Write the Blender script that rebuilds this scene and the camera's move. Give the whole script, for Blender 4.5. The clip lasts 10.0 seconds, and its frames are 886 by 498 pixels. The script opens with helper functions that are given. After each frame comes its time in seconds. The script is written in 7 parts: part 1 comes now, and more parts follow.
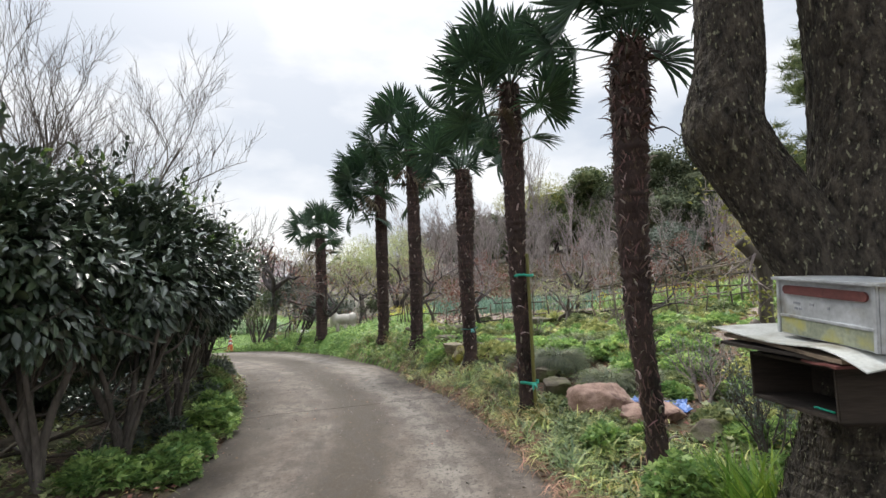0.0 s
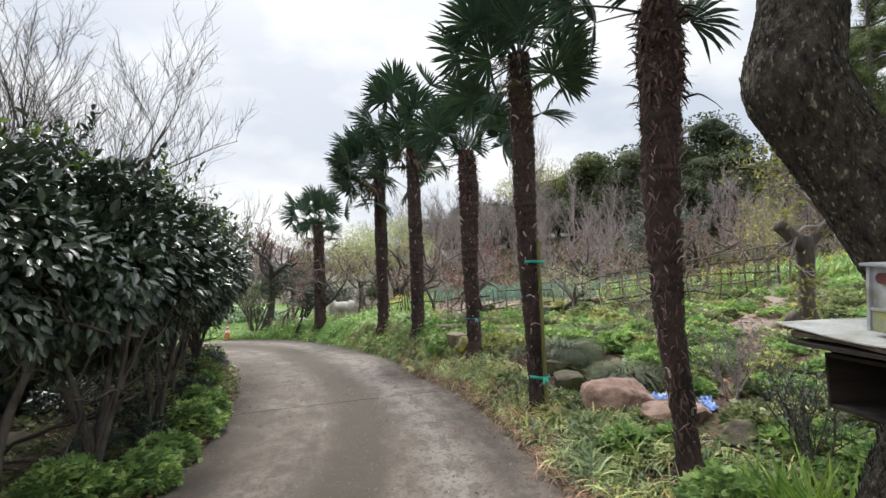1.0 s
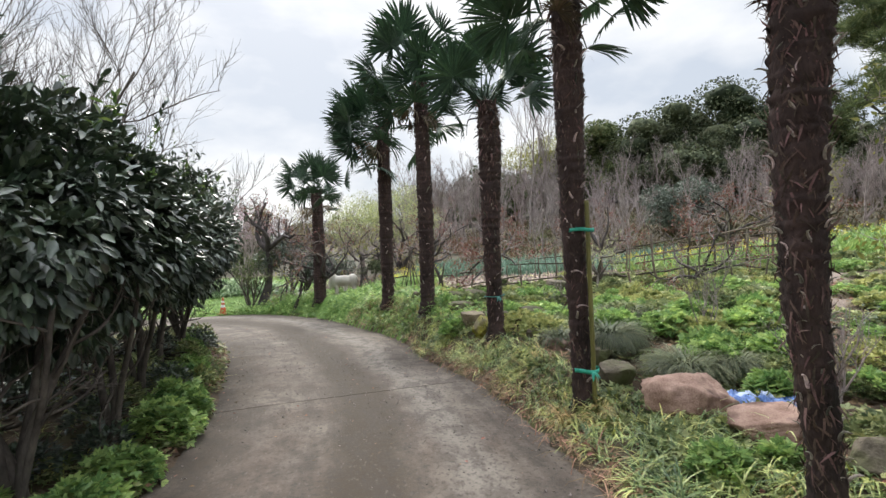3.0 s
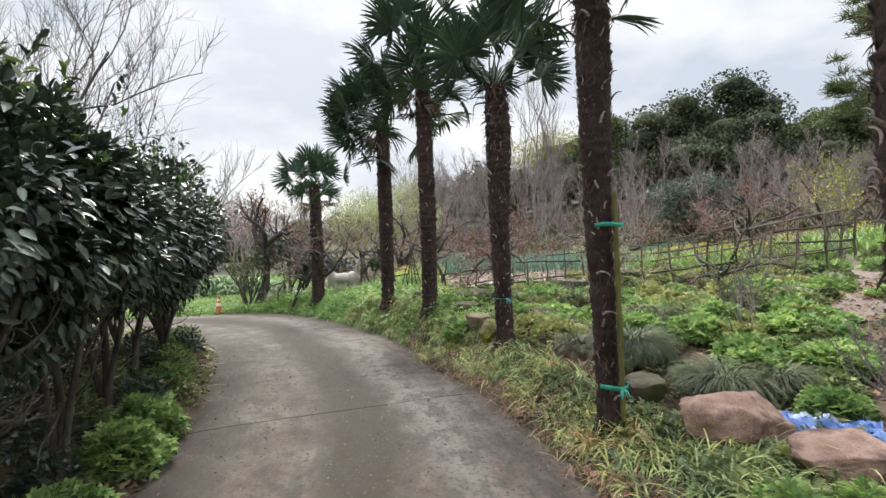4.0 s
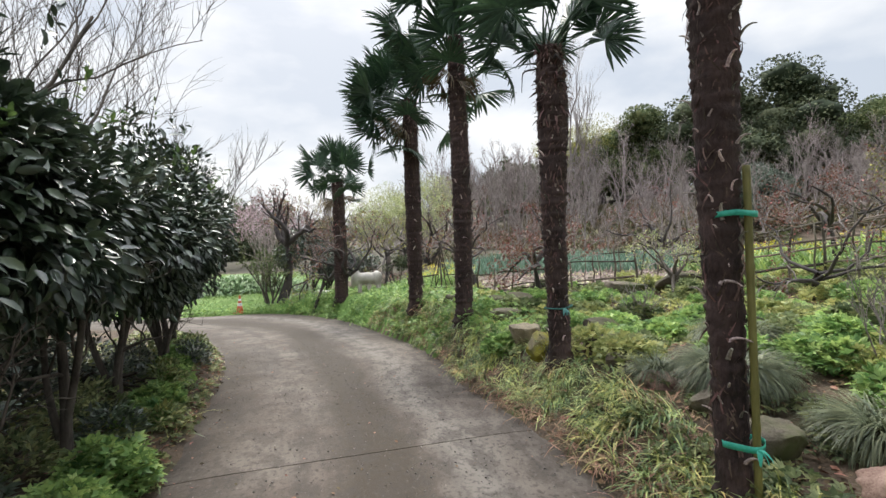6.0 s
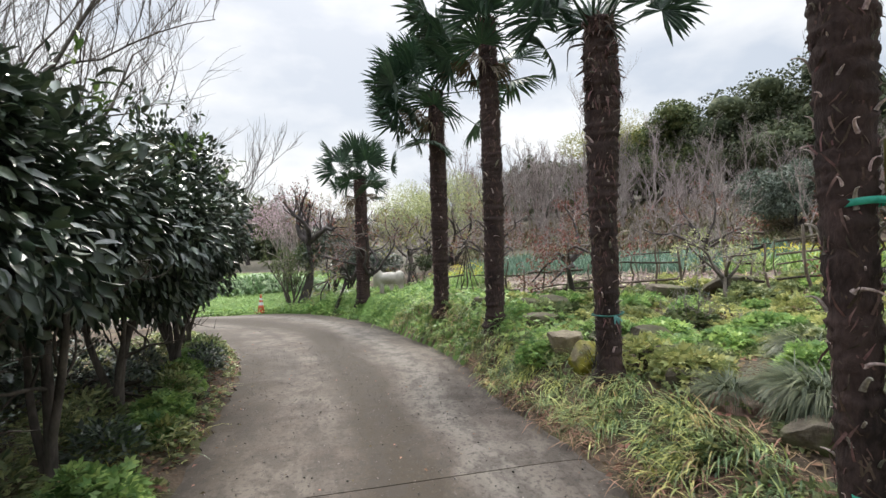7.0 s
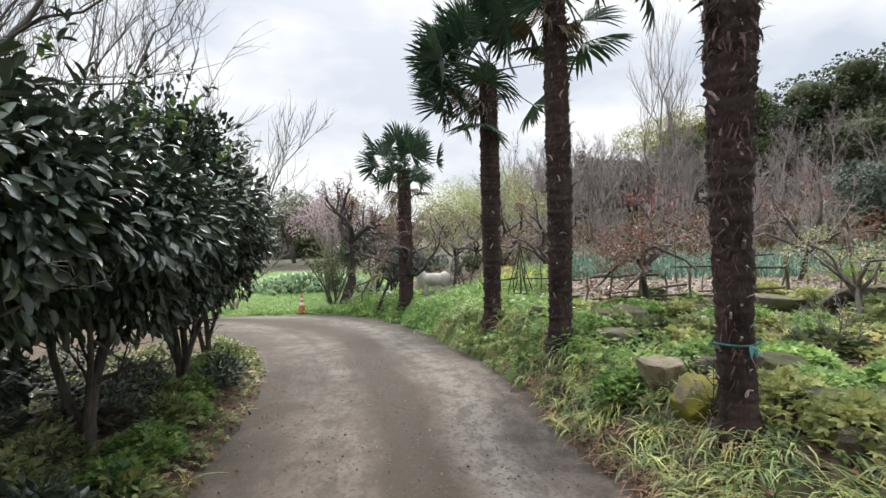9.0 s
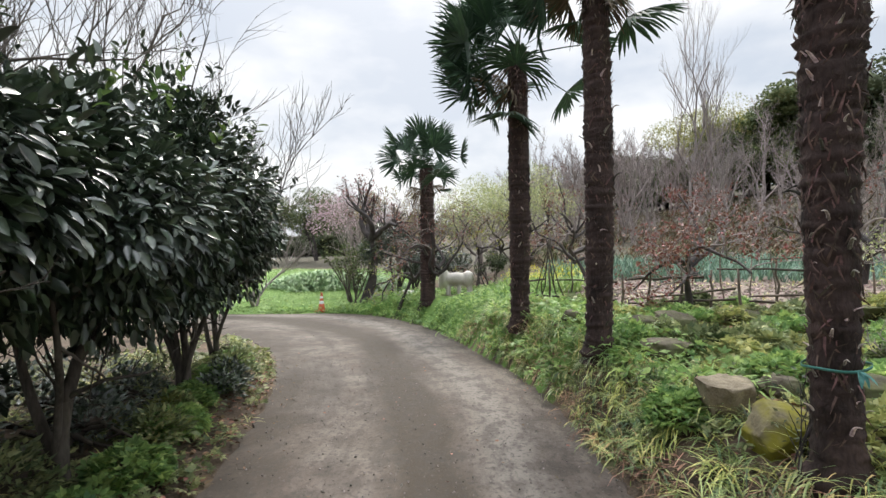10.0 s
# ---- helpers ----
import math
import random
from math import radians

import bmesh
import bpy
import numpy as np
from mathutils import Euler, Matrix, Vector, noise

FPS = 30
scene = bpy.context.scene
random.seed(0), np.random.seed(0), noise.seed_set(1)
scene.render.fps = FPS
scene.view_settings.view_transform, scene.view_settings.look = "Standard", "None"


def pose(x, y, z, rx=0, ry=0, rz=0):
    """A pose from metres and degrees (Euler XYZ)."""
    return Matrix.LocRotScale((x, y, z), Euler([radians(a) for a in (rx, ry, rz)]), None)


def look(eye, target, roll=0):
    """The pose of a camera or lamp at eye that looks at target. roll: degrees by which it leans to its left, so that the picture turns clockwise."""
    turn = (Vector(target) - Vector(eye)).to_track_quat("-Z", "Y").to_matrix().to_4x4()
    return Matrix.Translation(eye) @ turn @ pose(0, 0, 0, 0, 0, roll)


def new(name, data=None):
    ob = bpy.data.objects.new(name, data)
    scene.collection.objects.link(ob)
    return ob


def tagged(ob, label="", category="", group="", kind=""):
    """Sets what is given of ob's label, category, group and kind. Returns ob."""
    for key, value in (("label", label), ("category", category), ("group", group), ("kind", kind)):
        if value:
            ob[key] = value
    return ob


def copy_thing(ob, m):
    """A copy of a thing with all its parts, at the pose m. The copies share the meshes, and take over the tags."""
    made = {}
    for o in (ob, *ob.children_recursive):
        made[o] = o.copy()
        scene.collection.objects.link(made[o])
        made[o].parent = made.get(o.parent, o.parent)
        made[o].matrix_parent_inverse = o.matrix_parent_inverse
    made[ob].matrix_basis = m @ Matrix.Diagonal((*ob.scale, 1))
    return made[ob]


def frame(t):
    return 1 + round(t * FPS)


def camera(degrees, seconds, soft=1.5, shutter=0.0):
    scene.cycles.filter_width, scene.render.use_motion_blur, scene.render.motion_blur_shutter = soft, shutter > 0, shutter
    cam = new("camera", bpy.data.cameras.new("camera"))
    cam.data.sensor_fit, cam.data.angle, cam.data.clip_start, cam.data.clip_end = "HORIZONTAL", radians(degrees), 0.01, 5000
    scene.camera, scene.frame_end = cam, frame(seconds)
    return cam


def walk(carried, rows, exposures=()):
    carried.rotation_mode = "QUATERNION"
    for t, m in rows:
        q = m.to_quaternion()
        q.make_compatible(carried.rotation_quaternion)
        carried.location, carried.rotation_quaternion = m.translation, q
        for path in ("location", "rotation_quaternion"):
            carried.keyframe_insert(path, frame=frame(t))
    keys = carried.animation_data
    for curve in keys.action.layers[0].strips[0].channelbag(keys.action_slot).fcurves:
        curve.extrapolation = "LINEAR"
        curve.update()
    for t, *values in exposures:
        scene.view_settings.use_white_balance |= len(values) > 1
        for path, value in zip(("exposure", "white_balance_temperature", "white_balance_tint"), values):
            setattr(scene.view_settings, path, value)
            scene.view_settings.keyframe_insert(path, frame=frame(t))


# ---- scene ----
cam = camera(85.0, 10.0)
PATH = [
    (0, (0.039, -0.002, 1.594), (0.036, 1.989, 1.779), -1.7),
    (0.5, (0.015, 0.25, 1.592), (0.011, 2.245, 1.741), -1.7),
    (1, (-0.015, 0.488, 1.608), (-0.018, 2.484, 1.74), -1.7),
    (1.5, (-0.078, 0.718, 1.594), (-0.083, 2.715, 1.692), -1.6),
    (2, (-0.157, 1.011, 1.609), (-0.162, 3.01, 1.67), -1.6),
    (3.5, (-0.313, 1.965, 1.605), (-0.319, 3.965, 1.617), -1.6),
    (4, (-0.32, 2.284, 1.627), (-0.332, 4.284, 1.633), -1.6),
    (4.5, (-0.321, 2.577, 1.667), (-0.359, 4.577, 1.671), -1.7),
    (5, (-0.428, 2.89, 1.628), (-0.494, 4.888, 1.633), -1.6),
    (5.5, (-0.465, 3.183, 1.645), (-0.55, 5.181, 1.646), -1.6),
    (7, (-0.687, 4.053, 1.628), (-0.889, 6.043, 1.631), -1.2),
    (7.5, (-0.738, 4.378, 1.645), (-0.987, 6.362, 1.645), -1.2),
    (8, (-0.837, 4.663, 1.626), (-1.136, 6.641, 1.629), -1.0),
    (8.5, (-0.903, 4.957, 1.637), (-1.234, 6.93, 1.642), -0.9),
    (9, (-0.924, 5.284, 1.63), (-1.312, 7.246, 1.634), -0.7),
    (9.5, (-1.014, 5.565, 1.608), (-1.48, 7.51, 1.611), -0.4),
    (10, (-1.068, 5.868, 1.62), (-1.547, 7.81, 1.62), -0.2),
]
walk(cam, [(t, look(eye, target, roll)) for t, eye, target, roll in PATH])
scene.view_settings.exposure = 0.41

# ---- world and light ----
world = bpy.data.worlds.new("overcast_sky")
scene.world = world
world.use_nodes = True
wn, wl = world.node_tree.nodes, world.node_tree.links
wn.clear()
w_out, w_bg = wn.new("ShaderNodeOutputWorld"), wn.new("ShaderNodeBackground")
sky = wn.new("ShaderNodeTexSky")
sky.sky_type, sky.sun_disc = "NISHITA", False
SUN_ELEVATION, SUN_AZIMUTH = 48.0, -20.0
sky.sun_elevation, sky.sun_rotation = radians(SUN_ELEVATION), radians(SUN_AZIMUTH)
sky.air_density, sky.dust_density = 1.0, 3.0
w_tc, w_map = wn.new("ShaderNodeTexCoord"), wn.new("ShaderNodeMapping")
w_map.inputs["Scale"].default_value = (1.0, 1.0, 2.2)
w_map.inputs["Location"].default_value = (0.35, 0.1, 0.2)
w_noise, w_ramp = wn.new("ShaderNodeTexNoise"), wn.new("ShaderNodeValToRGB")
w_noise.inputs["Scale"].default_value, w_noise.inputs["Detail"].default_value = 2.9, 6.0
w_noise.inputs["Roughness"].default_value = 0.5
w_ramp.color_ramp.elements[0].position, w_ramp.color_ramp.elements[0].color = 0.40, (0.575, 0.63, 0.71, 1)
w_ramp.color_ramp.elements[1].position, w_ramp.color_ramp.elements[1].color = 0.60, (0.88, 0.89, 0.905, 1)
w_scale, w_mix = wn.new("ShaderNodeMixRGB"), wn.new("ShaderNodeMixRGB")
w_scale.blend_type = "MULTIPLY"
w_scale.inputs[0].default_value, w_scale.inputs[2].default_value = 1.0, (0.1, 0.1, 0.1, 1)
w_mix.inputs[0].default_value = 0.86
wl.new(w_tc.outputs["Generated"], w_map.inputs["Vector"])
wl.new(w_map.outputs[0], w_noise.inputs["Vector"])
wl.new(w_noise.outputs[0], w_ramp.inputs[0])
wl.new(sky.outputs[0], w_scale.inputs[1])
wl.new(w_scale.outputs[0], w_mix.inputs[1])
wl.new(w_ramp.outputs[0], w_mix.inputs[2])
# an overcast sky is brightest overhead
w_sep, w_grad, w_over = wn.new("ShaderNodeSeparateXYZ"), wn.new("ShaderNodeMapRange"), wn.new("ShaderNodeVectorMath")
w_over.operation = "SCALE"
w_grad.inputs["To Min"].default_value, w_grad.inputs["To Max"].default_value = 0.91, 5.8
w_pow = wn.new("ShaderNodeMath")
w_pow.operation, w_pow.use_clamp = "POWER", True
w_pow.inputs[1].default_value = 6.0
wl.new(w_tc.outputs["Generated"], w_sep.inputs[0])
wl.new(w_sep.outputs["Z"], w_pow.inputs[0])
wl.new(w_pow.outputs[0], w_grad.inputs["Value"])
wl.new(w_mix.outputs[0], w_over.inputs[0])
wl.new(w_grad.outputs[0], w_over.inputs["Scale"])
wl.new(w_over.outputs[0], w_bg.inputs["Color"])
w_bg.inputs["Strength"].default_value = 1.0
wl.new(w_bg.outputs[0], w_out.inputs[0])

sun_data = bpy.data.lights.new("sun", "SUN")
sun_data.energy, sun_data.angle, sun_data.color = 3.3, radians(14), (1.0, 0.96, 0.9)
sun = new("sun", sun_data)
sun_from = Vector((math.sin(radians(SUN_AZIMUTH)) * math.cos(radians(SUN_ELEVATION)),
                   math.cos(radians(SUN_AZIMUTH)) * math.cos(radians(SUN_ELEVATION)), math.sin(radians(SUN_ELEVATION))))
sun.matrix_basis = look(sun_from * 60, (0, 0, 0))


# ---- materials ----
def node_mat(name, dark, light, scale=6.0, rough=0.8, bump=0.3, fine=60.0, stretch=(1, 1, 1), vary=0.0, metal=0.0,
             translucent=0.0, spec=0.4, third=None, third_scale=1.3, third_at=(0.52, 0.66), island=True, bump_distance=0.01, third_stretched=False, coat=0.0):
    """Two colours mixed by coarse and fine noise, a third in patches, relief, and a shift in tone piece by piece."""
    m = bpy.data.materials.new(name)
    m.use_nodes = True
    n, l = m.node_tree.nodes, m.node_tree.links
    n.clear()
    out, b = n.new("ShaderNodeOutputMaterial"), n.new("ShaderNodeBsdfPrincipled")
    tc, mp = n.new("ShaderNodeTexCoord"), n.new("ShaderNodeMapping")
    mp.inputs["Scale"].default_value = stretch
    l.new(tc.outputs["Object"], mp.inputs["Vector"])
    big, small = n.new("ShaderNodeTexNoise"), n.new("ShaderNodeTexNoise")
    big.inputs["Scale"].default_value, big.inputs["Detail"].default_value = scale, 5.0
    small.inputs["Scale"].default_value, small.inputs["Detail"].default_value = fine, 3.0
    l.new(mp.outputs[0], big.inputs["Vector"])
    l.new(mp.outputs[0], small.inputs["Vector"])
    add = n.new("ShaderNodeMath")
    add.operation = "MULTIPLY_ADD"
    l.new(small.outputs[0], add.inputs[0])
    add.inputs[1].default_value = 0.5
    l.new(big.outputs[0], add.inputs[2])
    ramp = n.new("ShaderNodeValToRGB")
    ramp.color_ramp.elements[0].position, ramp.color_ramp.elements[0].color = 0.55, (*dark, 1)
    ramp.color_ramp.elements[1].position, ramp.color_ramp.elements[1].color = 0.95, (*light, 1)
    l.new(add.outputs[0], ramp.inputs[0])
    colour = ramp.outputs[0]
    if third:
        tn, tr, tm = n.new("ShaderNodeTexNoise"), n.new("ShaderNodeValToRGB"), n.new("ShaderNodeMixRGB")
        tn.inputs["Scale"].default_value, tn.inputs["Detail"].default_value = third_scale, 6.0
        l.new((mp if third_stretched else tc).outputs[0 if third_stretched else "Object"], tn.inputs["Vector"])
        tr.color_ramp.elements[0].position, tr.color_ramp.elements[1].position = third_at
        l.new(tn.outputs[0], tr.inputs[0])
        l.new(tr.outputs[0], tm.inputs[0])
        l.new(colour, tm.inputs[1])
        tm.inputs[2].default_value = (*third, 1)
        colour = tm.outputs[0]
    if vary:
        hsv, mr, mh = n.new("ShaderNodeHueSaturation"), n.new("ShaderNodeMapRange"), n.new("ShaderNodeMapRange")
        source = n.new("ShaderNodeNewGeometry").outputs["Random Per Island"] if island else n.new("ShaderNodeObjectInfo").outputs["Random"]
        l.new(source, mr.inputs["Value"])
        l.new(source, mh.inputs["Value"])
        mr.inputs["To Min"].default_value, mr.inputs["To Max"].default_value = 1 - vary, 1 + vary
        mh.inputs["To Min"].default_value, mh.inputs["To Max"].default_value = 0.5 + 0.08 * vary, 0.5 - 0.08 * vary
        l.new(mr.outputs[0], hsv.inputs["Value"])
        l.new(mh.outputs[0], hsv.inputs["Hue"])
        l.new(colour, hsv.inputs["Color"])
        colour = hsv.outputs[0]
    l.new(colour, b.inputs["Base Color"])
    b.inputs["Roughness"].default_value, b.inputs["Metallic"].default_value = rough, metal
    b.inputs["Specular IOR Level"].default_value = spec
    b.inputs["Coat Weight"].default_value, b.inputs["Coat Roughness"].default_value = coat, 0.36
    if bump:
        bp = n.new("ShaderNodeBump")
        bp.inputs["Strength"].default_value, bp.inputs["Distance"].default_value = bump, bump_distance
        l.new(add.outputs[0], bp.inputs["Height"])
        l.new(bp.outputs[0], b.inputs["Normal"])
    if translucent:
        tl, mx = n.new("ShaderNodeBsdfTranslucent"), n.new("ShaderNodeMixShader")
        mx.inputs[0].default_value = translucent
        l.new(colour, tl.inputs["Color"])
        l.new(b.outputs[0], mx.inputs[1])
        l.new(tl.outputs[0], mx.inputs[2])
        l.new(mx.outputs[0], out.inputs[0])
    else:
        l.new(b.outputs[0], out.inputs[0])
    return m


def leaf_mat(name, dark, light, rough=0.5, vary=0.3, translucent=0.25, spec=0.4, third=None, third_at=(0.52, 0.66), coat=0.0):
    return node_mat(name, dark, light, scale=3.0, rough=rough, bump=0.0, fine=25.0, vary=vary, translucent=translucent, spec=spec,
                    third=third, third_scale=0.9, third_at=third_at, coat=coat)


M_CAMELLIA = leaf_mat("camellia_leaf", (0.014, 0.029, 0.016), (0.066, 0.108, 0.050), rough=0.48, vary=0.5, translucent=0.02, spec=0.9, coat=0.5)
M_CAMELLIA_YOUNG = leaf_mat("young_camellia_leaf", (0.045, 0.080, 0.022), (0.12, 0.18, 0.05), rough=0.4, vary=0.35, translucent=0.35, spec=0.5)
M_FROND = leaf_mat("palm_frond", (0.020, 0.045, 0.026), (0.052, 0.104, 0.052), rough=0.5, vary=0.3, translucent=0.15, spec=0.35)
M_FROND_DRY = leaf_mat("dry_frond", (0.07, 0.05, 0.028), (0.16, 0.12, 0.07), rough=0.8, vary=0.3, translucent=0.1)
M_PALM_TRUNK = node_mat("palm_trunk_fibre", (0.017, 0.0112, 0.0100), (0.086, 0.055, 0.049), scale=5, fine=50, stretch=(1, 1, 0.35), rough=0.95,
                        bump=0.9, third=(0.042, 0.027, 0.023), third_scale=2.0, bump_distance=0.02)
M_FIBRE = node_mat("palm_fibre_strand", (0.050, 0.032, 0.026), (0.175, 0.113, 0.092), scale=9, rough=0.95, bump=0, vary=0.5)
M_STUB = node_mat("cut_leaf_base", (0.12, 0.095, 0.08), (0.55, 0.49, 0.42), scale=9, rough=0.85, bump=0.3, vary=0.95, island=False)
M_HERB = leaf_mat("herb_leaf", (0.115, 0.215, 0.065), (0.39, 0.55, 0.18), vary=0.35, translucent=0.4, rough=0.5, spec=0.35)
M_HERB_DULL = leaf_mat("groundcover_leaf", (0.105, 0.145, 0.062), (0.41, 0.45, 0.21), vary=0.45, translucent=0.35, rough=0.5,
                       third=(0.15, 0.17, 0.04), spec=0.35)
M_LIRIOPE = leaf_mat("strappy_grass", (0.070, 0.118, 0.028), (0.50, 0.55, 0.16), vary=0.75, translucent=0.06, rough=0.4, third=(0.46, 0.37, 0.14), third_at=(0.53, 0.64), spec=0.5)
M_LIRIOPE_GREEN = leaf_mat("green_strappy_grass", (0.058, 0.118, 0.036), (0.46, 0.56, 0.20), vary=0.65, translucent=0.05, rough=0.38, spec=0.55)
M_DEAD_BLADE = leaf_mat("withered_blade", (0.11, 0.062, 0.034), (0.42, 0.285, 0.17), vary=0.5, translucent=0.1, rough=0.85)
M_MONDO = leaf_mat("dark_mondo_grass", (0.046, 0.066, 0.030), (0.23, 0.255, 0.145), vary=0.45, translucent=0.15, rough=0.45, spec=0.4)
M_IRIS = leaf_mat("iris_blade", (0.12, 0.23, 0.03), (0.27, 0.42, 0.07), vary=0.35, translucent=0.3)
M_DRY_SLOPE = leaf_mat("dry_slope_blade", (0.085, 0.070, 0.042), (0.24, 0.20, 0.125), vary=0.45, translucent=0.1, rough=0.8, third=(0.13, 0.15, 0.05))
M_GRASS = leaf_mat("lawn_blade", (0.15, 0.26, 0.07), (0.34, 0.47, 0.16), vary=0.35, translucent=0.3)
M_LEEK = leaf_mat("leek_blade", (0.085, 0.165, 0.115), (0.20, 0.31, 0.225), vary=0.3, translucent=0.2)
M_YELLOW = leaf_mat("yellow_blossom", (0.45, 0.40, 0.03), (0.75, 0.66, 0.06), vary=0.2, translucent=0.2)
M_YELLOW_GREEN = leaf_mat("pale_new_leaf", (0.20, 0.22, 0.05), (0.42, 0.40, 0.12), vary=0.3, translucent=0.3)
M_OLIVE = leaf_mat("pale_green_new_leaf", (0.26, 0.30, 0.12), (0.50, 0.53, 0.26), vary=0.3, translucent=0.35)
M_WITHERED_LEAF = leaf_mat("yellow_brown_leaf", (0.15, 0.12, 0.05), (0.36, 0.29, 0.13), vary=0.35, translucent=0.2)
M_PINK = leaf_mat("pink_magnolia_petal", (0.36, 0.23, 0.27), (0.62, 0.47, 0.52), vary=0.25, translucent=0.3)
M_RUSSET = leaf_mat("russet_bud_leaf", (0.12, 0.05, 0.035), (0.30, 0.13, 0.09), vary=0.4, translucent=0.2)
M_EVERGREEN = leaf_mat("evergreen_leaf", (0.040, 0.054, 0.032), (0.130, 0.152, 0.082), vary=0.45, translucent=0.15, rough=0.8, spec=0.2)
M_EVERGREEN_LIGHT = leaf_mat("lighter_evergreen_leaf", (0.060, 0.090, 0.038), (0.19, 0.22, 0.10), vary=0.4, translucent=0.2, rough=0.8, spec=0.2)
M_GREY_LEAF = leaf_mat("grey_green_leaf", (0.065, 0.085, 0.065), (0.20, 0.235, 0.19), vary=0.3, translucent=0.1, rough=0.7)
M_BIG_LEAF = leaf_mat("camphor_leaf", (0.03, 0.06, 0.018), (0.10, 0.17, 0.04), vary=0.4, translucent=0.25)
M_LITTER = node_mat("fallen_leaf", (0.10, 0.055, 0.03), (0.30, 0.19, 0.11), scale=3, rough=0.9, bump=0, vary=0.6)
M_TWIG = node_mat("grey_brown_twig", (0.17, 0.140, 0.133), (0.40, 0.345, 0.33), scale=2, rough=0.9, bump=0, vary=0.2, island=False)
M_TWIG_DARK = node_mat("dark_twig", (0.035, 0.03, 0.03), (0.10, 0.085, 0.08), scale=3, rough=0.9, bump=0.2)
M_BARK = node_mat("camellia_bark", (0.05, 0.042, 0.036), (0.165, 0.14, 0.12), scale=7, fine=45, stretch=(1, 1, 0.3), rough=0.9, bump=0.6)
M_BIG_BARK = node_mat("fissured_lichen_bark", (0.011, 0.009, 0.007), (0.085, 0.070, 0.054), scale=22, fine=70, stretch=(1, 1, 0.42), rough=0.95, bump=1.0,
                      third=(0.25, 0.245, 0.165), third_scale=48.0, third_at=(0.60, 0.68), bump_distance=0.04, third_stretched=True)
M_ROCK_PINK = node_mat("pink_granite", (0.20, 0.115, 0.085), (0.50, 0.34, 0.27), scale=4, fine=80, rough=0.85, bump=0.5, third=(0.11, 0.06, 0.047), third_scale=3.2)
M_ROCK_GREY = node_mat("grey_brown_stone", (0.075, 0.062, 0.045), (0.21, 0.175, 0.13), scale=5, fine=70, rough=0.9, bump=0.5, third=(0.075, 0.085, 0.03), third_scale=3.0, third_at=(0.44, 0.62))
M_ROCK_MOSS = node_mat("mossy_stone", (0.12, 0.10, 0.06), (0.27, 0.23, 0.14), scale=5, fine=70, rough=0.95, bump=0.5, third=(0.22, 0.20, 0.025), third_scale=3.4,
                       third_at=(0.42, 0.56))
M_BAMBOO = node_mat("green_bamboo", (0.10, 0.095, 0.025), (0.24, 0.22, 0.07), scale=3, stretch=(1, 1, 0.15), rough=0.45, bump=0.15)
M_FENCE = node_mat("weathered_stick", (0.055, 0.045, 0.035), (0.20, 0.165, 0.125), scale=3, rough=0.9, bump=0.3, vary=0.35, island=False)
M_FENCE_DARK = node_mat("dark_rail", (0.03, 0.025, 0.02), (0.10, 0.08, 0.06), scale=3, rough=0.9, bump=0.3)
M_TAPE = node_mat("green_plastic_tape", (0.03, 0.35, 0.24), (0.07, 0.55, 0.40), scale=8, rough=0.45, bump=0.1, translucent=0.15)
M_TARP = node_mat("blue_tarpaulin", (0.05, 0.12, 0.36), (0.14, 0.26, 0.58), scale=5, fine=90, rough=0.5, bump=0.3, third=(0.44, 0.53, 0.70), third_scale=5.0, third_at=(0.54, 0.62))
M_ZINC = node_mat("weathered_zinc", (0.30, 0.31, 0.32), (0.58, 0.60, 0.62), scale=3, fine=30, rough=0.5, bump=0.1, metal=0.35, third=(0.24, 0.22, 0.16), third_scale=5.0,
                  third_at=(0.56, 0.72))
M_RED_BROWN = node_mat("faded_red_panel", (0.085, 0.026, 0.024), (0.16, 0.052, 0.046), scale=12, rough=0.6, bump=0.1)
M_DIM_GLASS = node_mat("dusty_window", (0.16, 0.18, 0.14), (0.36, 0.38, 0.28), scale=5, rough=0.3, bump=0, third=(0.36, 0.34, 0.12), third_scale=7.0)
M_SHEET = node_mat("pale_plastic_sheet", (0.42, 0.43, 0.41), (0.66, 0.67, 0.64), scale=4, rough=0.55, bump=0.15, third=(0.30, 0.29, 0.24), third_scale=5.0)
M_BOARD = node_mat("weathered_board", (0.075, 0.055, 0.038), (0.25, 0.19, 0.135), scale=4, fine=40, stretch=(0.3, 1, 3), rough=0.9, bump=0.4)
# the shade in and around the crate is put into this wood colour
M_BOARD_DARK = node_mat("shade_darkened_wood", (0.012, 0.009, 0.007), (0.045, 0.033, 0.025), scale=4, fine=40, stretch=(0.3, 1, 3), rough=0.9, bump=0.4)
M_CONE = node_mat("faded_orange_plastic", (0.40, 0.075, 0.028), (0.55, 0.125, 0.05), scale=5, rough=0.5, bump=0.05)
M_CONE_WHITE = node_mat("reflective_white_band", (0.65, 0.65, 0.63), (0.82, 0.82, 0.80), scale=8, rough=0.4, bump=0.0)
M_STATUE = node_mat("weathered_white_stone", (0.48, 0.44, 0.39), (0.74, 0.70, 0.64), scale=3, rough=0.85, bump=0.2)
M_GRIT = node_mat("lane_grit", (0.045, 0.038, 0.032), (0.25, 0.225, 0.20), scale=30, rough=0.9, bump=0, vary=0.7)
M_CLOD = node_mat("soil_clod", (0.13, 0.095, 0.078), (0.36, 0.29, 0.25), scale=20, rough=0.95, bump=0.2, vary=0.5)
M_MOUND = leaf_mat("pale_mound_grass", (0.15, 0.26, 0.11), (0.36, 0.50, 0.26), vary=0.25, translucent=0.25)
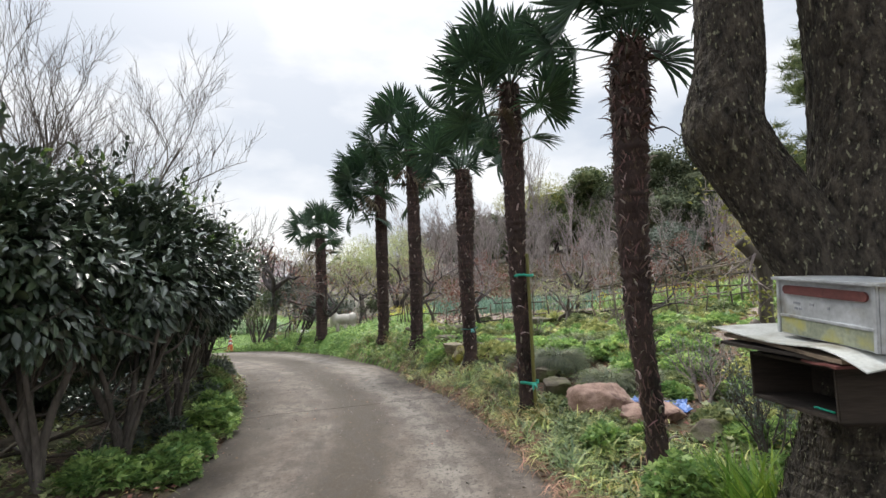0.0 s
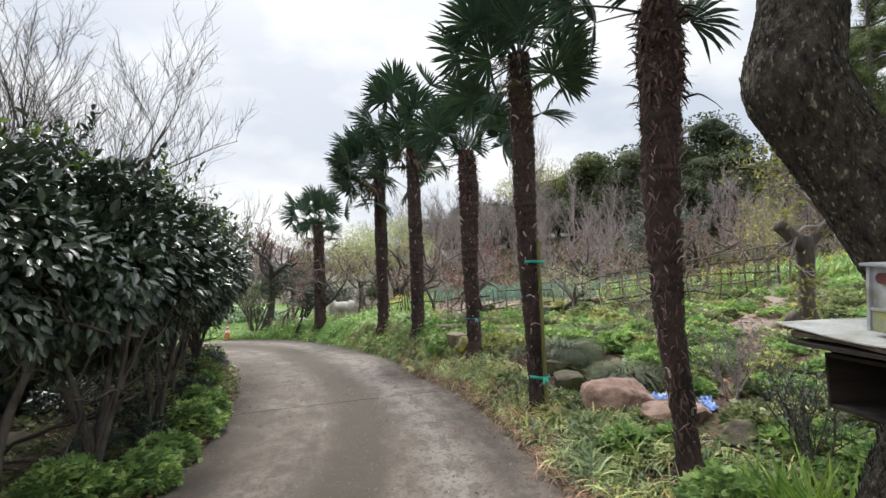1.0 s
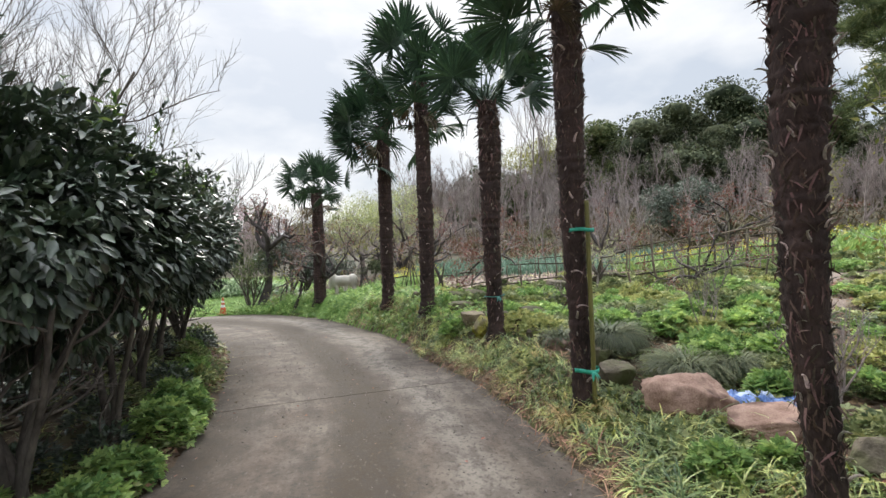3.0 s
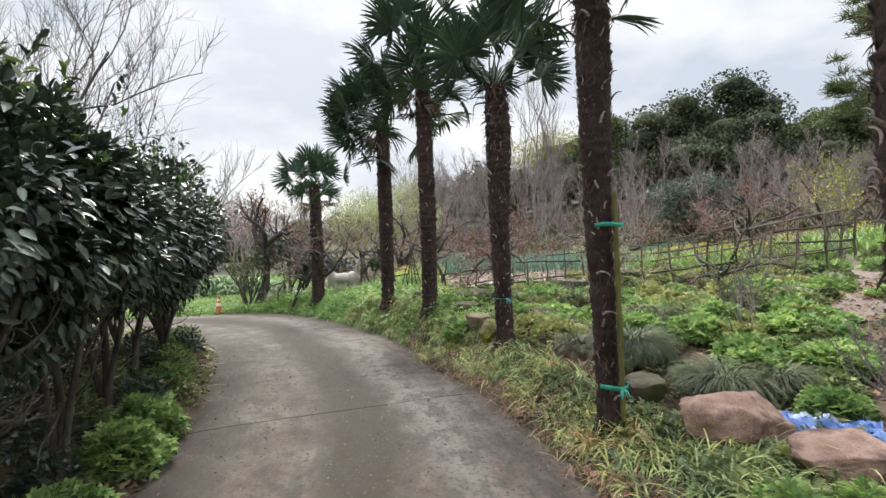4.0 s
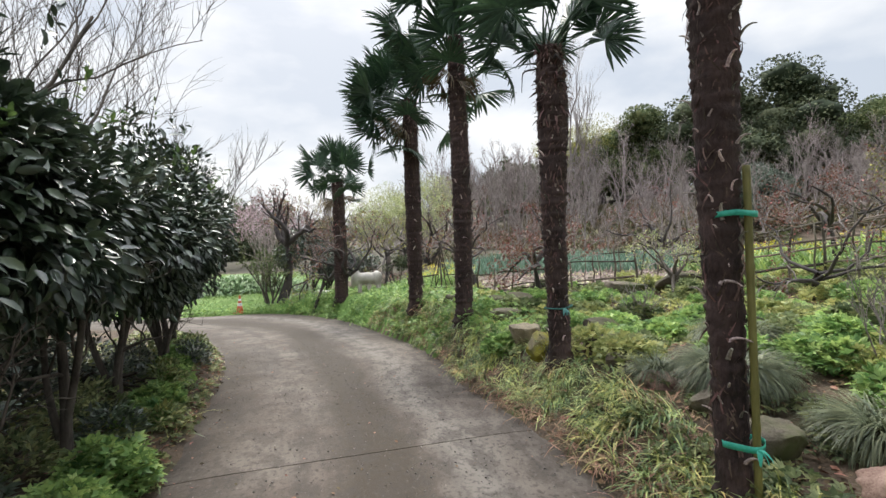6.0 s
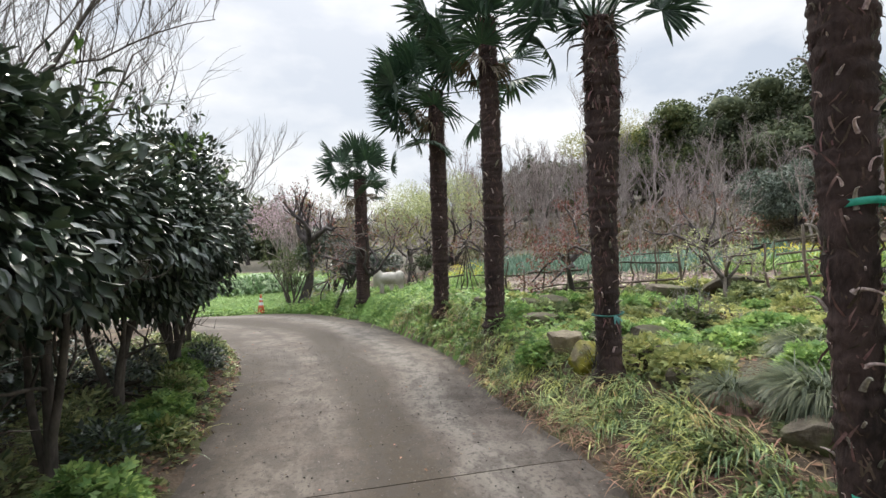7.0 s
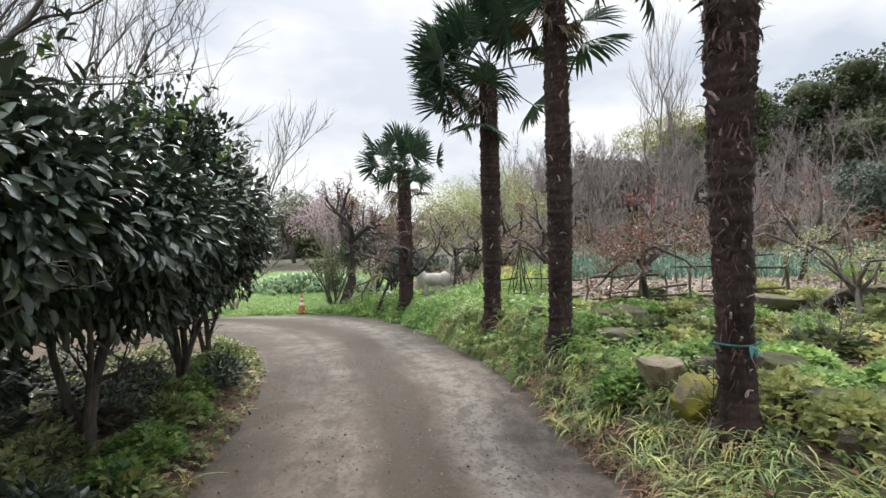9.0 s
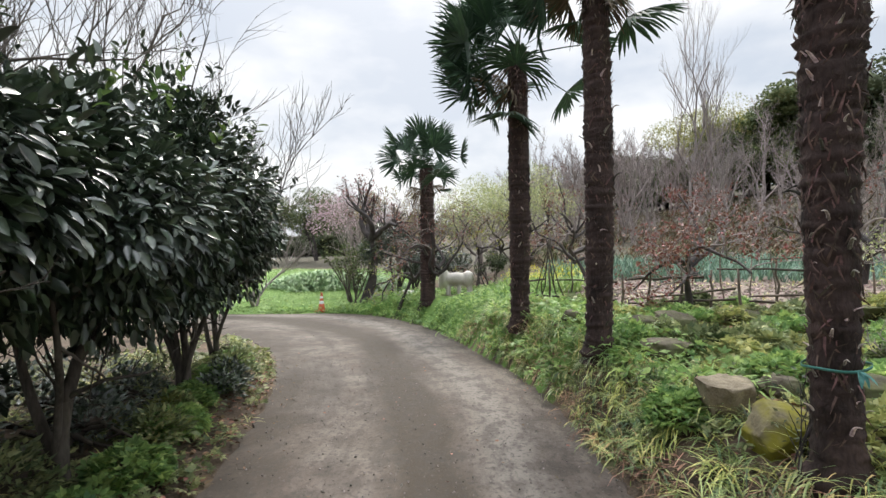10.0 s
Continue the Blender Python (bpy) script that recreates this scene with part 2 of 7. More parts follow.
M_HERB_PALE = leaf_mat("pale_herb_leaf", (0.20, 0.235, 0.08), (0.55, 0.56, 0.22), vary=0.35, translucent=0.4, rough=0.6)
M_BAR = node_mat("faded_print", (0.20, 0.21, 0.23), (0.34, 0.35, 0.37), scale=20, rough=0.7, bump=0)


def attribute_mix(m, name, target, at=(0.3, 0.7), noise_scale=4.0, amount=0.5):
    """Lays another colour over a material where the mesh's own attribute says so, with a ragged border."""
    n, l = m.node_tree.nodes, m.node_tree.links
    b = next(x for x in n if x.type == "BSDF_PRINCIPLED")
    old = b.inputs["Base Color"].links[0].from_socket
    at_node, no, ad, mr, mx = (n.new(k) for k in ("ShaderNodeAttribute", "ShaderNodeTexNoise", "ShaderNodeMath", "ShaderNodeMapRange", "ShaderNodeMixRGB"))
    at_node.attribute_name = name
    tc = next(x for x in n if x.type == "TEX_COORD")
    l.new(tc.outputs["Object"], no.inputs["Vector"])
    no.inputs["Scale"].default_value, no.inputs["Detail"].default_value = noise_scale, 6.0
    ad.operation = "MULTIPLY_ADD"
    l.new(no.outputs[0], ad.inputs[0])
    ad.inputs[1].default_value = amount
    l.new(at_node.outputs["Fac"], ad.inputs[2])
    mr.inputs["From Min"].default_value, mr.inputs["From Max"].default_value = at[0] + amount / 2, at[1] + amount / 2
    l.new(ad.outputs[0], mr.inputs["Value"])
    l.new(mr.outputs[0], mx.inputs[0])
    l.new(old, mx.inputs[1])
    mx.inputs[2].default_value = (*target, 1)
    l.new(mx.outputs[0], b.inputs["Base Color"])


M_GROUND = node_mat("garden_soil", (0.042, 0.030, 0.020), (0.145, 0.103, 0.070), scale=2.5, fine=35, rough=0.95, bump=0.8, third=(0.085, 0.10, 0.03), third_scale=0.9, bump_distance=0.04)
attribute_mix(M_GROUND, "turf", (0.12, 0.21, 0.045), noise_scale=1.2)
attribute_mix(M_GROUND, "tilled", (0.21, 0.165, 0.135), noise_scale=2.0)
attribute_mix(M_GROUND, "dry", (0.078, 0.070, 0.048), noise_scale=0.7)
M_ROAD = node_mat("worn_concrete", (0.065, 0.0485, 0.037), (0.117, 0.0905, 0.071), scale=5.0, fine=150, rough=0.85, bump=0.5, third=(0.156, 0.131, 0.107), third_scale=0.9,
                  third_at=(0.42, 0.66))


def lane_streaks(m, colour, scale, at, strength):
    """Stains drawn out along the lane by wheels and running water."""
    n, l = m.node_tree.nodes, m.node_tree.links
    b = next(x for x in n if x.type == "BSDF_PRINCIPLED")
    old = b.inputs["Base Color"].links[0].from_socket
    uv, mp, no, mr, mx = (n.new(k) for k in ("ShaderNodeUVMap", "ShaderNodeMapping", "ShaderNodeTexNoise", "ShaderNodeMapRange", "ShaderNodeMixRGB"))
    uv.uv_map = "lane"
    mp.inputs["Scale"].default_value = scale
    no.inputs["Scale"].default_value, no.inputs["Detail"].default_value, no.inputs["Roughness"].default_value = 1.0, 8.0, 0.62
    mr.inputs["From Min"].default_value, mr.inputs["From Max"].default_value = at
    mr.inputs["To Max"].default_value = strength
    l.new(uv.outputs[0], mp.inputs["Vector"])
    l.new(mp.outputs[0], no.inputs["Vector"])
    l.new(no.outputs[0], mr.inputs["Value"])
    l.new(mr.outputs[0], mx.inputs[0])
    l.new(old, mx.inputs[1])
    mx.inputs[2].default_value = (*colour, 1)
    l.new(mx.outputs[0], b.inputs["Base Color"])


lane_streaks(M_ROAD, (0.160, 0.135, 0.115), (0.9, 0.35, 1), (0.50, 0.64), 0.65)
lane_streaks(M_ROAD, (0.048, 0.038, 0.030), (2.6, 0.30, 1), (0.49, 0.64), 0.65)
attribute_mix(M_ROAD, "track", (0.043, 0.031, 0.019), at=(0.2, 0.75), noise_scale=1.3, amount=0.9)
attribute_mix(M_ROAD, "wheel", (0.175, 0.153, 0.131), at=(0.45, 1.2), noise_scale=2.0, amount=1.0)
lane_streaks(M_ROAD, (0.046, 0.036, 0.028), (5.0, 3.0, 1), (0.47, 0.58), 0.6)
lane_streaks(M_ROAD, (0.040, 0.033, 0.027), (24.0, 20.0, 1), (0.52, 0.62), 0.7)
lane_streaks(M_ROAD, (0.24, 0.215, 0.19), (34.0, 17.0, 1), (0.58, 0.70), 0.3)


def unit(v):
    v = np.asarray(v, float)
    return v / np.maximum(np.linalg.norm(v, axis=-1, keepdims=True), 1e-9)


def mesh_of(name, verts, quads, material, smooth=True):
    """A mesh from arrays of vertices and four-cornered faces."""
    me = bpy.data.meshes.new(name)
    verts, quads = np.asarray(verts, np.float32), np.asarray(quads, np.int32)
    me.vertices.add(len(verts))
    me.vertices.foreach_set("co", verts.ravel())
    me.loops.add(quads.size)
    me.loops.foreach_set("vertex_index", quads.ravel())
    me.polygons.add(len(quads))
    me.polygons.foreach_set("loop_start", np.arange(0, quads.size, 4, dtype=np.int32))
    me.polygons.foreach_set("use_smooth", np.full(len(quads), smooth))
    me.materials.append(material)
    me.update(calc_edges=True)
    return me


def part(name, data, material, parent, label=""):
    """Links a bmesh or a mesh as one object under its thing."""
    if isinstance(data, bmesh.types.BMesh):
        me = bpy.data.meshes.new(name)
        data.to_mesh(me)
        data.free()
        me.materials.append(material)
    else:
        me = data
    ob = new(name, me)
    if parent:
        ob.parent = parent
    if label:
        ob["label"] = label
    if name in ("fibre", "twig_mass", "bud_cover", "foliage", "young_shoot"):
        ob["kind"] = "stuff"
    return ob


class Pile:
    """Gathers quads of many pieces into one mesh."""

    def __init__(self):
        self.v, self.f, self.count = [], [], 0

    def add(self, verts, quads):
        verts = np.asarray(verts, float).reshape(-1, 3)
        self.v.append(verts)
        self.f.append(np.asarray(quads, int).reshape(-1, 4) + self.count)
        self.count += len(verts)

    def scatter(self, template, pos, along, up, size):
        """Copies of a template (x: side, y: along, z: up) at many places."""
        tv, tf = template
        pos, along = np.asarray(pos, float), unit(along)
        side = unit(np.cross(along, up))
        top = np.cross(side, along)
        size = np.broadcast_to(np.asarray(size, float), (len(pos),))[:, None, None]
        v = pos[:, None] + size * (tv[None, :, 0:1] * side[:, None] + tv[None, :, 1:2] * along[:, None] + tv[None, :, 2:3] * top[:, None])
        f = tf[None] + (np.arange(len(pos)) * len(tv))[:, None, None]
        self.add(v, f)

    def mesh(self, name, material, smooth=True):
        return mesh_of(name, np.concatenate(self.v), np.concatenate(self.f), material, smooth)


def tube(pile, points, radii, sides=8, rng=None, rough=0.0, cap=True):
    """A tapering limb along points."""
    p, r = np.asarray(points, float), np.asarray(radii, float)
    d = unit(np.gradient(p, axis=0))
    ref = np.where(np.abs(d[:, 2:3]) > 0.9, np.array([[1.0, 0, 0]]), np.array([[0, 0, 1.0]]))
    a = unit(np.cross(d, ref))
    for i in range(1, len(a)):
        a[i] = a[i - 1] - d[i] * np.dot(a[i - 1], d[i])
        a[i] /= max(np.linalg.norm(a[i]), 1e-9)
    b = np.cross(d, a)
    th = np.linspace(0, 2 * math.pi, sides, endpoint=False)
    rr = np.repeat(r[:, None], sides, 1)
    if rough and rng is not None:
        rr = rr * (1 + rough * rng.standard_normal(rr.shape))
    v = p[:, None] + rr[..., None] * (np.cos(th)[None, :, None] * a[:, None] + np.sin(th)[None, :, None] * b[:, None])
    n = len(p)
    idx = np.arange(n * sides).reshape(n, sides)
    nxt = np.roll(idx, -1, 1)
    f = np.stack([idx[:-1], nxt[:-1], nxt[1:], idx[1:]], -1).reshape(-1, 4)
    v = v.reshape(-1, 3)
    if cap:
        v = np.concatenate([v, p[-1:] + d[-1:] * r[-1] * 0.3])
        last, c = idx[-1], n * sides
        f = np.concatenate([f, [[last[k], last[(k + 1) % sides], last[(k + 2) % sides], c] for k in range(0, sides - 1, 2)]])
    pile.add(v, f)


# leaf: folded along its midrib; y runs from stalk to tip
LEAF = (np.array([[0, 0, 0], [0, 0.5, -0.04], [0, 1, -0.12], [-0.24, 0.45, 0.06], [0.24, 0.45, 0.06]]), np.array([[0, 4, 2, 1], [0, 1, 2, 3]]))
CARD_LEAF = (np.array([[0, 0, 0], [0.3, 0.42, 0.05], [0, 1, -0.1], [-0.3, 0.42, 0.05]]), np.array([[0, 1, 2, 3]]))
OVAL_LEAF = (np.array([[0, 0, 0], [0.17, 0.18, 0.04], [0.26, 0.48, 0.05], [0.17, 0.8, 0.0], [0, 1, -0.1], [-0.17, 0.8, 0.0], [-0.26, 0.48, 0.05], [-0.17, 0.18, 0.04], [0, 0.5, -0.03]]),
             np.array([[0, 1, 2, 8], [8, 2, 3, 4], [0, 8, 6, 7], [8, 4, 5, 6]]))
LANCE_LEAF = (OVAL_LEAF[0] * [0.82, 1.0, 1.4], OVAL_LEAF[1])
WIDE_LEAF = (np.array([[0, 0, 0], [0.46, 0.5, 0.08], [0, 1, -0.12], [-0.46, 0.5, 0.08]]), np.array([[0, 1, 2, 3]]))
THREE_LEAF = (np.array([[0, 0, 0], [0.21, 0.55, 0.05], [0, 0.95, -0.1], [-0.21, 0.55, 0.05],
                        [0.45, 0.18, 0.06], [0.68, 0.55, -0.08], [0.24, 0.5, 0.05],
                        [-0.45, 0.18, 0.06], [-0.68, 0.55, -0.08], [-0.24, 0.5, 0.05]]), np.array([[0, 1, 2, 3], [0, 4, 5, 6], [0, 9, 8, 7]]))


def blade(width, droop, n=4):
    """A strap leaf that arches over."""
    s = np.linspace(0, 1, n + 1)
    y, z = s * (1 - 0.25 * droop * s), 0.0 - droop * s ** 2 * 0.9
    w = width * np.clip(1.15 - s ** 2.2, 0.06, 1)
    length = np.hypot(np.diff(y), np.diff(z)).sum()
    y, z = y / length, z / length
    v = np.concatenate([np.stack([-w, y, z], 1), np.stack([w, y, z], 1)])
    f = np.array([[i, n + 1 + i, n + 2 + i, i + 1] for i in range(n)])
    return v, f


def arch_blade(width, turn, n=5):
    """A strap leaf that rises, bends over and hangs. turn: degrees from root to tip."""
    s = np.linspace(0, 1, n + 1)
    a = radians(turn) * ((s[:-1] + s[1:]) / 2) ** 0.9
    y, z = np.concatenate([[0], np.cumsum(np.cos(a))]) / n, -np.concatenate([[0], np.cumsum(np.sin(a))]) / n
    w = width * np.clip(1.12 - s ** 2.4, 0.08, 1)
    v = np.concatenate([np.stack([-w, y, z], 1), np.stack([w, y, z], 1)])
    return v, np.array([[i, n + 1 + i, n + 2 + i, i + 1] for i in range(n)])


def directions(rng, n, low=-1.0, high=1.0):
    """Unit vectors, even over the part of the sphere between two heights."""
    z, a = rng.uniform(low, high, n), rng.uniform(0, 2 * math.pi, n)
    s = np.sqrt(1 - z * z)
    return np.stack([s * np.cos(a), s * np.sin(a), z], 1)


def smoothstep(a, b, x):
    t = np.clip((x - a) / (b - a), 0, 1)
    return t * t * (3 - 2 * t)


# ---- the lie of the land ----
ROAD_RIGHT = [(1.1, -14), (1.0, 0), (0.95, 3), (0.85, 4.5), (0.72, 5.3), (0.5, 6.4), (0.2, 7.5), (-0.28, 8.9), (-0.68, 9.9), (-1.12, 11.8),
              (-1.8, 13.6), (-2.5, 15.0), (-3.3, 16.6), (-4.3, 18.4), (-5.4, 20.0), (-6.7, 21.5), (-8.1, 22.3), (-9.8, 22.3), (-11.6, 21.7), (-15, 20.8), (-40, 18)]
ROAD_LEFT = [(-2.1, -14), (-2.25, 0), (-2.28, 2), (-2.34, 3.6), (-2.43, 4.8), (-2.58, 5.7), (-2.76, 6.55), (-3.1, 7.6), (-3.55, 8.75), (-4.05, 9.95),
             (-4.7, 11.35), (-5.45, 12.6), (-6.3, 13.85), (-7.2, 14.8), (-8.2, 15.6), (-9.4, 16.3), (-10.8, 16.9), (-12.4, 17.2), (-14.5, 17.3), (-18, 17.2), (-40, 15)]


def resample(points, n):
    p = np.array(points, float)
    k = np.linspace(0, len(p) - 1, (len(p) - 1) * 8 + 1)
    i = np.clip(k.astype(int), 0, len(p) - 2)
    f = (k - i)[:, None]
    p0, p1, p2, p3 = p[np.maximum(i - 1, 0)], p[i], p[i + 1], p[np.minimum(i + 2, len(p) - 1)]
    return 0.5 * (2 * p1 + (p2 - p0) * f + (2 * p0 - 5 * p1 + 4 * p2 - p3) * f ** 2 + (3 * p1 - p0 - 3 * p2 + p3) * f ** 3)


EDGE_R, EDGE_L = resample(ROAD_RIGHT, 8), resample(ROAD_LEFT, 8)
ROAD_POLY = np.concatenate([EDGE_R, EDGE_L[::-1]])


def edge_distance(x, y, edge):
    x, y = np.asarray(x, float).ravel(), np.asarray(y, float).ravel()
    best = np.full(x.shape, 1e9)
    for a, b in zip(edge[:-1], edge[1:]):
        d = b - a
        t = np.clip(((x - a[0]) * d[0] + (y - a[1]) * d[1]) / max(d @ d, 1e-9), 0, 1)
        best = np.minimum(best, np.hypot(x - a[0] - t * d[0], y - a[1] - t * d[1]))
    return best


def in_road(x, y):
    x, y = np.asarray(x, float).ravel(), np.asarray(y, float).ravel()
    inside = np.zeros(x.shape, bool)
    q = np.roll(ROAD_POLY, -1, 0)
    for (ax, ay), (bx, by) in zip(ROAD_POLY, q):
        if ay != by:
            inside ^= ((ay > y) != (by > y)) & (x < (bx - ax) * (y - ay) / (by - ay) + ax)
    return inside


def road_height(x, y):
    return -0.05 - 0.05 * np.clip(np.asarray(y, float) - 8, 0, 14)


def bumps(x, y, scale, seed=0.0):
    return (np.sin(x * scale + 1.3 + seed) * np.cos(y * scale * 1.13 - 0.7 + seed) + 0.5 * np.sin(x * scale * 2.3 - y * scale * 1.7 + seed)
            + 0.35 * np.cos(x * scale * 4.1 + y * scale * 3.7 + 2 * seed))


def land(x, y):
    """Height of the ground beside the road, and under it."""
    shape = np.shape(x)
    x, y = np.asarray(x, float).ravel(), np.asarray(y, float).ravel()
    dr, dl, inside = edge_distance(x, y, EDGE_R), edge_distance(x, y, EDGE_L), in_road(x, y)
    right = dr < dl
    garden = 0.3 + 0.107 * np.clip(x - 0.5, -9, 0) + 0.107 * np.clip(x - 0.5, 0, 14) * (1 - 0.75 * smoothstep(15, 20, y)) + 0.041 * np.clip(y - 9, -9, 0) + 0.022 * np.clip(y - 9, 0, 7) + 0.06 * np.clip(y - 16, 0, 23) - 0.035 * np.clip(-4 - x, 0, 6) - 0.26 * smoothstep(8.6, 6.2, y) - 0.06 * np.clip(y - 18.5, 0, 7) * smoothstep(-2.5, -4.5, x)
    lawn = -0.72 + 0.105 * np.clip(y - 22.5, 0, 9.5) + 0.03 * np.clip(y - 32, 0, 100)
    wl_ = smoothstep(-7.5, -10.5, x)
    garden = garden * (1 - wl_) + lawn * wl_
    d = 0.35 * x + 0.94 * y
    start = 25 - 7 * smoothstep(5, 12, x)
    steep = 0.03 + 0.09 * smoothstep(-14, 6, x)
    hill = steep * np.clip(d - start, 0, 75) + 0.02 * np.clip(d - start - 75, 0, 400)
    garden = garden + 0.30 * smoothstep(10, 13, y) * (1 - 0.75 * smoothstep(14.5, 18.5, y)) * smoothstep(2.4, 0.7, dr) * smoothstep(-7.5, -6.2, x)
    outer = garden + hill * (0.4 + 0.6 * smoothstep(0, 8, d - start))
    inner = 0.08 - 0.07 * np.clip(-5 - x, 0, 7)
    side = np.where(right, outer, inner)
    base = road_height(x, y)
    near = np.where(right, dr, dl)
    width = 0.95 - 0.6 * np.where(right, smoothstep(9.5, 12.5, y) * (1 - 0.6 * smoothstep(15, 18, y)), 0)
    rise = smoothstep(0, 1, (near + 0.05) / (width + 0.05))
    z = (base - 0.01) * (1 - rise) + side * rise
    z = z + 0.035 * bumps(x, y, 1.7) * rise + 0.12 * bumps(x, y, 0.21, 1.0) * smoothstep(18, 34, np.hypot(x, y))
    z = np.where(inside, base - 0.05 - 0.05 * smoothstep(0.0, 0.3, np.minimum(dr, dl)), z)
    return z.reshape(shape)


def land_at(x, y):
    return float(land(np.array([x]), np.array([y]))[0])


def spaced(lo, hi, fine_lo, fine_hi, step, grow=1.12):
    mid = list(np.arange(fine_lo, fine_hi + step / 2, step))
    s, v = step, mid[-1]
    while v < hi:
        s *= grow
        v += s
        mid.append(min(v, hi))
    s, v, low = step, mid[0], []
    while v > lo:
        s *= grow
        v -= s
        low.append(max(v, lo))
    return np.array(low[::-1] + mid)


def build_ground():
    gx, gy = spaced(-900, 900, -12, 9, 0.16), spaced(-900, 900, -1, 25, 0.16)
    X, Y = np.meshgrid(gx, gy)
    Z = land(X, Y)
    v = np.stack([X, Y, Z], -1).reshape(-1, 3)
    idx = np.arange(X.size).reshape(X.shape)
    f = np.stack([idx[:-1, :-1], idx[:-1, 1:], idx[1:, 1:], idx[1:, :-1]], -1).reshape(-1, 4)
    me = mesh_of("ground", v, f, M_GROUND)
    x, y = X.ravel(), Y.ravel()
    d = 0.35 * x + 0.94 * y
    dr, dl = edge_distance(x, y, EDGE_R), edge_distance(x, y, EDGE_L)
    beyond = dr < dl
    turf = np.where((x < -8.0) & (y > 21) & beyond, 1.0, 0.0) * smoothstep(36, 31, y)
    turf = np.maximum(turf, smoothstep(5, 8, x) * smoothstep(12, 14, d) * smoothstep(24, 20, d))
    turf = np.maximum(turf, 0.12 * beyond * (dr > 0.5))
    turf = np.maximum(turf, 0.2 * (x > -8) * smoothstep(24, 26, d) * smoothstep(30, 27, d))
    turf = np.maximum(turf, 0.85 * beyond * smoothstep(11, 12.5, y) * smoothstep(1.6, 1.0, dr) * (dr > 0.04))
    tilled = smoothstep(15.2, 16.0, y + 0.55 * np.clip(x, -2, 6) - 0.4) * smoothstep(24.5, 23, y + 0.3 * x) * smoothstep(-3.2, -2.0, x) * smoothstep(9, 7, x)
    path = smoothstep(0.6, 0.25, np.abs(x - (5.35 + (y - 8.9) * 0.8))) * smoothstep(7.5, 8.5, y) * smoothstep(17, 14, y) * 0.9
    tilled = np.maximum(tilled, path)
    dry = np.where(x < -6, smoothstep(33, 36, y) * smoothstep(90, 60, y), 0) + smoothstep(25, 28, d) * (x > -6) * 0.8
    for name, val in (("turf", turf), ("tilled", tilled), ("dry", dry)):
        me.attributes.new(name, "FLOAT", "POINT").data.foreach_set("value", val.astype(np.float32))
    return tagged(new("ground", me), "garden soil with weeds, turf, tilled beds and a wooded hillside", "ground", kind="structure")


build_ground()


# ---- road: concrete slabs with an open joint between them ----
def build_road():
    road = tagged(new("road"), "worn grey concrete lane curving between planted beds", "road", kind="structure")
    n = len(EDGE_R)
    across = 25
    start, joint = 0, 51

    def slab(lo, hi, cut_lo, cut_hi):
        rows, track, wheel, lane, run = [], [], [], [], 0.0
        for i in range(lo, hi + 1):
            r, l = EDGE_R[i], EDGE_L[i]
            run += float(np.linalg.norm((r + l - EDGE_R[i - 1] - EDGE_L[i - 1]) / 2)) if i > lo else lo * 0.7
            shift = (cut_lo if i == lo else 0) + (cut_hi if i == hi else 0)
            for k in range(across):
                u = k / (across - 1)
                p = r * (1 - u) + l * u
                wob = 0.03 * math.sin(i * 1.7) + 0.02 * math.sin(i * 4.1 + 1)
                p = p + (wob * (r - l) / np.linalg.norm(r - l) if k == 0 else -wob * (r - l) / np.linalg.norm(r - l) if k == across - 1 else 0)
                q = EDGE_R[min(i + 1, n - 1)] * (1 - u) + EDGE_L[min(i + 1, n - 1)] * u - EDGE_R[max(i - 1, 0)] * (1 - u) - EDGE_L[max(i - 1, 0)] * u
                p = p + shift * q / max(np.linalg.norm(q), 1e-9)
                rows.append((p[0], p[1], float(road_height(p[0], p[1])) + 0.012 * math.sin(p[0] * 0.9) * math.cos(p[1] * 0.7) - 0.02 * abs(2 * u - 1) ** 6))
                track.append(math.exp(-((u - 0.50 - 0.03 * math.sin(run * 0.8)) / 0.12) ** 2) + 0.55 * math.exp(-((u - 0.93) / 0.14) ** 2))
                wheel.append(1.2 * math.exp(-((u - 0.25) / 0.10) ** 2) + 0.12 * math.exp(-((u - 0.74) / 0.09) ** 2))
                lane.append((u * 3.2, run))
        m = hi - lo + 1
        top = np.array(rows)
        bottom = top - [0, 0, 0.12]
        v = np.concatenate([top, top, bottom])
        idx = np.arange(m * across).reshape(m, across)
        f = [np.stack([idx[:-1, :-1], idx[1:, :-1], idx[1:, 1:], idx[:-1, 1:]], -1).reshape(-1, 4)]
        rim = np.concatenate([idx[0, :], idx[1:, -1], idx[-1, -2::-1], idx[-2:0:-1, 0]])
        nxt = np.roll(rim, -1)
        f.append(np.stack([rim, nxt, nxt + m * across, rim + m * across], -1) + m * across)
        me = mesh_of("slab", v, np.concatenate(f), M_ROAD)
        me.attributes.new("track", "FLOAT", "POINT").data.foreach_set("value", np.array(track * 3, np.float32))
        me.attributes.new("wheel", "FLOAT", "POINT").data.foreach_set("value", np.array(wheel * 3, np.float32))
        loops = np.zeros(len(me.loops), np.int32)
        me.loops.foreach_get("vertex_index", loops)
        me.uv_layers.new(name="lane").data.foreach_set("uv", np.array(lane * 3, np.float32)[loops].ravel())
        part("slab", me, M_ROAD, road)

    slab(start, joint, 0.0, -0.006)
    slab(joint, n - 1, 0.006, 0.0)


build_road()


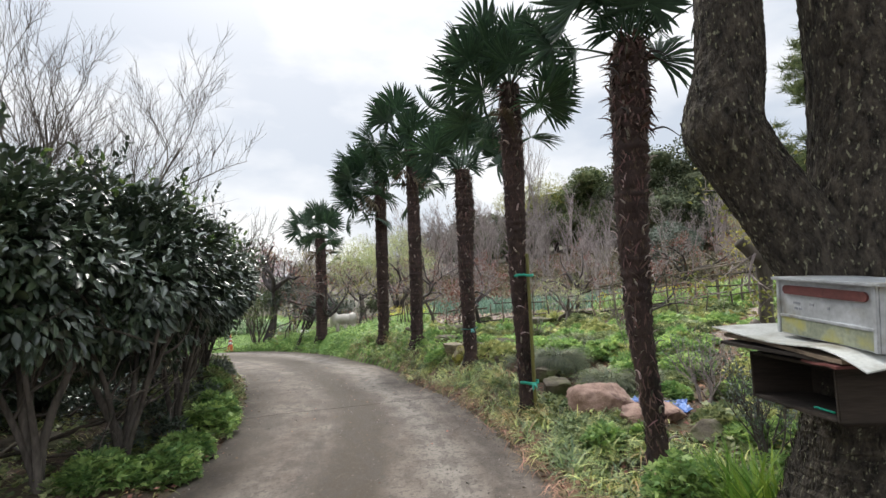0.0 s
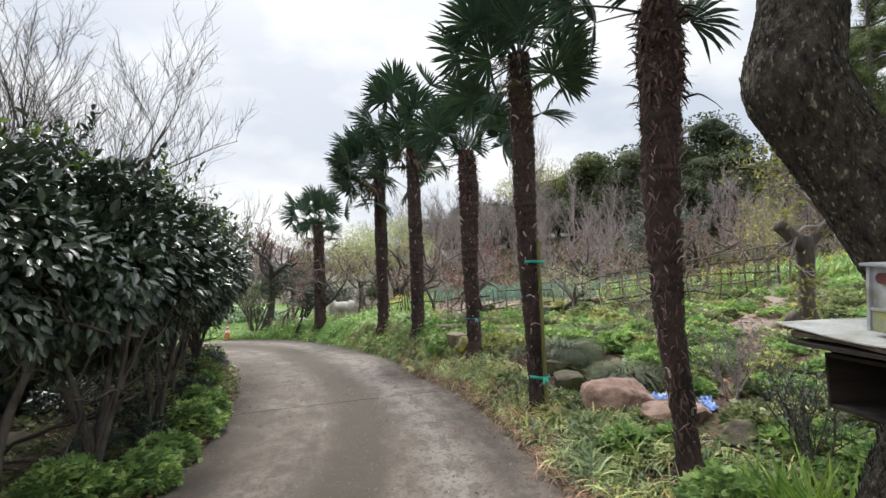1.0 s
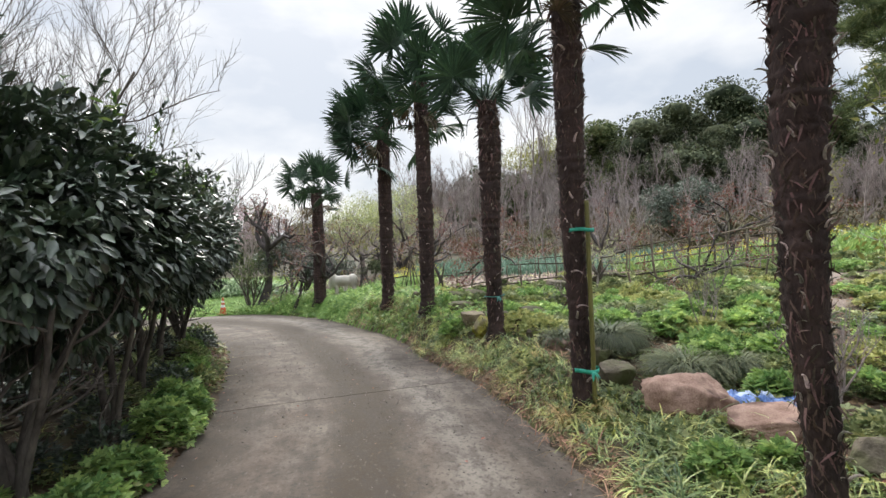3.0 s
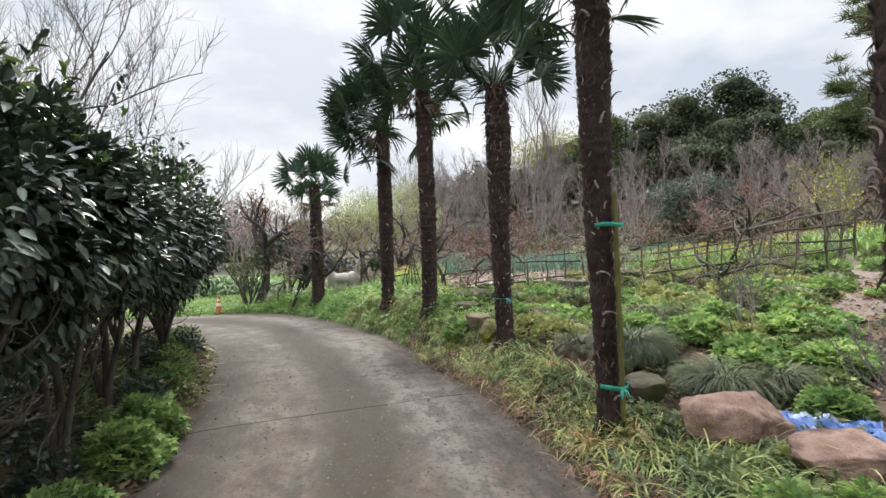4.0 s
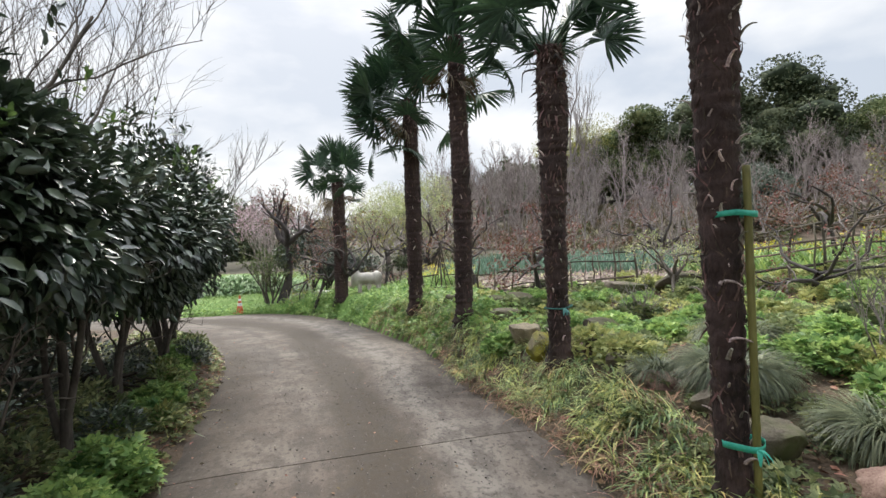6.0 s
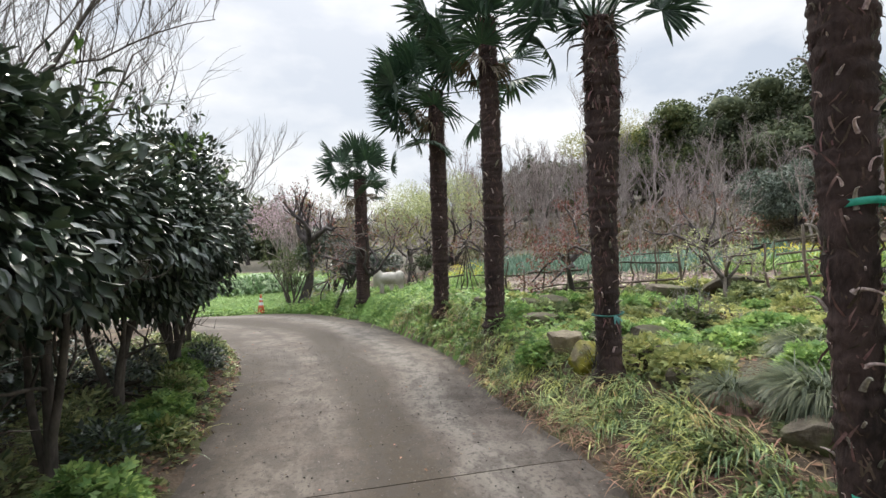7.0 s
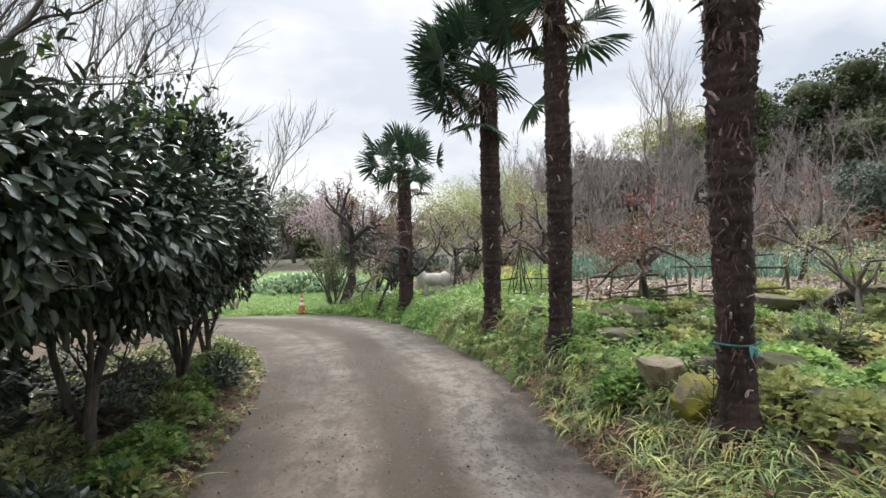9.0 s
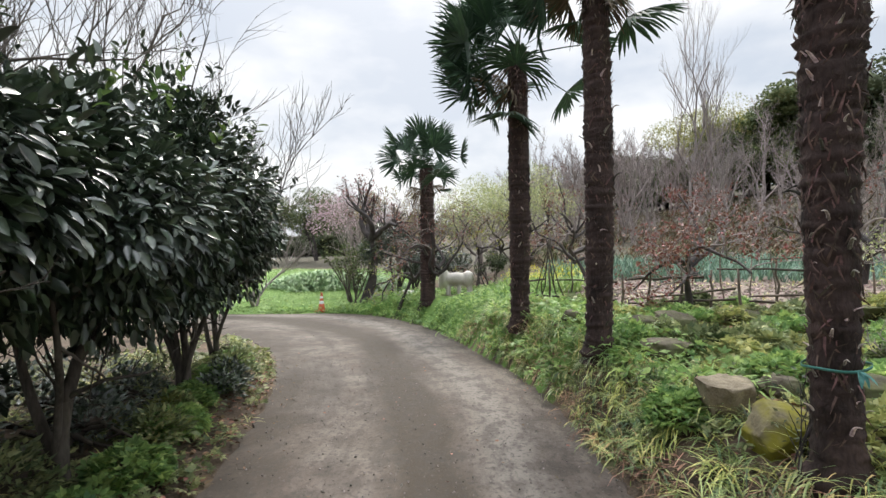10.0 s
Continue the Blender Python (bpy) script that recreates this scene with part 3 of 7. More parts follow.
# ---- palms ----
def frond_mesh(name, seed, material, hinge=30.0, radius=0.46, stalk=0.74, fold=0.2, tip=0.3, span=2.05):
    """A fan leaf on its stalk: narrow folded segments joined for half their length. hinge: degrees the fan hangs from the stalk's end."""
    rng = np.random.default_rng(seed)
    pile = Pile()
    bend = np.linspace(0, 1, 5)
    pts = np.stack([0.03 * np.sin(bend * 3 + seed), bend * stalk, -0.10 * bend ** 2], 1)
    tube(pile, pts, np.linspace(0.013, 0.007, 5), sides=4)
    hub = pts[-1]
    count = 34
    angles = np.linspace(-span, span, count) + rng.normal(0, 0.018, count)
    c, q = math.cos(radians(hinge)), math.sin(radians(hinge))
    turn = np.array([[1, 0, 0], [0, c, q], [0, -q, c]])
    lopsided = rng.uniform(-0.25, 0.25)
    s = np.array([0.03, 0.3, 0.62, 0.84, 1.0])
    for a in angles:
        length = radius * (0.76 + 0.24 * math.cos(a * 0.6 + lopsided)) * rng.uniform(0.9, 1.06)
        dirn, side = np.array([math.sin(a), math.cos(a), 0.0]), np.array([math.cos(a), -math.sin(a), 0.0])
        half = np.array([0.003, 0.021, 0.041, 0.032, 0.006]) * radius * 2 * span / 4.1
        z = -fold * abs(math.sin(a * 0.5)) * s * radius - tip * rng.uniform(0.4, 1.7) * radius * np.maximum(s - 0.55, 0) ** 1.5
        twist = rng.normal(0, 0.13)
        mid = dirn * (s * length)[:, None] + np.stack([0 * s, 0 * s, z], 1) + side * (twist * np.maximum(s - 0.5, 0) * radius)[:, None]
        up = np.stack([0 * s, 0 * s, half * 0.7], 1)
        v = np.concatenate([mid - side * half[:, None] + up, mid, mid + side * half[:, None] + up]) @ turn
        f = []
        for i in range(4):
            f += [[i, 5 + i, 6 + i, i + 1], [5 + i, 10 + i, 11 + i, 6 + i]]
        pile.add(v + hub, f)
    return pile.mesh(name, material)


HINGES = (6, 20, 36, 52, 70)
FRONDS = [frond_mesh("frond", 1 + k, M_FROND, h, 0.46 + 0.02 * (k % 3), 0.70 + 0.04 * (k % 2), 0.15 + 0.08 * k, 0.25 + 0.2 * (k % 3), 2.2 - 0.1 * k) for k, h in enumerate(HINGES)]
DRY_FRONDS = [frond_mesh("dry_frond", 8, M_FROND_DRY, 80, 0.36, 0.42, 0.9, 1.2, 1.5)]


def stub_mesh(seed):
    """The cut base of an old leaf: a flat, upcurved tongue."""
    rng = np.random.default_rng(seed)
    pile = Pile()
    L = rng.uniform(0.10, 0.18)
    s = np.linspace(0, 1, 4)
    s = np.linspace(0, 1, 7)
    pts = np.stack([0.03 * rng.normal(0, 1) * s ** 2, L * (0.16 * s + 0.34 * s ** 3), L * (0.85 * s - 0.25 * s ** 4)], 1)
    tube(pile, pts, np.array([0.011, 0.010, 0.009, 0.008, 0.007, 0.005, 0.003]), sides=5)
    v = pile.v[0]
    v[:, 0] *= 1.4
    return pile.mesh("leaf_stub", M_STUB)


STUBS = [stub_mesh(k) for k in range(5)]


def hanging_mesh(seed):
    """A dead stalk that curls out and hangs."""
    rng = np.random.default_rng(seed)
    pile = Pile()
    s = np.linspace(0, 1, 7)
    pts = np.stack([0.05 * np.sin(s * 5 + seed), 0.26 * np.sqrt(s), 0.05 * s - 0.30 * s ** 2.5], 1)
    tube(pile, pts, np.linspace(0.014, 0.004, 7), sides=4)
    return pile.mesh("dead_stalk", M_TWIG_DARK)


HANGING = [hanging_mesh(k) for k in range(3)]


def palm(axis, radii, fronds, seed, label, wind=(0.0, 0.0), dry=2, stubs=70, scale=1.0, shag=1.0, lowest=-25.0):
    """A windmill palm. axis: points of the trunk's middle; radii: its half widths at them."""
    rng = np.random.default_rng(seed)
    x0, y0, _ = axis[0]
    z0 = land_at(x0, y0)
    thing = tagged(new("palm_tree"), label, "palm tree", "palms beside the lane")
    thing.location = (x0, y0, z0)
    ax = np.array([(x - x0, y - y0, z - z0) for x, y, z in axis])
    ax[0, 2] = -0.12
    top = ax[-1, 2]
    zs = np.arange(-0.12, top + 0.001, 0.022)
    mid = np.stack([np.interp(zs, ax[:, 2], ax[:, 0]), np.interp(zs, ax[:, 2], ax[:, 1]), zs], 1)
    rad = np.interp(zs, ax[:, 2], radii)
    rad = rad * (1 + 0.025 * np.sin(zs * 31 + 2 * np.sin(zs * 7) + seed) + 0.035 * rng.standard_normal(len(zs))) + 0.08 * np.exp(-np.maximum(zs, 0) / 0.09) * 0.8
    pile = Pile()
    sides = 24
    tube(pile, mid, rad, sides=sides, rng=rng, rough=0.04)
    # old leaf bases overlap in a spiral, each with its lip standing off
    ring, turn = np.repeat(zs, sides), np.tile(np.arange(sides) / sides, len(zs))
    lip = ((ring * 8.6 + 3 * turn + 0.3 * np.sin(turn * 44 + ring * 5) + 0.7 * np.sin(ring * 3.7 + turn * 6.28 + seed)) % 1.0) ** 2 * (0.65 + 0.5 * np.sin(ring * 9.1 + turn * 12.57))
    body = pile.v[0][:len(ring)]
    body += (body - np.repeat(mid, sides, 0)) * [1, 1, 0] * (0.12 * lip - 0.03)[:, None]
    part("trunk", pile.mesh("trunk", M_PALM_TRUNK), M_PALM_TRUNK, thing)
    # shaggy fibre that stands off the trunk
    count = int(1700 * top / 4 * shag)
    z = rng.uniform(0.15, top, count) ** 1.0
    keep = rng.uniform(0, 1, count) < np.clip(0.4 + 0.6 * (z / top) ** 1.2, 0, 1)
    z = z[keep]
    a = rng.uniform(0, 2 * math.pi, len(z))
    r = np.interp(z, ax[:, 2], radii) * 0.98
    pos = np.stack([np.interp(z, ax[:, 2], ax[:, 0]) + r * np.cos(a), np.interp(z, ax[:, 2], ax[:, 1]) + r * np.sin(a), z], 1)
    outw = np.stack([np.cos(a), np.sin(a), rng.normal(-0.1, 0.8, len(z))], 1)
    along = unit(np.stack([-np.sin(a) * rng.normal(0, 0.7, len(z)), np.cos(a) * rng.normal(0, 0.7, len(z)), rng.choice([-1, 1], len(z)) * 1.0], 1) + outw * rng.uniform(0.05, 0.4, len(z))[:, None])
    # ragged frayed leaf bases below the crown
    m = int(150 * shag)
    zt = top - 0.9 * rng.uniform(0, 1, m) ** 1.4
    b = rng.uniform(0, 2 * math.pi, m)
    rt = np.interp(zt, ax[:, 2], radii) * 0.95
    frayed = np.stack([np.interp(zt, ax[:, 2], ax[:, 0]) + rt * np.cos(b), np.interp(zt, ax[:, 2], ax[:, 1]) + rt * np.sin(b), zt], 1)
    lean = unit(np.stack([np.cos(b), np.sin(b), rng.normal(-0.35, 0.8, m)], 1))
    hair = Pile()
    hair.scatter(blade(0.09, 0.5, 3), frayed, lean, np.tile([0, 0, 1.0], (m, 1)) + rng.normal(0, 0.3, (m, 3)), rng.uniform(0.06, 0.17, m))
    hair.scatter(blade(0.055, 0.35, 2), pos, along, outw, rng.uniform(0.05, 0.14, len(z)))
    part("fibre", hair.mesh("fibre", M_FIBRE), M_FIBRE, thing, "shaggy brown trunk fibre")
    for k in range(stubs):
        z = 0.2 + (top - 0.25) * ((k + 0.5) / stubs)
        a = k * 2.399 + rng.normal(0, 0.3)
        r = float(np.interp(z, ax[:, 2], radii)) * 0.96
        cx, cy = float(np.interp(z, ax[:, 2], ax[:, 0])), float(np.interp(z, ax[:, 2], ax[:, 1]))
        ob = part("leaf_stub", STUBS[k % 5], M_STUB, thing)
        ob.matrix_basis = pose(cx + r * math.cos(a), cy + r * math.sin(a), z, rng.uniform(-25, 20), rng.uniform(-40, 40), math.degrees(a) - 90) @ Matrix.Scale(rng.uniform(0.4, 1.05), 4)
    for k in range(10):
        z = top - rng.uniform(0.05, 0.9)
        a = rng.uniform(0, 2 * math.pi)
        r = float(np.interp(z, ax[:, 2], radii)) * 0.95
        ob = part("dead_stalk", HANGING[k % 3], M_TWIG_DARK, thing)
        ob.matrix_basis = pose(ax[-1, 0] + r * math.cos(a), ax[-1, 1] + r * math.sin(a), z, rng.uniform(-20, 30), rng.uniform(-20, 20), math.degrees(a) - 90) @ Matrix.Scale(rng.uniform(0.45, 0.95), 4)
    for k in range(fronds + dry):
        u = k / max(fronds - 1, 1)
        elev = 78 - (78 - lowest) * min(u, 1) ** 0.9 + rng.normal(0, 8)
        az = k * 137.5 + rng.normal(0, 10)
        is_dry = k >= fronds
        if is_dry:
            elev = -55 + rng.normal(0, 10)
        hang = float(np.clip(48 - 0.55 * elev + rng.normal(0, 14), 0, 75))
        data = DRY_FRONDS[0] if is_dry else FRONDS[int(np.argmin([abs(h - hang) for h in HINGES]))]
        ob = part("dry_frond" if is_dry else "frond", data, None, thing, "withered brown fan leaf" if is_dry else "")
        size = scale * rng.uniform(0.86, 1.14)
        lift = 0.06 - 0.22 * u
        m = pose(ax[-1, 0], ax[-1, 1], top + lift, 0, 0, az) @ pose(0, 0.04, 0, elev, 0, 0) @ pose(0, 0, 0, 0, rng.uniform(-50, 50), 0)
        d = m.to_3x3() @ Vector((0, 1, 0))
        blown = d + Vector((wind[0], wind[1], 0))
        m = Matrix.Translation(m.translation) @ d.rotation_difference(blown).to_matrix().to_4x4() @ m.to_3x3().to_4x4()
        ob.matrix_basis = m @ Matrix.Diagonal((size, size, size, 1))
    return thing


palm([(1.90, 4.45, 0.2), (1.87, 4.45, 0.5), (1.80, 4.45, 1.2), (1.79, 4.45, 2.2), (1.86, 4.45, 3.6), (1.88, 4.45, 3.95)], [0.085, 0.092, 0.108, 0.14, 0.175, 0.13], 20, 11,
     "tall windmill palm with a thick shaggy brown trunk", dry=0, stubs=130, shag=2.2, lowest=26, scale=0.92)
palm([(1.10, 6.6, 0.2), (1.07, 6.6, 1.0), (1.04, 6.6, 1.8), (1.04, 6.6, 3.3), (1.03, 6.6, 4.5)], [0.095, 0.10, 0.115, 0.150, 0.14], 30, 12,
     "windmill palm staked with bamboo and tied with green tape", wind=(-0.12, 0), dry=1, stubs=120, scale=0.98, lowest=-28)
palm([(0.50, 9.15, 0.1), (0.47, 9.15, 1.0), (0.45, 9.15, 2.0), (0.47, 9.15, 3.3), (0.44, 9.15, 3.95)], [0.125, 0.12, 0.14, 0.175, 0.14], 17, 13,
     "windmill palm with a green tape tied low on its trunk", wind=(0.05, 0), dry=0, stubs=110, scale=1.05, shag=1.5, lowest=24)
palm([(-0.66, 11.7, 0.1), (-0.65, 11.7, 2.3), (-0.70, 11.7, 5.25)], [0.14, 0.16, 0.14], 28, 14,
     "slender windmill palm with a dark ragged crown", wind=(-0.35, 0), dry=4, stubs=90, scale=1.2, lowest=-48)
palm([(-1.76, 14.1, 0.1), (-1.77, 14.1, 2.8), (-1.80, 14.1, 4.95)], [0.15, 0.175, 0.155], 30, 15,
     "windmill palm with a wind-swept crown of fan leaves", wind=(-0.65, 0), dry=4, stubs=80, scale=1.3, lowest=-50)
palm([(-5.20, 20.6, -0.1), (-5.20, 20.6, 2.0), (-5.25, 20.6, 4.25)], [0.23, 0.23, 0.2], 22, 16,
     "short thick windmill palm standing at the bend", wind=(-0.1, 0), dry=2, stubs=60, scale=1.3, lowest=-18)
palm([(-3.15, 2.0, 0.1), (-3.12, 2.0, 2.3), (-3.1, 2.0, 4.3)], [0.13, 0.14, 0.12], 16, 17,
     "windmill palm hanging its fans over the start of the lane", wind=(0.2, 0.2), dry=0, stubs=70, scale=1.15, lowest=-30)


# ---- branching trees ----
def branches(rng, start, direction, length, radius, levels, kids=4, spread=0.7, up=0.25, wobble=0.18, shrink=0.62, sides=6, first=0.35, coarse=False):
    """Limbs of a leafless tree as (points, radii, sides); a limb carries smaller ones along its length."""
    out = []
    n = (5 if levels > 1 else 4 if levels else 3) if coarse else 7 if levels > 1 else 4
    p, d = np.array(start, float), unit(direction)
    pts = [p]
    for i in range(n - 1):
        d = unit(d + rng.normal(0, wobble, 3) + np.array([0, 0, up * 0.18]))
        p = p + d * length / (n - 1)
        pts.append(p)
    pts = np.array(pts)
    rad = radius * np.linspace(1, 0.32 if levels else 0.25, n)
    out.append((pts, rad, sides))
    if levels:
        for k in range(kids):
            s = first + (1 - first) * (k + rng.uniform(0, 1)) / kids
            i = min(int(s * (n - 1)), n - 2)
            q = pts[i] + (pts[i + 1] - pts[i]) * (s * (n - 1) - i)
            base = unit(pts[i + 1] - pts[i])
            away = unit(np.cross(base, rng.normal(0, 1, 3)))
            dirn = unit(base * (1 - spread * 0.5) + away * spread + np.array([0, 0, up]))
            out += branches(rng, q, dirn, length * shrink * rng.uniform(0.7, 1.15) * (1.15 - 0.45 * s), max(rad[i] * 0.55, 0.004), levels - 1, kids, spread, up, wobble, shrink,
                            max(3, sides - (2 if coarse else 1)), 0.2, coarse)
    return out


def limbs_mesh(limbs, name, material, min_radius=0.0, max_radius=9.0):
    pile = Pile()
    for pts, rad, sides in limbs:
        if min_radius <= rad[0] < max_radius:
            tube(pile, pts, rad, sides, cap=False)
    return pile.mesh(name, material)


def tips(limbs, below):
    return np.concatenate([p[1:] for p, r, s in limbs if r[0] < below])


def bare_tree(rng, height, radius, levels=4, kids=4, spread=0.75, up=0.3, stems=1, lean=0.1, shrink=0.62, first=0.3, trunk_share=0.75, coarse=False):
    limbs = []
    for k in range(stems):
        d = np.array([rng.normal(0, lean), rng.normal(0, lean), 1.0])
        limbs += branches(rng, rng.normal(0, 0.04 * (stems > 1), 3) * [1, 1, 0] - [0, 0, 0.1], d, height * trunk_share * rng.uniform(0.85, 1.1), radius, levels, kids, spread, up,
                          shrink=shrink, sides=8, first=first, coarse=coarse)
    return limbs


def tree_thing(name, limbs, label, category, group="", bark=None, twig=None, split=0.03):
    thing = tagged(new(name), label, category, group)
    part("trunk", limbs_mesh(limbs, "trunk", bark or M_TWIG, split), None, thing)
    part("twig_mass", limbs_mesh(limbs, "twig_mass", twig or M_TWIG, 0.0, split), None, thing)
    return thing


def ball(pile, centre, radius, rng):
    """A rough closed lump of eight by six faces."""
    a, e = np.linspace(0, 2 * math.pi, 9)[:-1], np.linspace(-1.45, 1.45, 7)
    v = np.stack([np.cos(e)[:, None] * np.cos(a), np.cos(e)[:, None] * np.sin(a), np.sin(e)[:, None] + 0 * a], -1).reshape(-1, 3)
    v = np.asarray(centre) + v * np.asarray(radius) * rng.uniform(0.8, 1.12, (len(v), 1))
    i = np.arange(56).reshape(7, 8)
    pile.add(v, np.stack([i[:-1], np.roll(i, -1, 1)[:-1], np.roll(i, -1, 1)[1:], i[1:]], -1).reshape(-1, 4))


def leaf_crown(rng, centres, radii, per, size, material, name="crown", template=LEAF, droop=0.2, shell=0.55, low=-0.9, core=0.0):
    """Leaves in clumps, turned outwards; core: the share of a clump that is too dense to see through."""
    pile = Pile()
    for c, r in zip(centres, radii):
        if core:
            ball(pile, c, np.asarray(r) * core, rng)
        n = max(4, int(per * float(np.mean(r)) ** 2))
        d = directions(rng, n, low)
        pos = np.asarray(c) + d * np.asarray(r) * (shell + (1 - shell) * rng.uniform(0, 1, (n, 1)) ** 0.5)
        along = unit(d + rng.normal(0, 0.6, (n, 3)) + [0, 0, -droop])
        up = unit(d * 0.6 + rng.normal(0, 0.4, (n, 3)) + [0, 0, 0.7])
        pile.scatter(template, pos, along, up, size * rng.uniform(0.65, 1.25, n))
    return pile.mesh(name, material)


# ---- camellias ----
def camellia(x, y, stems, crown, seed, label, leaves=11500, leaf=1.0):
    """stems: (lean x, lean y, height, radius). crown: (centre x, y, z, radius x, y, z) in the world."""
    rng = np.random.default_rng(seed)
    z0 = land_at(x, y)
    thing = tagged(new("camellia_tree"), label, "camellia tree", "camellia row beside the lane")
    thing.location = (x, y, z0)
    c = np.array(crown[:3]) - [x, y, z0]
    r = np.array(crown[3:])
    for lx, ly, h, rad in stems:
        s = np.linspace(0, 1, 8)
        pts = np.stack([lx * s ** 1.4 + 0.03 * np.sin(s * 6 + lx * 9), ly * s ** 1.4 + 0.03 * np.cos(s * 5 + ly * 7), -0.12 + (h + 0.12) * s], 1)
        pile = Pile()
        rad = rad * 0.72
        tube(pile, pts, rad * np.linspace(1.25, 0.6, 8) * (1 + 0.35 * np.exp(-s * 12)), 9, rng, 0.03)
        for k in range(4):
            q = pts[3 + k]
            d = unit(rng.normal(0, 0.6, 3) + [0, 0, 0.8])
            for lp, lr, ls in branches(rng, q, d, 0.55, rad * 0.5, 2, 3, 0.8, 0.3):
                tube(pile, lp, lr, ls, cap=False)
        part("trunk", pile.mesh("trunk", M_BARK), None, thing)
    # lumps on the crown's surface carry the leaves
    lumps = 74
    d = directions(rng, lumps, -0.95)
    centres = c + d * r * rng.uniform(0.45, 0.78, (lumps, 1))
    rad = rng.uniform(0.2, 0.34, lumps)
    pile = Pile()
    per = leaves // lumps
    for cc, rr in zip(centres, rad):
        dd = directions(rng, per, -0.8)
        pos = cc + dd * rr * (0.35 + 0.65 * rng.uniform(0, 1, (per, 1)) ** 0.4)
        outw = unit(pos - c)
        high = np.clip((pos - c)[:, 2:] / r[2] + 0.55, 0.0, 1.0)
        along = unit(dd * 0.6 + outw * 0.6 + rng.normal(0, 0.5, (per, 3)) + np.array([0, 0, -1.0]) * (1.1 - 0.95 * high))
        up = unit(outw * (1.15 - 1.0 * high) + rng.normal(0, 0.35, (per, 3)) + np.array([0, 0, 0.85]) * high)
        pile.scatter(LANCE_LEAF, pos, along, up, rng.uniform(0.075, 0.135, per) * leaf)
    # large inner leaves, added so that no light leaks through the bush
    n = 1500
    dd = directions(rng, n, -0.7)
    pile.scatter(OVAL_LEAF, c + dd * r * rng.uniform(0.25, 0.6, (n, 1)), unit(dd + rng.normal(0, 0.5, (n, 3))), directions(rng, n, 0.2), rng.uniform(0.14, 0.2, n))
    # sprigs that stand out of the outline, with young yellow-green leaves
    young = Pile()
    for k in range(34):
        dd = directions(rng, 1, 0.05)[0]
        base = c + dd * r * rng.uniform(0.9, 1.03)
        n = 9
        t = np.linspace(0, 1, n)[:, None]
        tip = unit(dd + [0, 0, 0.9]) * rng.uniform(0.12, 0.3)
        along = unit(directions(rng, n, -0.2) + tip * 1.5)
        (young if k % 2 and dd[2] > 0.35 else pile).scatter(LANCE_LEAF, base + tip * t, along, np.tile([0, 0, 1.0], (n, 1)) + rng.normal(0, 0.3, (n, 3)), rng.uniform(0.06, 0.105, n))
    part("young_shoot", young.mesh("young_shoot", M_CAMELLIA_YOUNG), None, thing, "yellow-green young leaves on upright shoots")
    part("crown", pile.mesh("crown", M_CAMELLIA), None, thing, "dense glossy dark green leaves")
    return thing


CAM = "glossy dark green camellia with grey stems in a planted bed"
camellia(-3.3, 4.05, [(-0.4, 0.1, 1.6, 0.05), (0.3, 0.2, 1.6, 0.045), (-0.5, -0.3, 1.5, 0.035), (0.1, -0.4, 1.5, 0.035)], (-3.75, 3.9, 1.85, 1.15, 1.1, 1.22), 21, CAM)
camellia(-3.05, 4.75, [(-0.65, 0.0, 1.5, 0.05), (0.3, 0.25, 1.5, 0.045), (-0.25, 0.5, 1.6, 0.04), (0.45, -0.2, 1.4, 0.032), (-0.3, -0.35, 1.5, 0.035)], (-3.5, 4.95, 1.82, 1.2, 1.05, 1.25), 22, CAM)
camellia(-3.12, 5.75, [(-0.1, 0.05, 1.6, 0.04), (-0.5, 0.3, 1.6, 0.04), (0.35, -0.15, 1.5, 0.035)], (-3.45, 5.85, 1.90, 1.1, 1.0, 1.15), 23, CAM)
camellia(-3.73, 7.06, [(-0.05, 0.1, 1.6, 0.05), (0.4, -0.2, 1.4, 0.04), (-0.45, 0.2, 1.5, 0.035)], (-3.95, 7.1, 1.90, 1.1, 1.0, 1.06), 24, CAM)
camellia(-4.3, 8.35, [(0.2, 0.2, 1.5, 0.06), (-0.5, 0.0, 1.4, 0.045), (0.35, -0.3, 1.4, 0.035)], (-4.4, 8.45, 1.84, 1.15, 1.05, 1.02), 25, CAM)
camellia(-4.98, 10.2, [(0.0, 0.0, 1.7, 0.05), (-0.5, 0.2, 1.7, 0.045), (-0.2, -0.3, 1.6, 0.045), (0.4, 0.2, 1.6, 0.04), (-0.7, 0.1, 1.5, 0.04), (0.45, -0.25, 1.5, 0.035)],
         (-5.0, 10.2, 2.02, 1.25, 1.15, 1.58), 26, CAM, 13500, leaf=0.85)
camellia(-5.75, 11.6, [(0.0, 0.0, 1.5, 0.05), (-0.4, 0.1, 1.5, 0.04), (0.4, 0.1, 1.4, 0.035)], (-5.9, 11.7, 1.8, 1.05, 1.0, 1.3), 27, CAM, 8500, leaf=0.85)


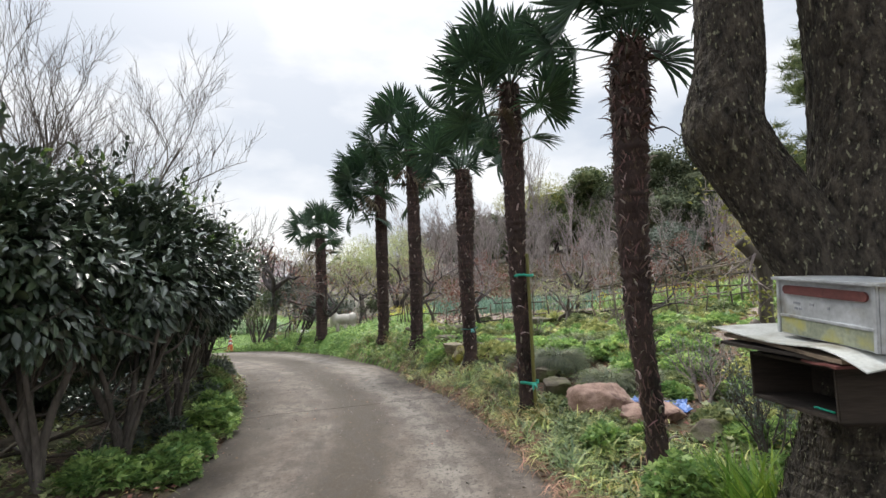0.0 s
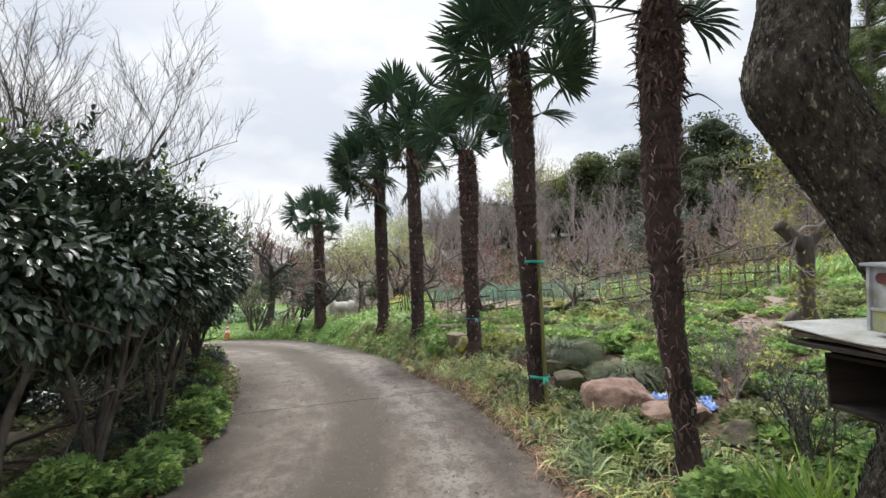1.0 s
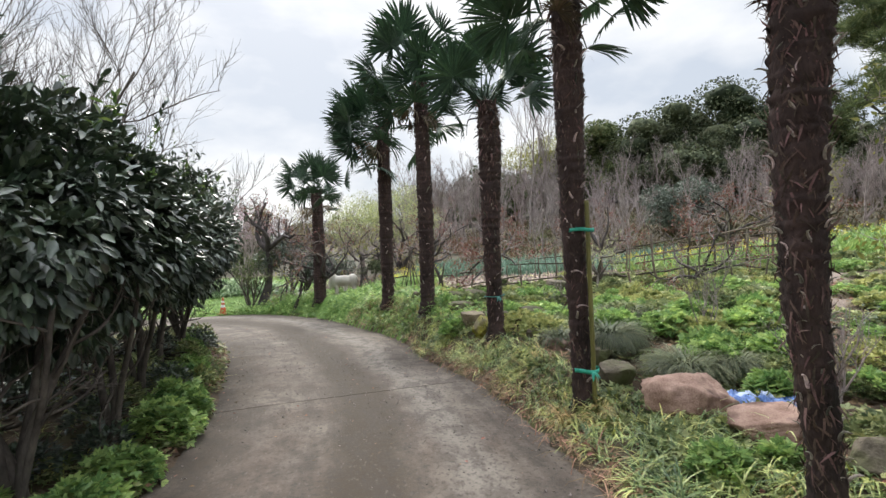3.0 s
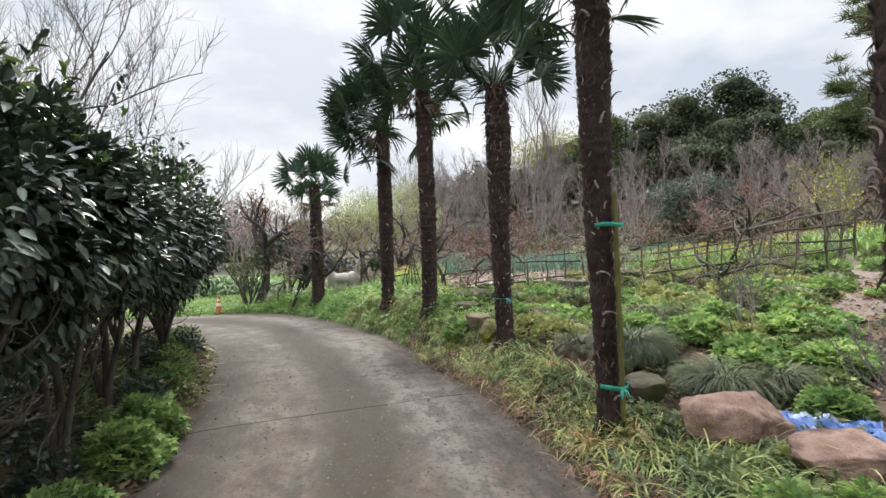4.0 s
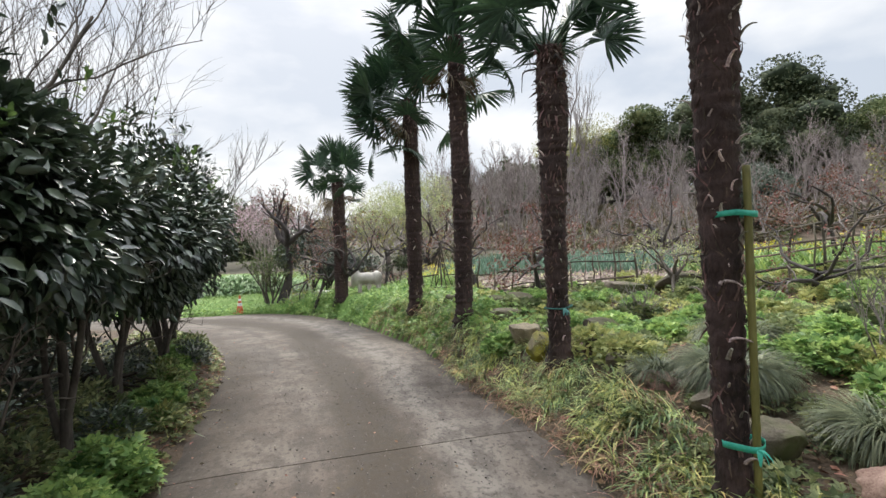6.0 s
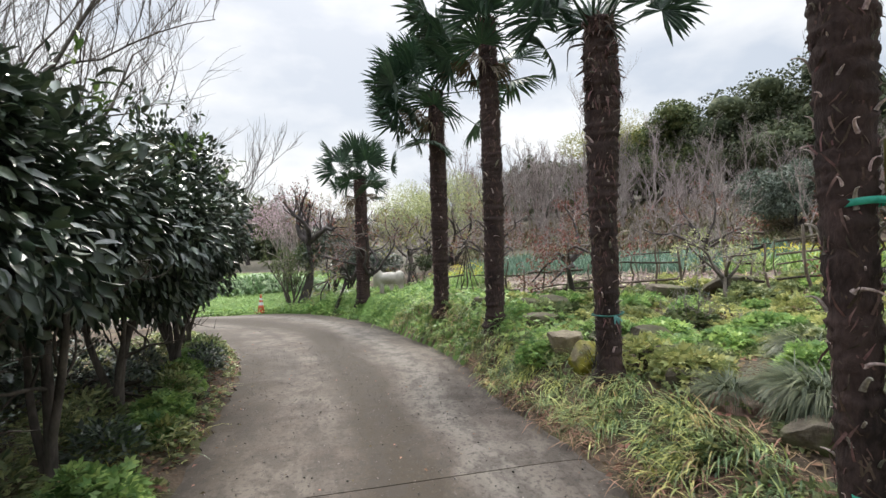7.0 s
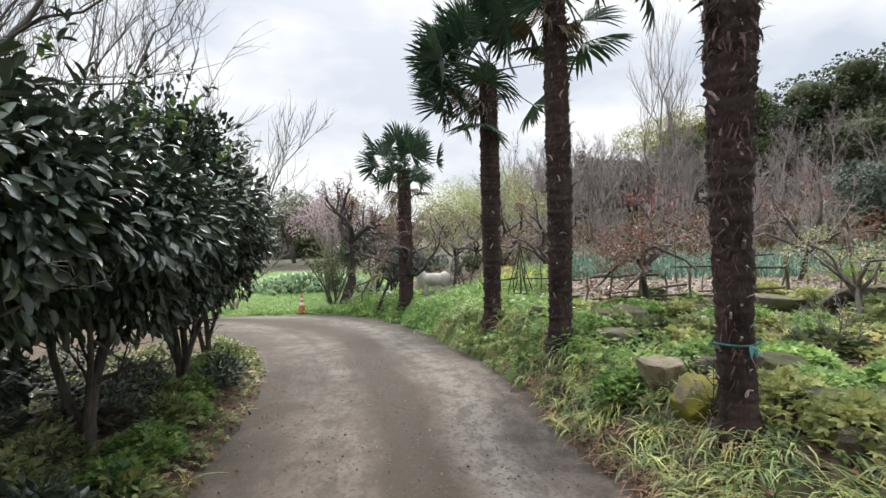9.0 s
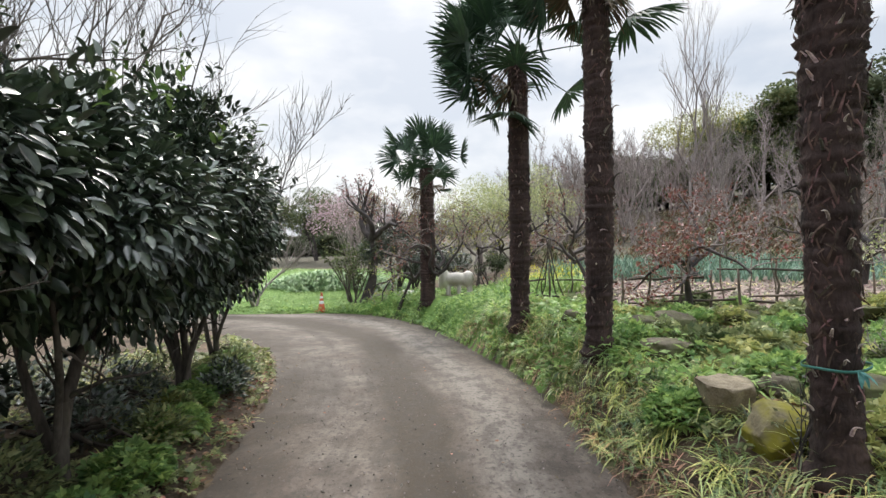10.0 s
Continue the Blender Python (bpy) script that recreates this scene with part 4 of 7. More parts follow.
# ---- great forked tree with the letter box ----
def bark_tree():
    rng = np.random.default_rng(31)
    x0, y0 = 2.5, 2.65
    z0 = land_at(x0, y0)
    thing = tagged(new("forked_tree"), "large forked tree with fissured lichen-spotted bark", "tree")
    thing.location = (x0, y0, z0)

    def limb(points, radii, name, detail=34):
        p = np.array(points, float) - [x0, y0, z0]
        k = np.linspace(0, len(p) - 1, (len(p) - 1) * 16 + 1)
        pts = np.stack([np.interp(k, range(len(p)), p[:, j]) for j in range(3)], 1)
        for _ in range(10):
            pts[1:-1] = 0.5 * pts[1:-1] + 0.25 * (pts[:-2] + pts[2:])
        rad = np.interp(k, range(len(p)), radii)
        pile = Pile()
        tube(pile, pts, rad, detail, rng, 0.012)
        # bark plates
        n = int(len(pts) * 60)
        i = rng.integers(1, len(pts) - 1, n)
        a = rng.uniform(0, 2 * math.pi, n)
        d = unit(pts[np.minimum(i + 1, len(pts) - 1)] - pts[i - 1])
        s1 = unit(np.cross(d, np.array([0.31, 0.2, 0.9])))
        s2 = np.cross(d, s1)
        o = np.cos(a)[:, None] * s1 + np.sin(a)[:, None] * s2
        pos = pts[i] + o * (rad[i] * 1.0)[:, None] + d * rng.uniform(-0.03, 0.03, (n, 1))
        plate = (np.array([[-0.28, -0.5, -0.1], [0.28, -0.45, -0.1], [0.24, 0.5, -0.1], [-0.2, 0.45, -0.1], [-0.15, -0.3, 0.16], [0.16, -0.3, 0.16], [0.13, 0.34, 0.16], [-0.1, 0.3, 0.16]]),
                 np.array([[4, 5, 6, 7], [0, 1, 5, 4], [1, 2, 6, 5], [2, 3, 7, 6], [3, 0, 4, 7]]))
        pile.scatter((plate[0] * [0.55, 1.5, 0.55], plate[1]), pos, d + 0.12 * rng.normal(0, 1, (n, 3)), o, rng.uniform(0.018, 0.042, n))
        part(name, pile.mesh(name, M_BIG_BARK, False), None, thing)

    limb([(2.60, 2.64, -0.25), (2.57, 2.64, 0.1), (2.54, 2.65, 0.4), (2.52, 2.65, 0.7), (2.5, 2.65, 0.95), (2.5, 2.65, 1.15), (2.52, 2.66, 1.7), (2.58, 2.68, 2.6), (2.56, 2.7, 4.2), (2.6, 2.7, 6.4)],
         [0.98, 0.80, 0.65, 0.53, 0.44, 0.40, 0.40, 0.35, 0.32, 0.2], "trunk", 44)
    limb([(2.42, 2.66, 1.25), (2.22, 2.7, 1.6), (2.03, 2.76, 1.95), (1.86, 2.8, 2.25), (1.70, 2.8, 2.52), (1.79, 2.8, 2.9), (1.83, 2.82, 3.6), (1.7, 2.8, 5.6)],
         [0.3, 0.24, 0.21, 0.20, 0.215, 0.185, 0.175, 0.12], "limb", 30)
    limb([(2.4, 2.7, 3.62), (2.1, 2.95, 3.95), (1.7, 3.2, 4.5), (1.2, 3.6, 5.5)], [0.09, 0.07, 0.06, 0.04], "limb", 12)
    # crown above the view, added broad and dense to shade trunk and crate
    centres = np.concatenate([[(2.2, 2.6, 6.8)], np.array([2.6, 1.7, 6.5]) + directions(rng, 54, -0.2) * [3.6, 3.4, 1.2]]) - [x0, y0, z0]
    part("crown", leaf_crown(rng, centres, rng.uniform(0.6, 0.95, 55), 900, 0.12, M_BIG_LEAF), None, thing)
    for k in range(9):
        pile = Pile()
        for lp, lr, ls in branches(rng, np.array([2.3, 2.7, 4.6 + 0.2 * k]) - [x0, y0, z0], directions(rng, 1, 0.3)[0], 1.8, 0.06, 2, 4, 0.7, 0.2):
            tube(pile, lp, lr, ls, cap=False)
        part("branch", pile.mesh("branch", M_BIG_BARK), None, thing)


bark_tree()


# ---- letter box, crate and sheets on the forked tree ----
def box_bm(lo, hi, bevel=0.004, slant=0.0):
    bm = bmesh.new()
    bmesh.ops.create_cube(bm, size=1.0)
    lo, hi = Vector(lo), Vector(hi)
    for v in bm.verts:
        v.co = Vector(((lo[i] + hi[i]) / 2 + v.co[i] * (hi[i] - lo[i])) for i in range(3))
    if bevel:
        bmesh.ops.bevel(bm, geom=bm.edges[:], offset=bevel, segments=2, affect="EDGES")
    return bm


def thing_at(name, loc, label, category, group=""):
    ob = tagged(new(name), label, category, group)
    ob.location = loc
    return ob


def stadium_bm(x0, x1, y0, y1, z0, z1):
    """A flat plate with half-round ends."""
    r = (z1 - z0) / 2
    ring = [(y1 - r + r * math.cos(a), z0 + r + r * math.sin(a)) for a in np.linspace(-math.pi / 2, math.pi / 2, 12)]
    ring += [(y0 + r + r * math.cos(a), z0 + r + r * math.sin(a)) for a in np.linspace(math.pi / 2, 1.5 * math.pi, 12)]
    bm = bmesh.new()
    front, back = [bm.verts.new((x0, y, z)) for y, z in ring], [bm.verts.new((x1, y, z)) for y, z in ring]
    bm.faces.new(front)
    bm.faces.new(back[::-1])
    for k in range(len(ring)):
        j = (k + 1) % len(ring)
        bm.faces.new((front[k], back[k], back[j], front[j]))
    bmesh.ops.recalc_face_normals(bm, faces=bm.faces)
    return bm


def letter_box():
    t = thing_at("letter_box", (1.79, 2.32, 1.322), "weathered zinc letter box with a red-brown slot panel", "letter box")
    t.rotation_euler = (0.08, 0, 0)
    part("body", box_bm((0.012, -0.32, 0.0), (0.31, 0.27, 0.278)), M_ZINC, t)
    part("roof", box_bm((-0.018, -0.345, 0.275), (0.335, 0.288, 0.290)), M_ZINC, t)
    part("slot_panel", stadium_bm(0.001, 0.016, -0.275, 0.225, 0.206, 0.250), M_RED_BROWN, t, "faded red-brown slot panel with round ends")
    part("window", box_bm((0.005, -0.30, 0.006), (0.016, 0.25, 0.088), 0.002), M_DIM_GLASS, t, "dusty yellowed inspection window")
    for lo, hi in (((0.0, -0.32, 0.0), (0.014, -0.302, 0.275)), ((0.0, 0.252, 0.0), (0.014, 0.27, 0.275)), ((0.0, -0.302, 0.088), (0.016, 0.252, 0.101))):
        part("frame", box_bm(lo, hi, 0.002), M_ZINC, t)
    for y, z, w in ((0.14, 0.165, 0.045), (0.145, 0.138, 0.02), (0.115, 0.138, 0.018), (0.04, 0.165, 0.025), (-0.06, 0.158, 0.012)):
        part("print_bar", box_bm((0.009, y - w / 2, z - 0.006), (0.0135, y + w / 2, z + 0.006), 0), M_BAR, t)


def crate():
    t = thing_at("wooden_crate", (1.752, 2.485, 0.972), "open weathered wooden crate on a trunk, shade put into its dark colour", "crate")
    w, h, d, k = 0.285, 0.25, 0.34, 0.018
    # all boards take the darkened wood, so the inside reads as shadow
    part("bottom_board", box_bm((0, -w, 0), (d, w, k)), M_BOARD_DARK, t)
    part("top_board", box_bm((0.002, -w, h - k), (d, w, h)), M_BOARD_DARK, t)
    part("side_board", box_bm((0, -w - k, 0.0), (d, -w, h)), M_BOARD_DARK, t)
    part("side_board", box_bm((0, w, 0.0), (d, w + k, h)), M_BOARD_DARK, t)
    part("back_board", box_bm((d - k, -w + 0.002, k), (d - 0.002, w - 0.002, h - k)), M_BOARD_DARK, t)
    b = thing_at("crate_bracket", (1.95, 2.485, 0.95), "dark timber bracket under a crate on a trunk", "bracket")
    part("arm", box_bm((-0.1, -0.2, -0.02), (0.35, -0.16, 0.024)), M_BOARD_DARK, b)
    part("arm", box_bm((-0.1, 0.16, -0.02), (0.35, 0.2, 0.024)), M_BOARD_DARK, b)
    s = thing_at("green_scraper", (1.80, 2.34, 0.995), "small teal plastic strip lying in a crate", "tool")
    part("strip", box_bm((0, -0.06, 0), (0.015, 0.06, 0.008), 0.002), M_TAPE, s)


def sheet(name, corners, z, thick, material, label, wave=0.012, seed=0, hang=0.0, tilt=0.0):
    """A warped board or sheet with thickness; corners run round it."""
    c = [Vector((x, y, 0)) for x, y in corners]
    n, m = 14, 8
    v = []
    for side in (0, 1):
        for i in range(n + 1):
            for j in range(m + 1):
                u, w = i / n, j / m
                p = (c[0] * (1 - u) + c[1] * u) * (1 - w) + (c[3] * (1 - u) + c[2] * u) * w
                zz = z + wave * math.sin(u * 9 + seed) * (0.4 + w) - 2.2 * wave * (1 - w) ** 2 * abs(math.sin(u * 3.1 + seed)) - hang * smoothstep(0.72, 1.1, u) * (1 - w) - side * thick + tilt * (p.y - 2.2)
                v.append((p.x, p.y, zz))
    k = (n + 1) * (m + 1)
    idx = np.arange(k).reshape(n + 1, m + 1)
    f = [np.stack([idx[:-1, :-1], idx[:-1, 1:], idx[1:, 1:], idx[1:, :-1]], -1).reshape(-1, 4)]
    f.append(f[0][:, ::-1] + k)
    rim = np.concatenate([idx[:, 0], idx[-1, 1:], idx[-2::-1, -1], idx[0, -2:0:-1]])
    nxt = np.roll(rim, -1)
    f.append(np.stack([rim, nxt, nxt + k, rim + k], -1))
    ob = new(name, mesh_of(name, np.array(v), np.concatenate(f), material, False))
    return tagged(ob, label, "sheet")


letter_box()
crate()
sheet("plastic_sheet", [(1.64, 2.95), (1.72, 1.98), (2.12, 1.96), (2.12, 2.93)], 1.314, 0.006, M_SHEET, "pale warped plastic sheet laid over boards under a letter box", 0.011, 0.4, 0.075, 0.06)
sheet("cover_board", [(1.67, 2.88), (1.71, 2.09), (2.1, 2.07), (2.1, 2.88)], 1.285, 0.018, M_BOARD, "weathered warped board on top of a crate", 0.006, 2.0, 0.0, 0.06)
sheet("cover_board", [(1.63, 2.85), (1.72, 2.16), (2.1, 2.15), (2.1, 2.85)], 1.259, 0.016, M_BOARD_DARK, "old board lying on a crate, darkened in colour for shade", 0.005, 4.0, 0.0, 0.045)
sheet("cover_board", [(1.72, 2.34), (1.69, 2.10), (2.1, 2.09), (2.1, 2.34)], 1.240, 0.012, M_RED_BROWN, "reddish board end on a crate", 0.002, 1.0)


# ---- rocks, stake, tapes, tarpaulin ----
M_TAPE_OLD = node_mat("weathered_dark_tape", (0.02, 0.10, 0.085), (0.08, 0.26, 0.23), scale=12, rough=0.5, bump=0.1)
M_ROCK_MOSSY = node_mat("dark_mossy_stone", (0.050, 0.042, 0.032), (0.13, 0.11, 0.085), scale=5, fine=70, rough=0.95, bump=0.5, third=(0.075, 0.085, 0.025), third_scale=3.0, third_at=(0.42, 0.56))
M_ROCK_TAN = node_mat("tan_stone", (0.15, 0.12, 0.08), (0.36, 0.30, 0.21), scale=5, fine=70, rough=0.9, bump=0.5, third=(0.10, 0.09, 0.045), third_scale=4.0)


def rock(loc, size, seed, material, label, flat=0.0, turn=0.0, sink=0.25):
    rng = np.random.default_rng(seed)
    bm = bmesh.new()
    bmesh.ops.create_icosphere(bm, subdivisions=5, radius=1.0)
    cuts = [(unit(rng.normal(0, 1, 3) * [1, 1, 0.6]), rng.uniform(0.48, 0.8)) for _ in range(13)] + [(np.array([0.12, -0.2, 1.0]), 0.74 - flat)]
    for v in bm.verts:
        p = np.array(v.co)
        for nrm, dd in cuts:
            over = p @ unit(nrm) - dd
            if over > 0:
                p = p - unit(nrm) * over * 0.97
        q = Vector(p) * 2.1 + Vector((seed, seed * 2, 0))
        p = p * (1 + 0.10 * noise.noise(q) + 0.06 * abs(noise.noise(q * 2.7)) + 0.035 * noise.noise(q * 5.3) + 0.018 * noise.noise(q * 13))
        v.co = Vector(p * np.array(size))
    for f in bm.faces:
        f.smooth = True
    me = bpy.data.meshes.new("rock")
    bm.to_mesh(me)
    bm.free()
    me.materials.append(material)
    ob = tagged(new("rock", me), label, "rock", "rocks in the planted bed")
    z = land_at(loc[0], loc[1]) + size[2] * (1 - 2 * sink) * 0.6
    ob.matrix_basis = pose(loc[0], loc[1], z, 0, 0, turn)
    return ob


rock((1.97, 6.12), (0.48, 0.35, 0.31), 3, M_ROCK_PINK, "large blocky pink granite rock in the bed", 0.0, -8, 0.2)
rock((2.30, 5.50), (0.56, 0.30, 0.17), 4, M_ROCK_PINK, "long flat pink granite rock in strappy grass", 0.05, 12, 0.22)
rock((1.55, 7.02), (0.30, 0.2, 0.22), 5, M_ROCK_GREY, "grey-brown stone beside a staked palm", 0.0, 20)
rock((2.62, 4.95), (0.3, 0.18, 0.13), 6, M_ROCK_GREY, "low grey stone behind a palm", 0.0, 35)
rock((0.32, 9.55), (0.27, 0.23, 0.25), 7, M_ROCK_MOSS, "rounded stone patched with yellow moss", 0.0, 10)
rock((0.17, 10.15), (0.33, 0.24, 0.27), 8, M_ROCK_TAN, "pale tan stone with a slanting face", -0.2, 60)
rock((1.15, 9.2), (0.46, 0.2, 0.21), 9, M_ROCK_MOSSY, "low mossy stone behind a palm", 0.0, -20, 0.36)
rock((1.5, 7.55), (0.26, 0.2, 0.17), 10, M_ROCK_GREY, "brown stone under drooping grass", 0.0, 15)
rock((0.05, 11.6), (0.34, 0.24, 0.2), 12, M_ROCK_GREY, "grey stone among low green plants", 0.0, 5)
rock((-0.9, 13.0), (0.26, 0.2, 0.18), 13, M_ROCK_GREY, "dark stone half hidden in groundcover", 0.0, 5)
rock((1.3, 10.3), (0.42, 0.24, 0.2), 16, M_ROCK_MOSSY, "long grey-green stone behind a palm", 0.0, -10)
rock((1.0, 8.72), (0.17, 0.13, 0.13), 17, M_ROCK_GREY, "small brown stone by the strappy grass", 0.0, 25)
rock((1.3, 8.05), (0.30, 0.15, 0.12), 18, M_ROCK_PINK, "flat brown stone beneath drooping grass", 0.0, -25)
rock((0.3, 12.9), (0.4, 0.26, 0.22), 19, M_ROCK_GREY, "dark stone among ferny weeds", 0.0, 8)
rock((2.6, 13.6), (0.7, 0.3, 0.24), 20, M_ROCK_GREY, "low dark stone edging the planted bed", 0.0, -15)
rock((-0.05, 12.3), (0.32, 0.22, 0.22), 22, M_ROCK_MOSSY, "dark mossy stone behind a slender palm", 0.0, -5)
rock((3.6, 13.1), (0.6, 0.28, 0.26), 23, M_ROCK_MOSSY, "dark mossy stone edging the planted bed", 0.0, 5)
rock((1.6, 13.9), (0.5, 0.26, 0.22), 24, M_ROCK_MOSSY, "dark mossy stone edging the planted bed", 0.0, -12)
rock((0.75, 10.6), (0.22, 0.16, 0.15), 25, M_ROCK_GREY, "small dark stone among litter", 0.0, 40)
rock((-6.4, 22.9), (0.6, 0.3, 0.2), 26, M_STATUE, "pale flat stone beyond the bank", 0.1, 10)
rock((-4.45, 5.4), (0.45, 0.25, 0.14), 14, M_ROCK_GREY, "flat pale stone under the camellias", 0.1, 30)
rock((-5.6, 7.6), (0.55, 0.4, 0.22), 15, M_ROCK_GREY, "broad grey stone behind the camellias", 0.05, 70)


heap = rock((14.6, 19.6), (1.25, 0.8, 0.55), 27, M_BOARD_DARK, "low dark heap on the grassy slope under a pale cover", 0.1, 20, 0.3)
tagged(heap, category="heap", group="garden heap")
top = heap.location.z + 0.30
sheet("pale_cover", [(13.9, 19.0), (15.0, 19.3), (15.2, 19.9), (14.2, 19.9)], top, 0.02, M_SHEET, "pale crumpled cover on a dark heap", 0.05, 0.8, 0.15)


def stake():
    z0 = land_at(1.25, 6.58)
    t = thing_at("bamboo_stake", (1.180, 6.49, z0), "greenish bamboo stake tied upright to a palm", "stake")
    pile = Pile()
    zs = np.linspace(-0.2, 2.1 - z0, 60)
    rad = 0.023 + 0.004 * (np.abs((zs * 4.1) % 1 - 0.5) > 0.46)
    tube(pile, np.stack([-0.012 * zs, 0 * zs, zs], 1), rad, 10)
    part("pole", pile.mesh("pole", M_BAMBOO), M_BAMBOO, t)


def tie(loc, rx, ry, label, ends=True, height=0.05, seed=0, tilt=0.0, tape=None):
    rng = np.random.default_rng(seed)
    t = thing_at("tape_tie", loc, label, "tape", "green tapes round the palms")
    n = 40
    a = np.linspace(0, 2 * math.pi, n, endpoint=False)
    mid = np.stack([rx * np.cos(a), ry * np.sin(a), tilt * np.cos(a) + 0.006 * np.sin(a * 3 + seed)], 1)
    v = np.concatenate([mid + [0, 0, height / 2], mid - [0, 0, height / 2] * 1, mid * [0.985, 0.985, 1] - [0, 0, height / 2], mid * [0.985, 0.985, 1] + [0, 0, height / 2]])
    i = np.arange(n)
    j = np.roll(i, -1)
    f = np.concatenate([np.stack([i + k * n, j + k * n, j + ((k + 1) % 4) * n, i + ((k + 1) % 4) * n], 1) for k in range(4)])
    part("band", mesh_of("band", v, f, (tape or M_TAPE)), (tape or M_TAPE), t)
    if ends:
        for k in range(4):
            pile = Pile()
            b = blade(0.14, rng.uniform(0.3, 1.1), 5)
            d = np.array([[math.cos(-1.9 + 0.5 * k) * 1.0, -0.8, rng.uniform(-0.9, 0.5)]])
            pile.scatter(b, [[rx * 0.25, -ry, 0.0]], d, [[0, 0, 1.0]], [0.10])
            part("loose_end", pile.mesh("loose_end", (tape or M_TAPE)), (tape or M_TAPE), t)


stake()
tie((1.10, 6.575, 1.81), 0.145, 0.14, "taut green plastic tape round a palm and its stake", False, 0.035, 1)
tie((1.125, 6.565, 0.40), 0.125, 0.13, "knotted green plastic tape low on a staked palm", True, 0.04, 2)
tie((0.475, 9.15, 0.94), 0.165, 0.165, "weathered dark green tape knotted round a palm", True, 0.016, 3, 0.015, M_TAPE_OLD)


def tarp():
    rng = np.random.default_rng(5)
    n, m = 44, 30
    x0, y0 = 2.56, 6.0
    v = []
    for i in range(n + 1):
        for j in range(m + 1):
            u, w = i / n - 0.5, j / m - 0.5
            x, y = x0 + 0.56 * u + 0.10 * w, y0 + 0.5 * w - 0.32 * u
            q = Vector((u * 7 + w * 5, w * 3 - u * 1.5, 1.7))
            zz = 0.11 * abs(noise.noise(q * 1.3)) + 0.06 * abs(noise.noise(q * 2.9)) + 0.16 * max(0, 0.5 - math.hypot(u + 0.2, w) * 1.1)
            v.append((x + 0.03 * noise.noise(q * 1.7), y + 0.03 * noise.noise(q * 1.9 + Vector((5, 0, 0))), zz))
    v = np.array(v)
    v[:, 2] += land(v[:, 0], v[:, 1]) + 0.01
    idx = np.arange(len(v)).reshape(n + 1, m + 1)
    f = np.stack([idx[:-1, :-1], idx[1:, :-1], idx[1:, 1:], idx[:-1, 1:]], -1).reshape(-1, 4)
    k = len(v)
    v2 = np.concatenate([v, v - [0, 0, 0.006]])
    rim = np.concatenate([idx[:, 0], idx[-1, 1:], idx[-2::-1, -1], idx[0, -2:0:-1]])
    nxt = np.roll(rim, -1)
    f = np.concatenate([f, f[:, ::-1] + k, np.stack([rim, nxt, nxt + k, rim + k], -1)])
    tagged(new("tarpaulin", mesh_of("tarpaulin", v2, f, M_TARP)), "crumpled blue tarpaulin on the ground behind pink rocks", "tarpaulin")


tarp()


# ---- cone and statue at the bend ----
def traffic_cone(x, y):
    z0 = land_at(x, y)
    t = thing_at("traffic_cone", (x, y, z0), "faded orange traffic cone with white bands at the lane edge", "traffic cone")

    def frustum(z_lo, z_hi, r_lo, r_hi):
        pile = Pile()
        tube(pile, [(0, 0, z_lo), (0, 0, z_lo * 0.5 + z_hi * 0.5), (0, 0, z_hi)], [r_lo, (r_lo + r_hi) / 2, r_hi], 20)
        return pile

    part("base", box_bm((-0.19, -0.19, 0.0), (0.19, 0.19, 0.04), 0.012), M_CONE, t)
    zs = [0.035, 0.30, 0.41, 0.50, 0.58, 0.72]
    for k in range(5):
        r = [0.14 - 0.155 * z for z in (zs[k], zs[k + 1])]
        white = k in (1, 3)
        part("white_band" if white else "cone_body", frustum(zs[k], zs[k + 1], *r).mesh("cone", M_CONE_WHITE if white else M_CONE), None, t, "white reflective band" if white else "")


traffic_cone(-9.9, 22.5)


def statue(x, y):
    """A plain rounded block on short supports."""
    z0 = land_at(x, y)
    bm = bmesh.new()
    for cx, cz, sx, sy, sz in ((0.0, 0.54, 0.44, 0.2, 0.19), (-0.36, 0.56, 0.17, 0.17, 0.27), (0.34, 0.54, 0.2, 0.19, 0.24), (-0.46, 0.42, 0.08, 0.1, 0.2), (-0.24, 0.2, 0.075, 0.13, 0.34), (0.08, 0.22, 0.07, 0.12, 0.3), (0.40, 0.2, 0.085, 0.13, 0.34)):
        r = bmesh.ops.create_icosphere(bm, subdivisions=4, radius=1.0)
        for v in r["verts"]:
            v.co = Vector((v.co.x * sx + cx, v.co.y * sy, v.co.z * sz + cz))
    me = bpy.data.meshes.new("garden_statue")
    bm.to_mesh(me)
    bm.free()
    me.materials.append(M_STATUE)
    ob = new("garden_statue", me)
    rm = ob.modifiers.new("fuse", "REMESH")
    rm.mode, rm.voxel_size, rm.use_smooth_shade = "VOXEL", 0.03, True
    sm = ob.modifiers.new("soften", "SMOOTH")
    sm.factor, sm.iterations = 0.5, 3
    ob.matrix_basis = pose(x, y, z0 - 0.08, 0, 0, 8) @ Matrix.Diagonal((1.1, 1.1, 1.15, 1))
    tagged(ob, "plain white stone garden statue among green groundcover", "statue")


statue(-4.45, 21.4)


# ---- garden fence of sticks, bean poles ----
def stick(name, a, b, r, parent, material, rng, sides=6, bend=0.02):
    a, b = np.array(a, float), np.array(b, float)
    s = np.linspace(0, 1, 6)[:, None]
    pts = a + (b - a) * s + rng.normal(0, bend, (6, 3)) * np.sin(s * math.pi)
    pile = Pile()
    tube(pile, pts, r * np.linspace(1.1, 0.75, 6), sides)
    return part(name, pile.mesh(name, material), material, parent)


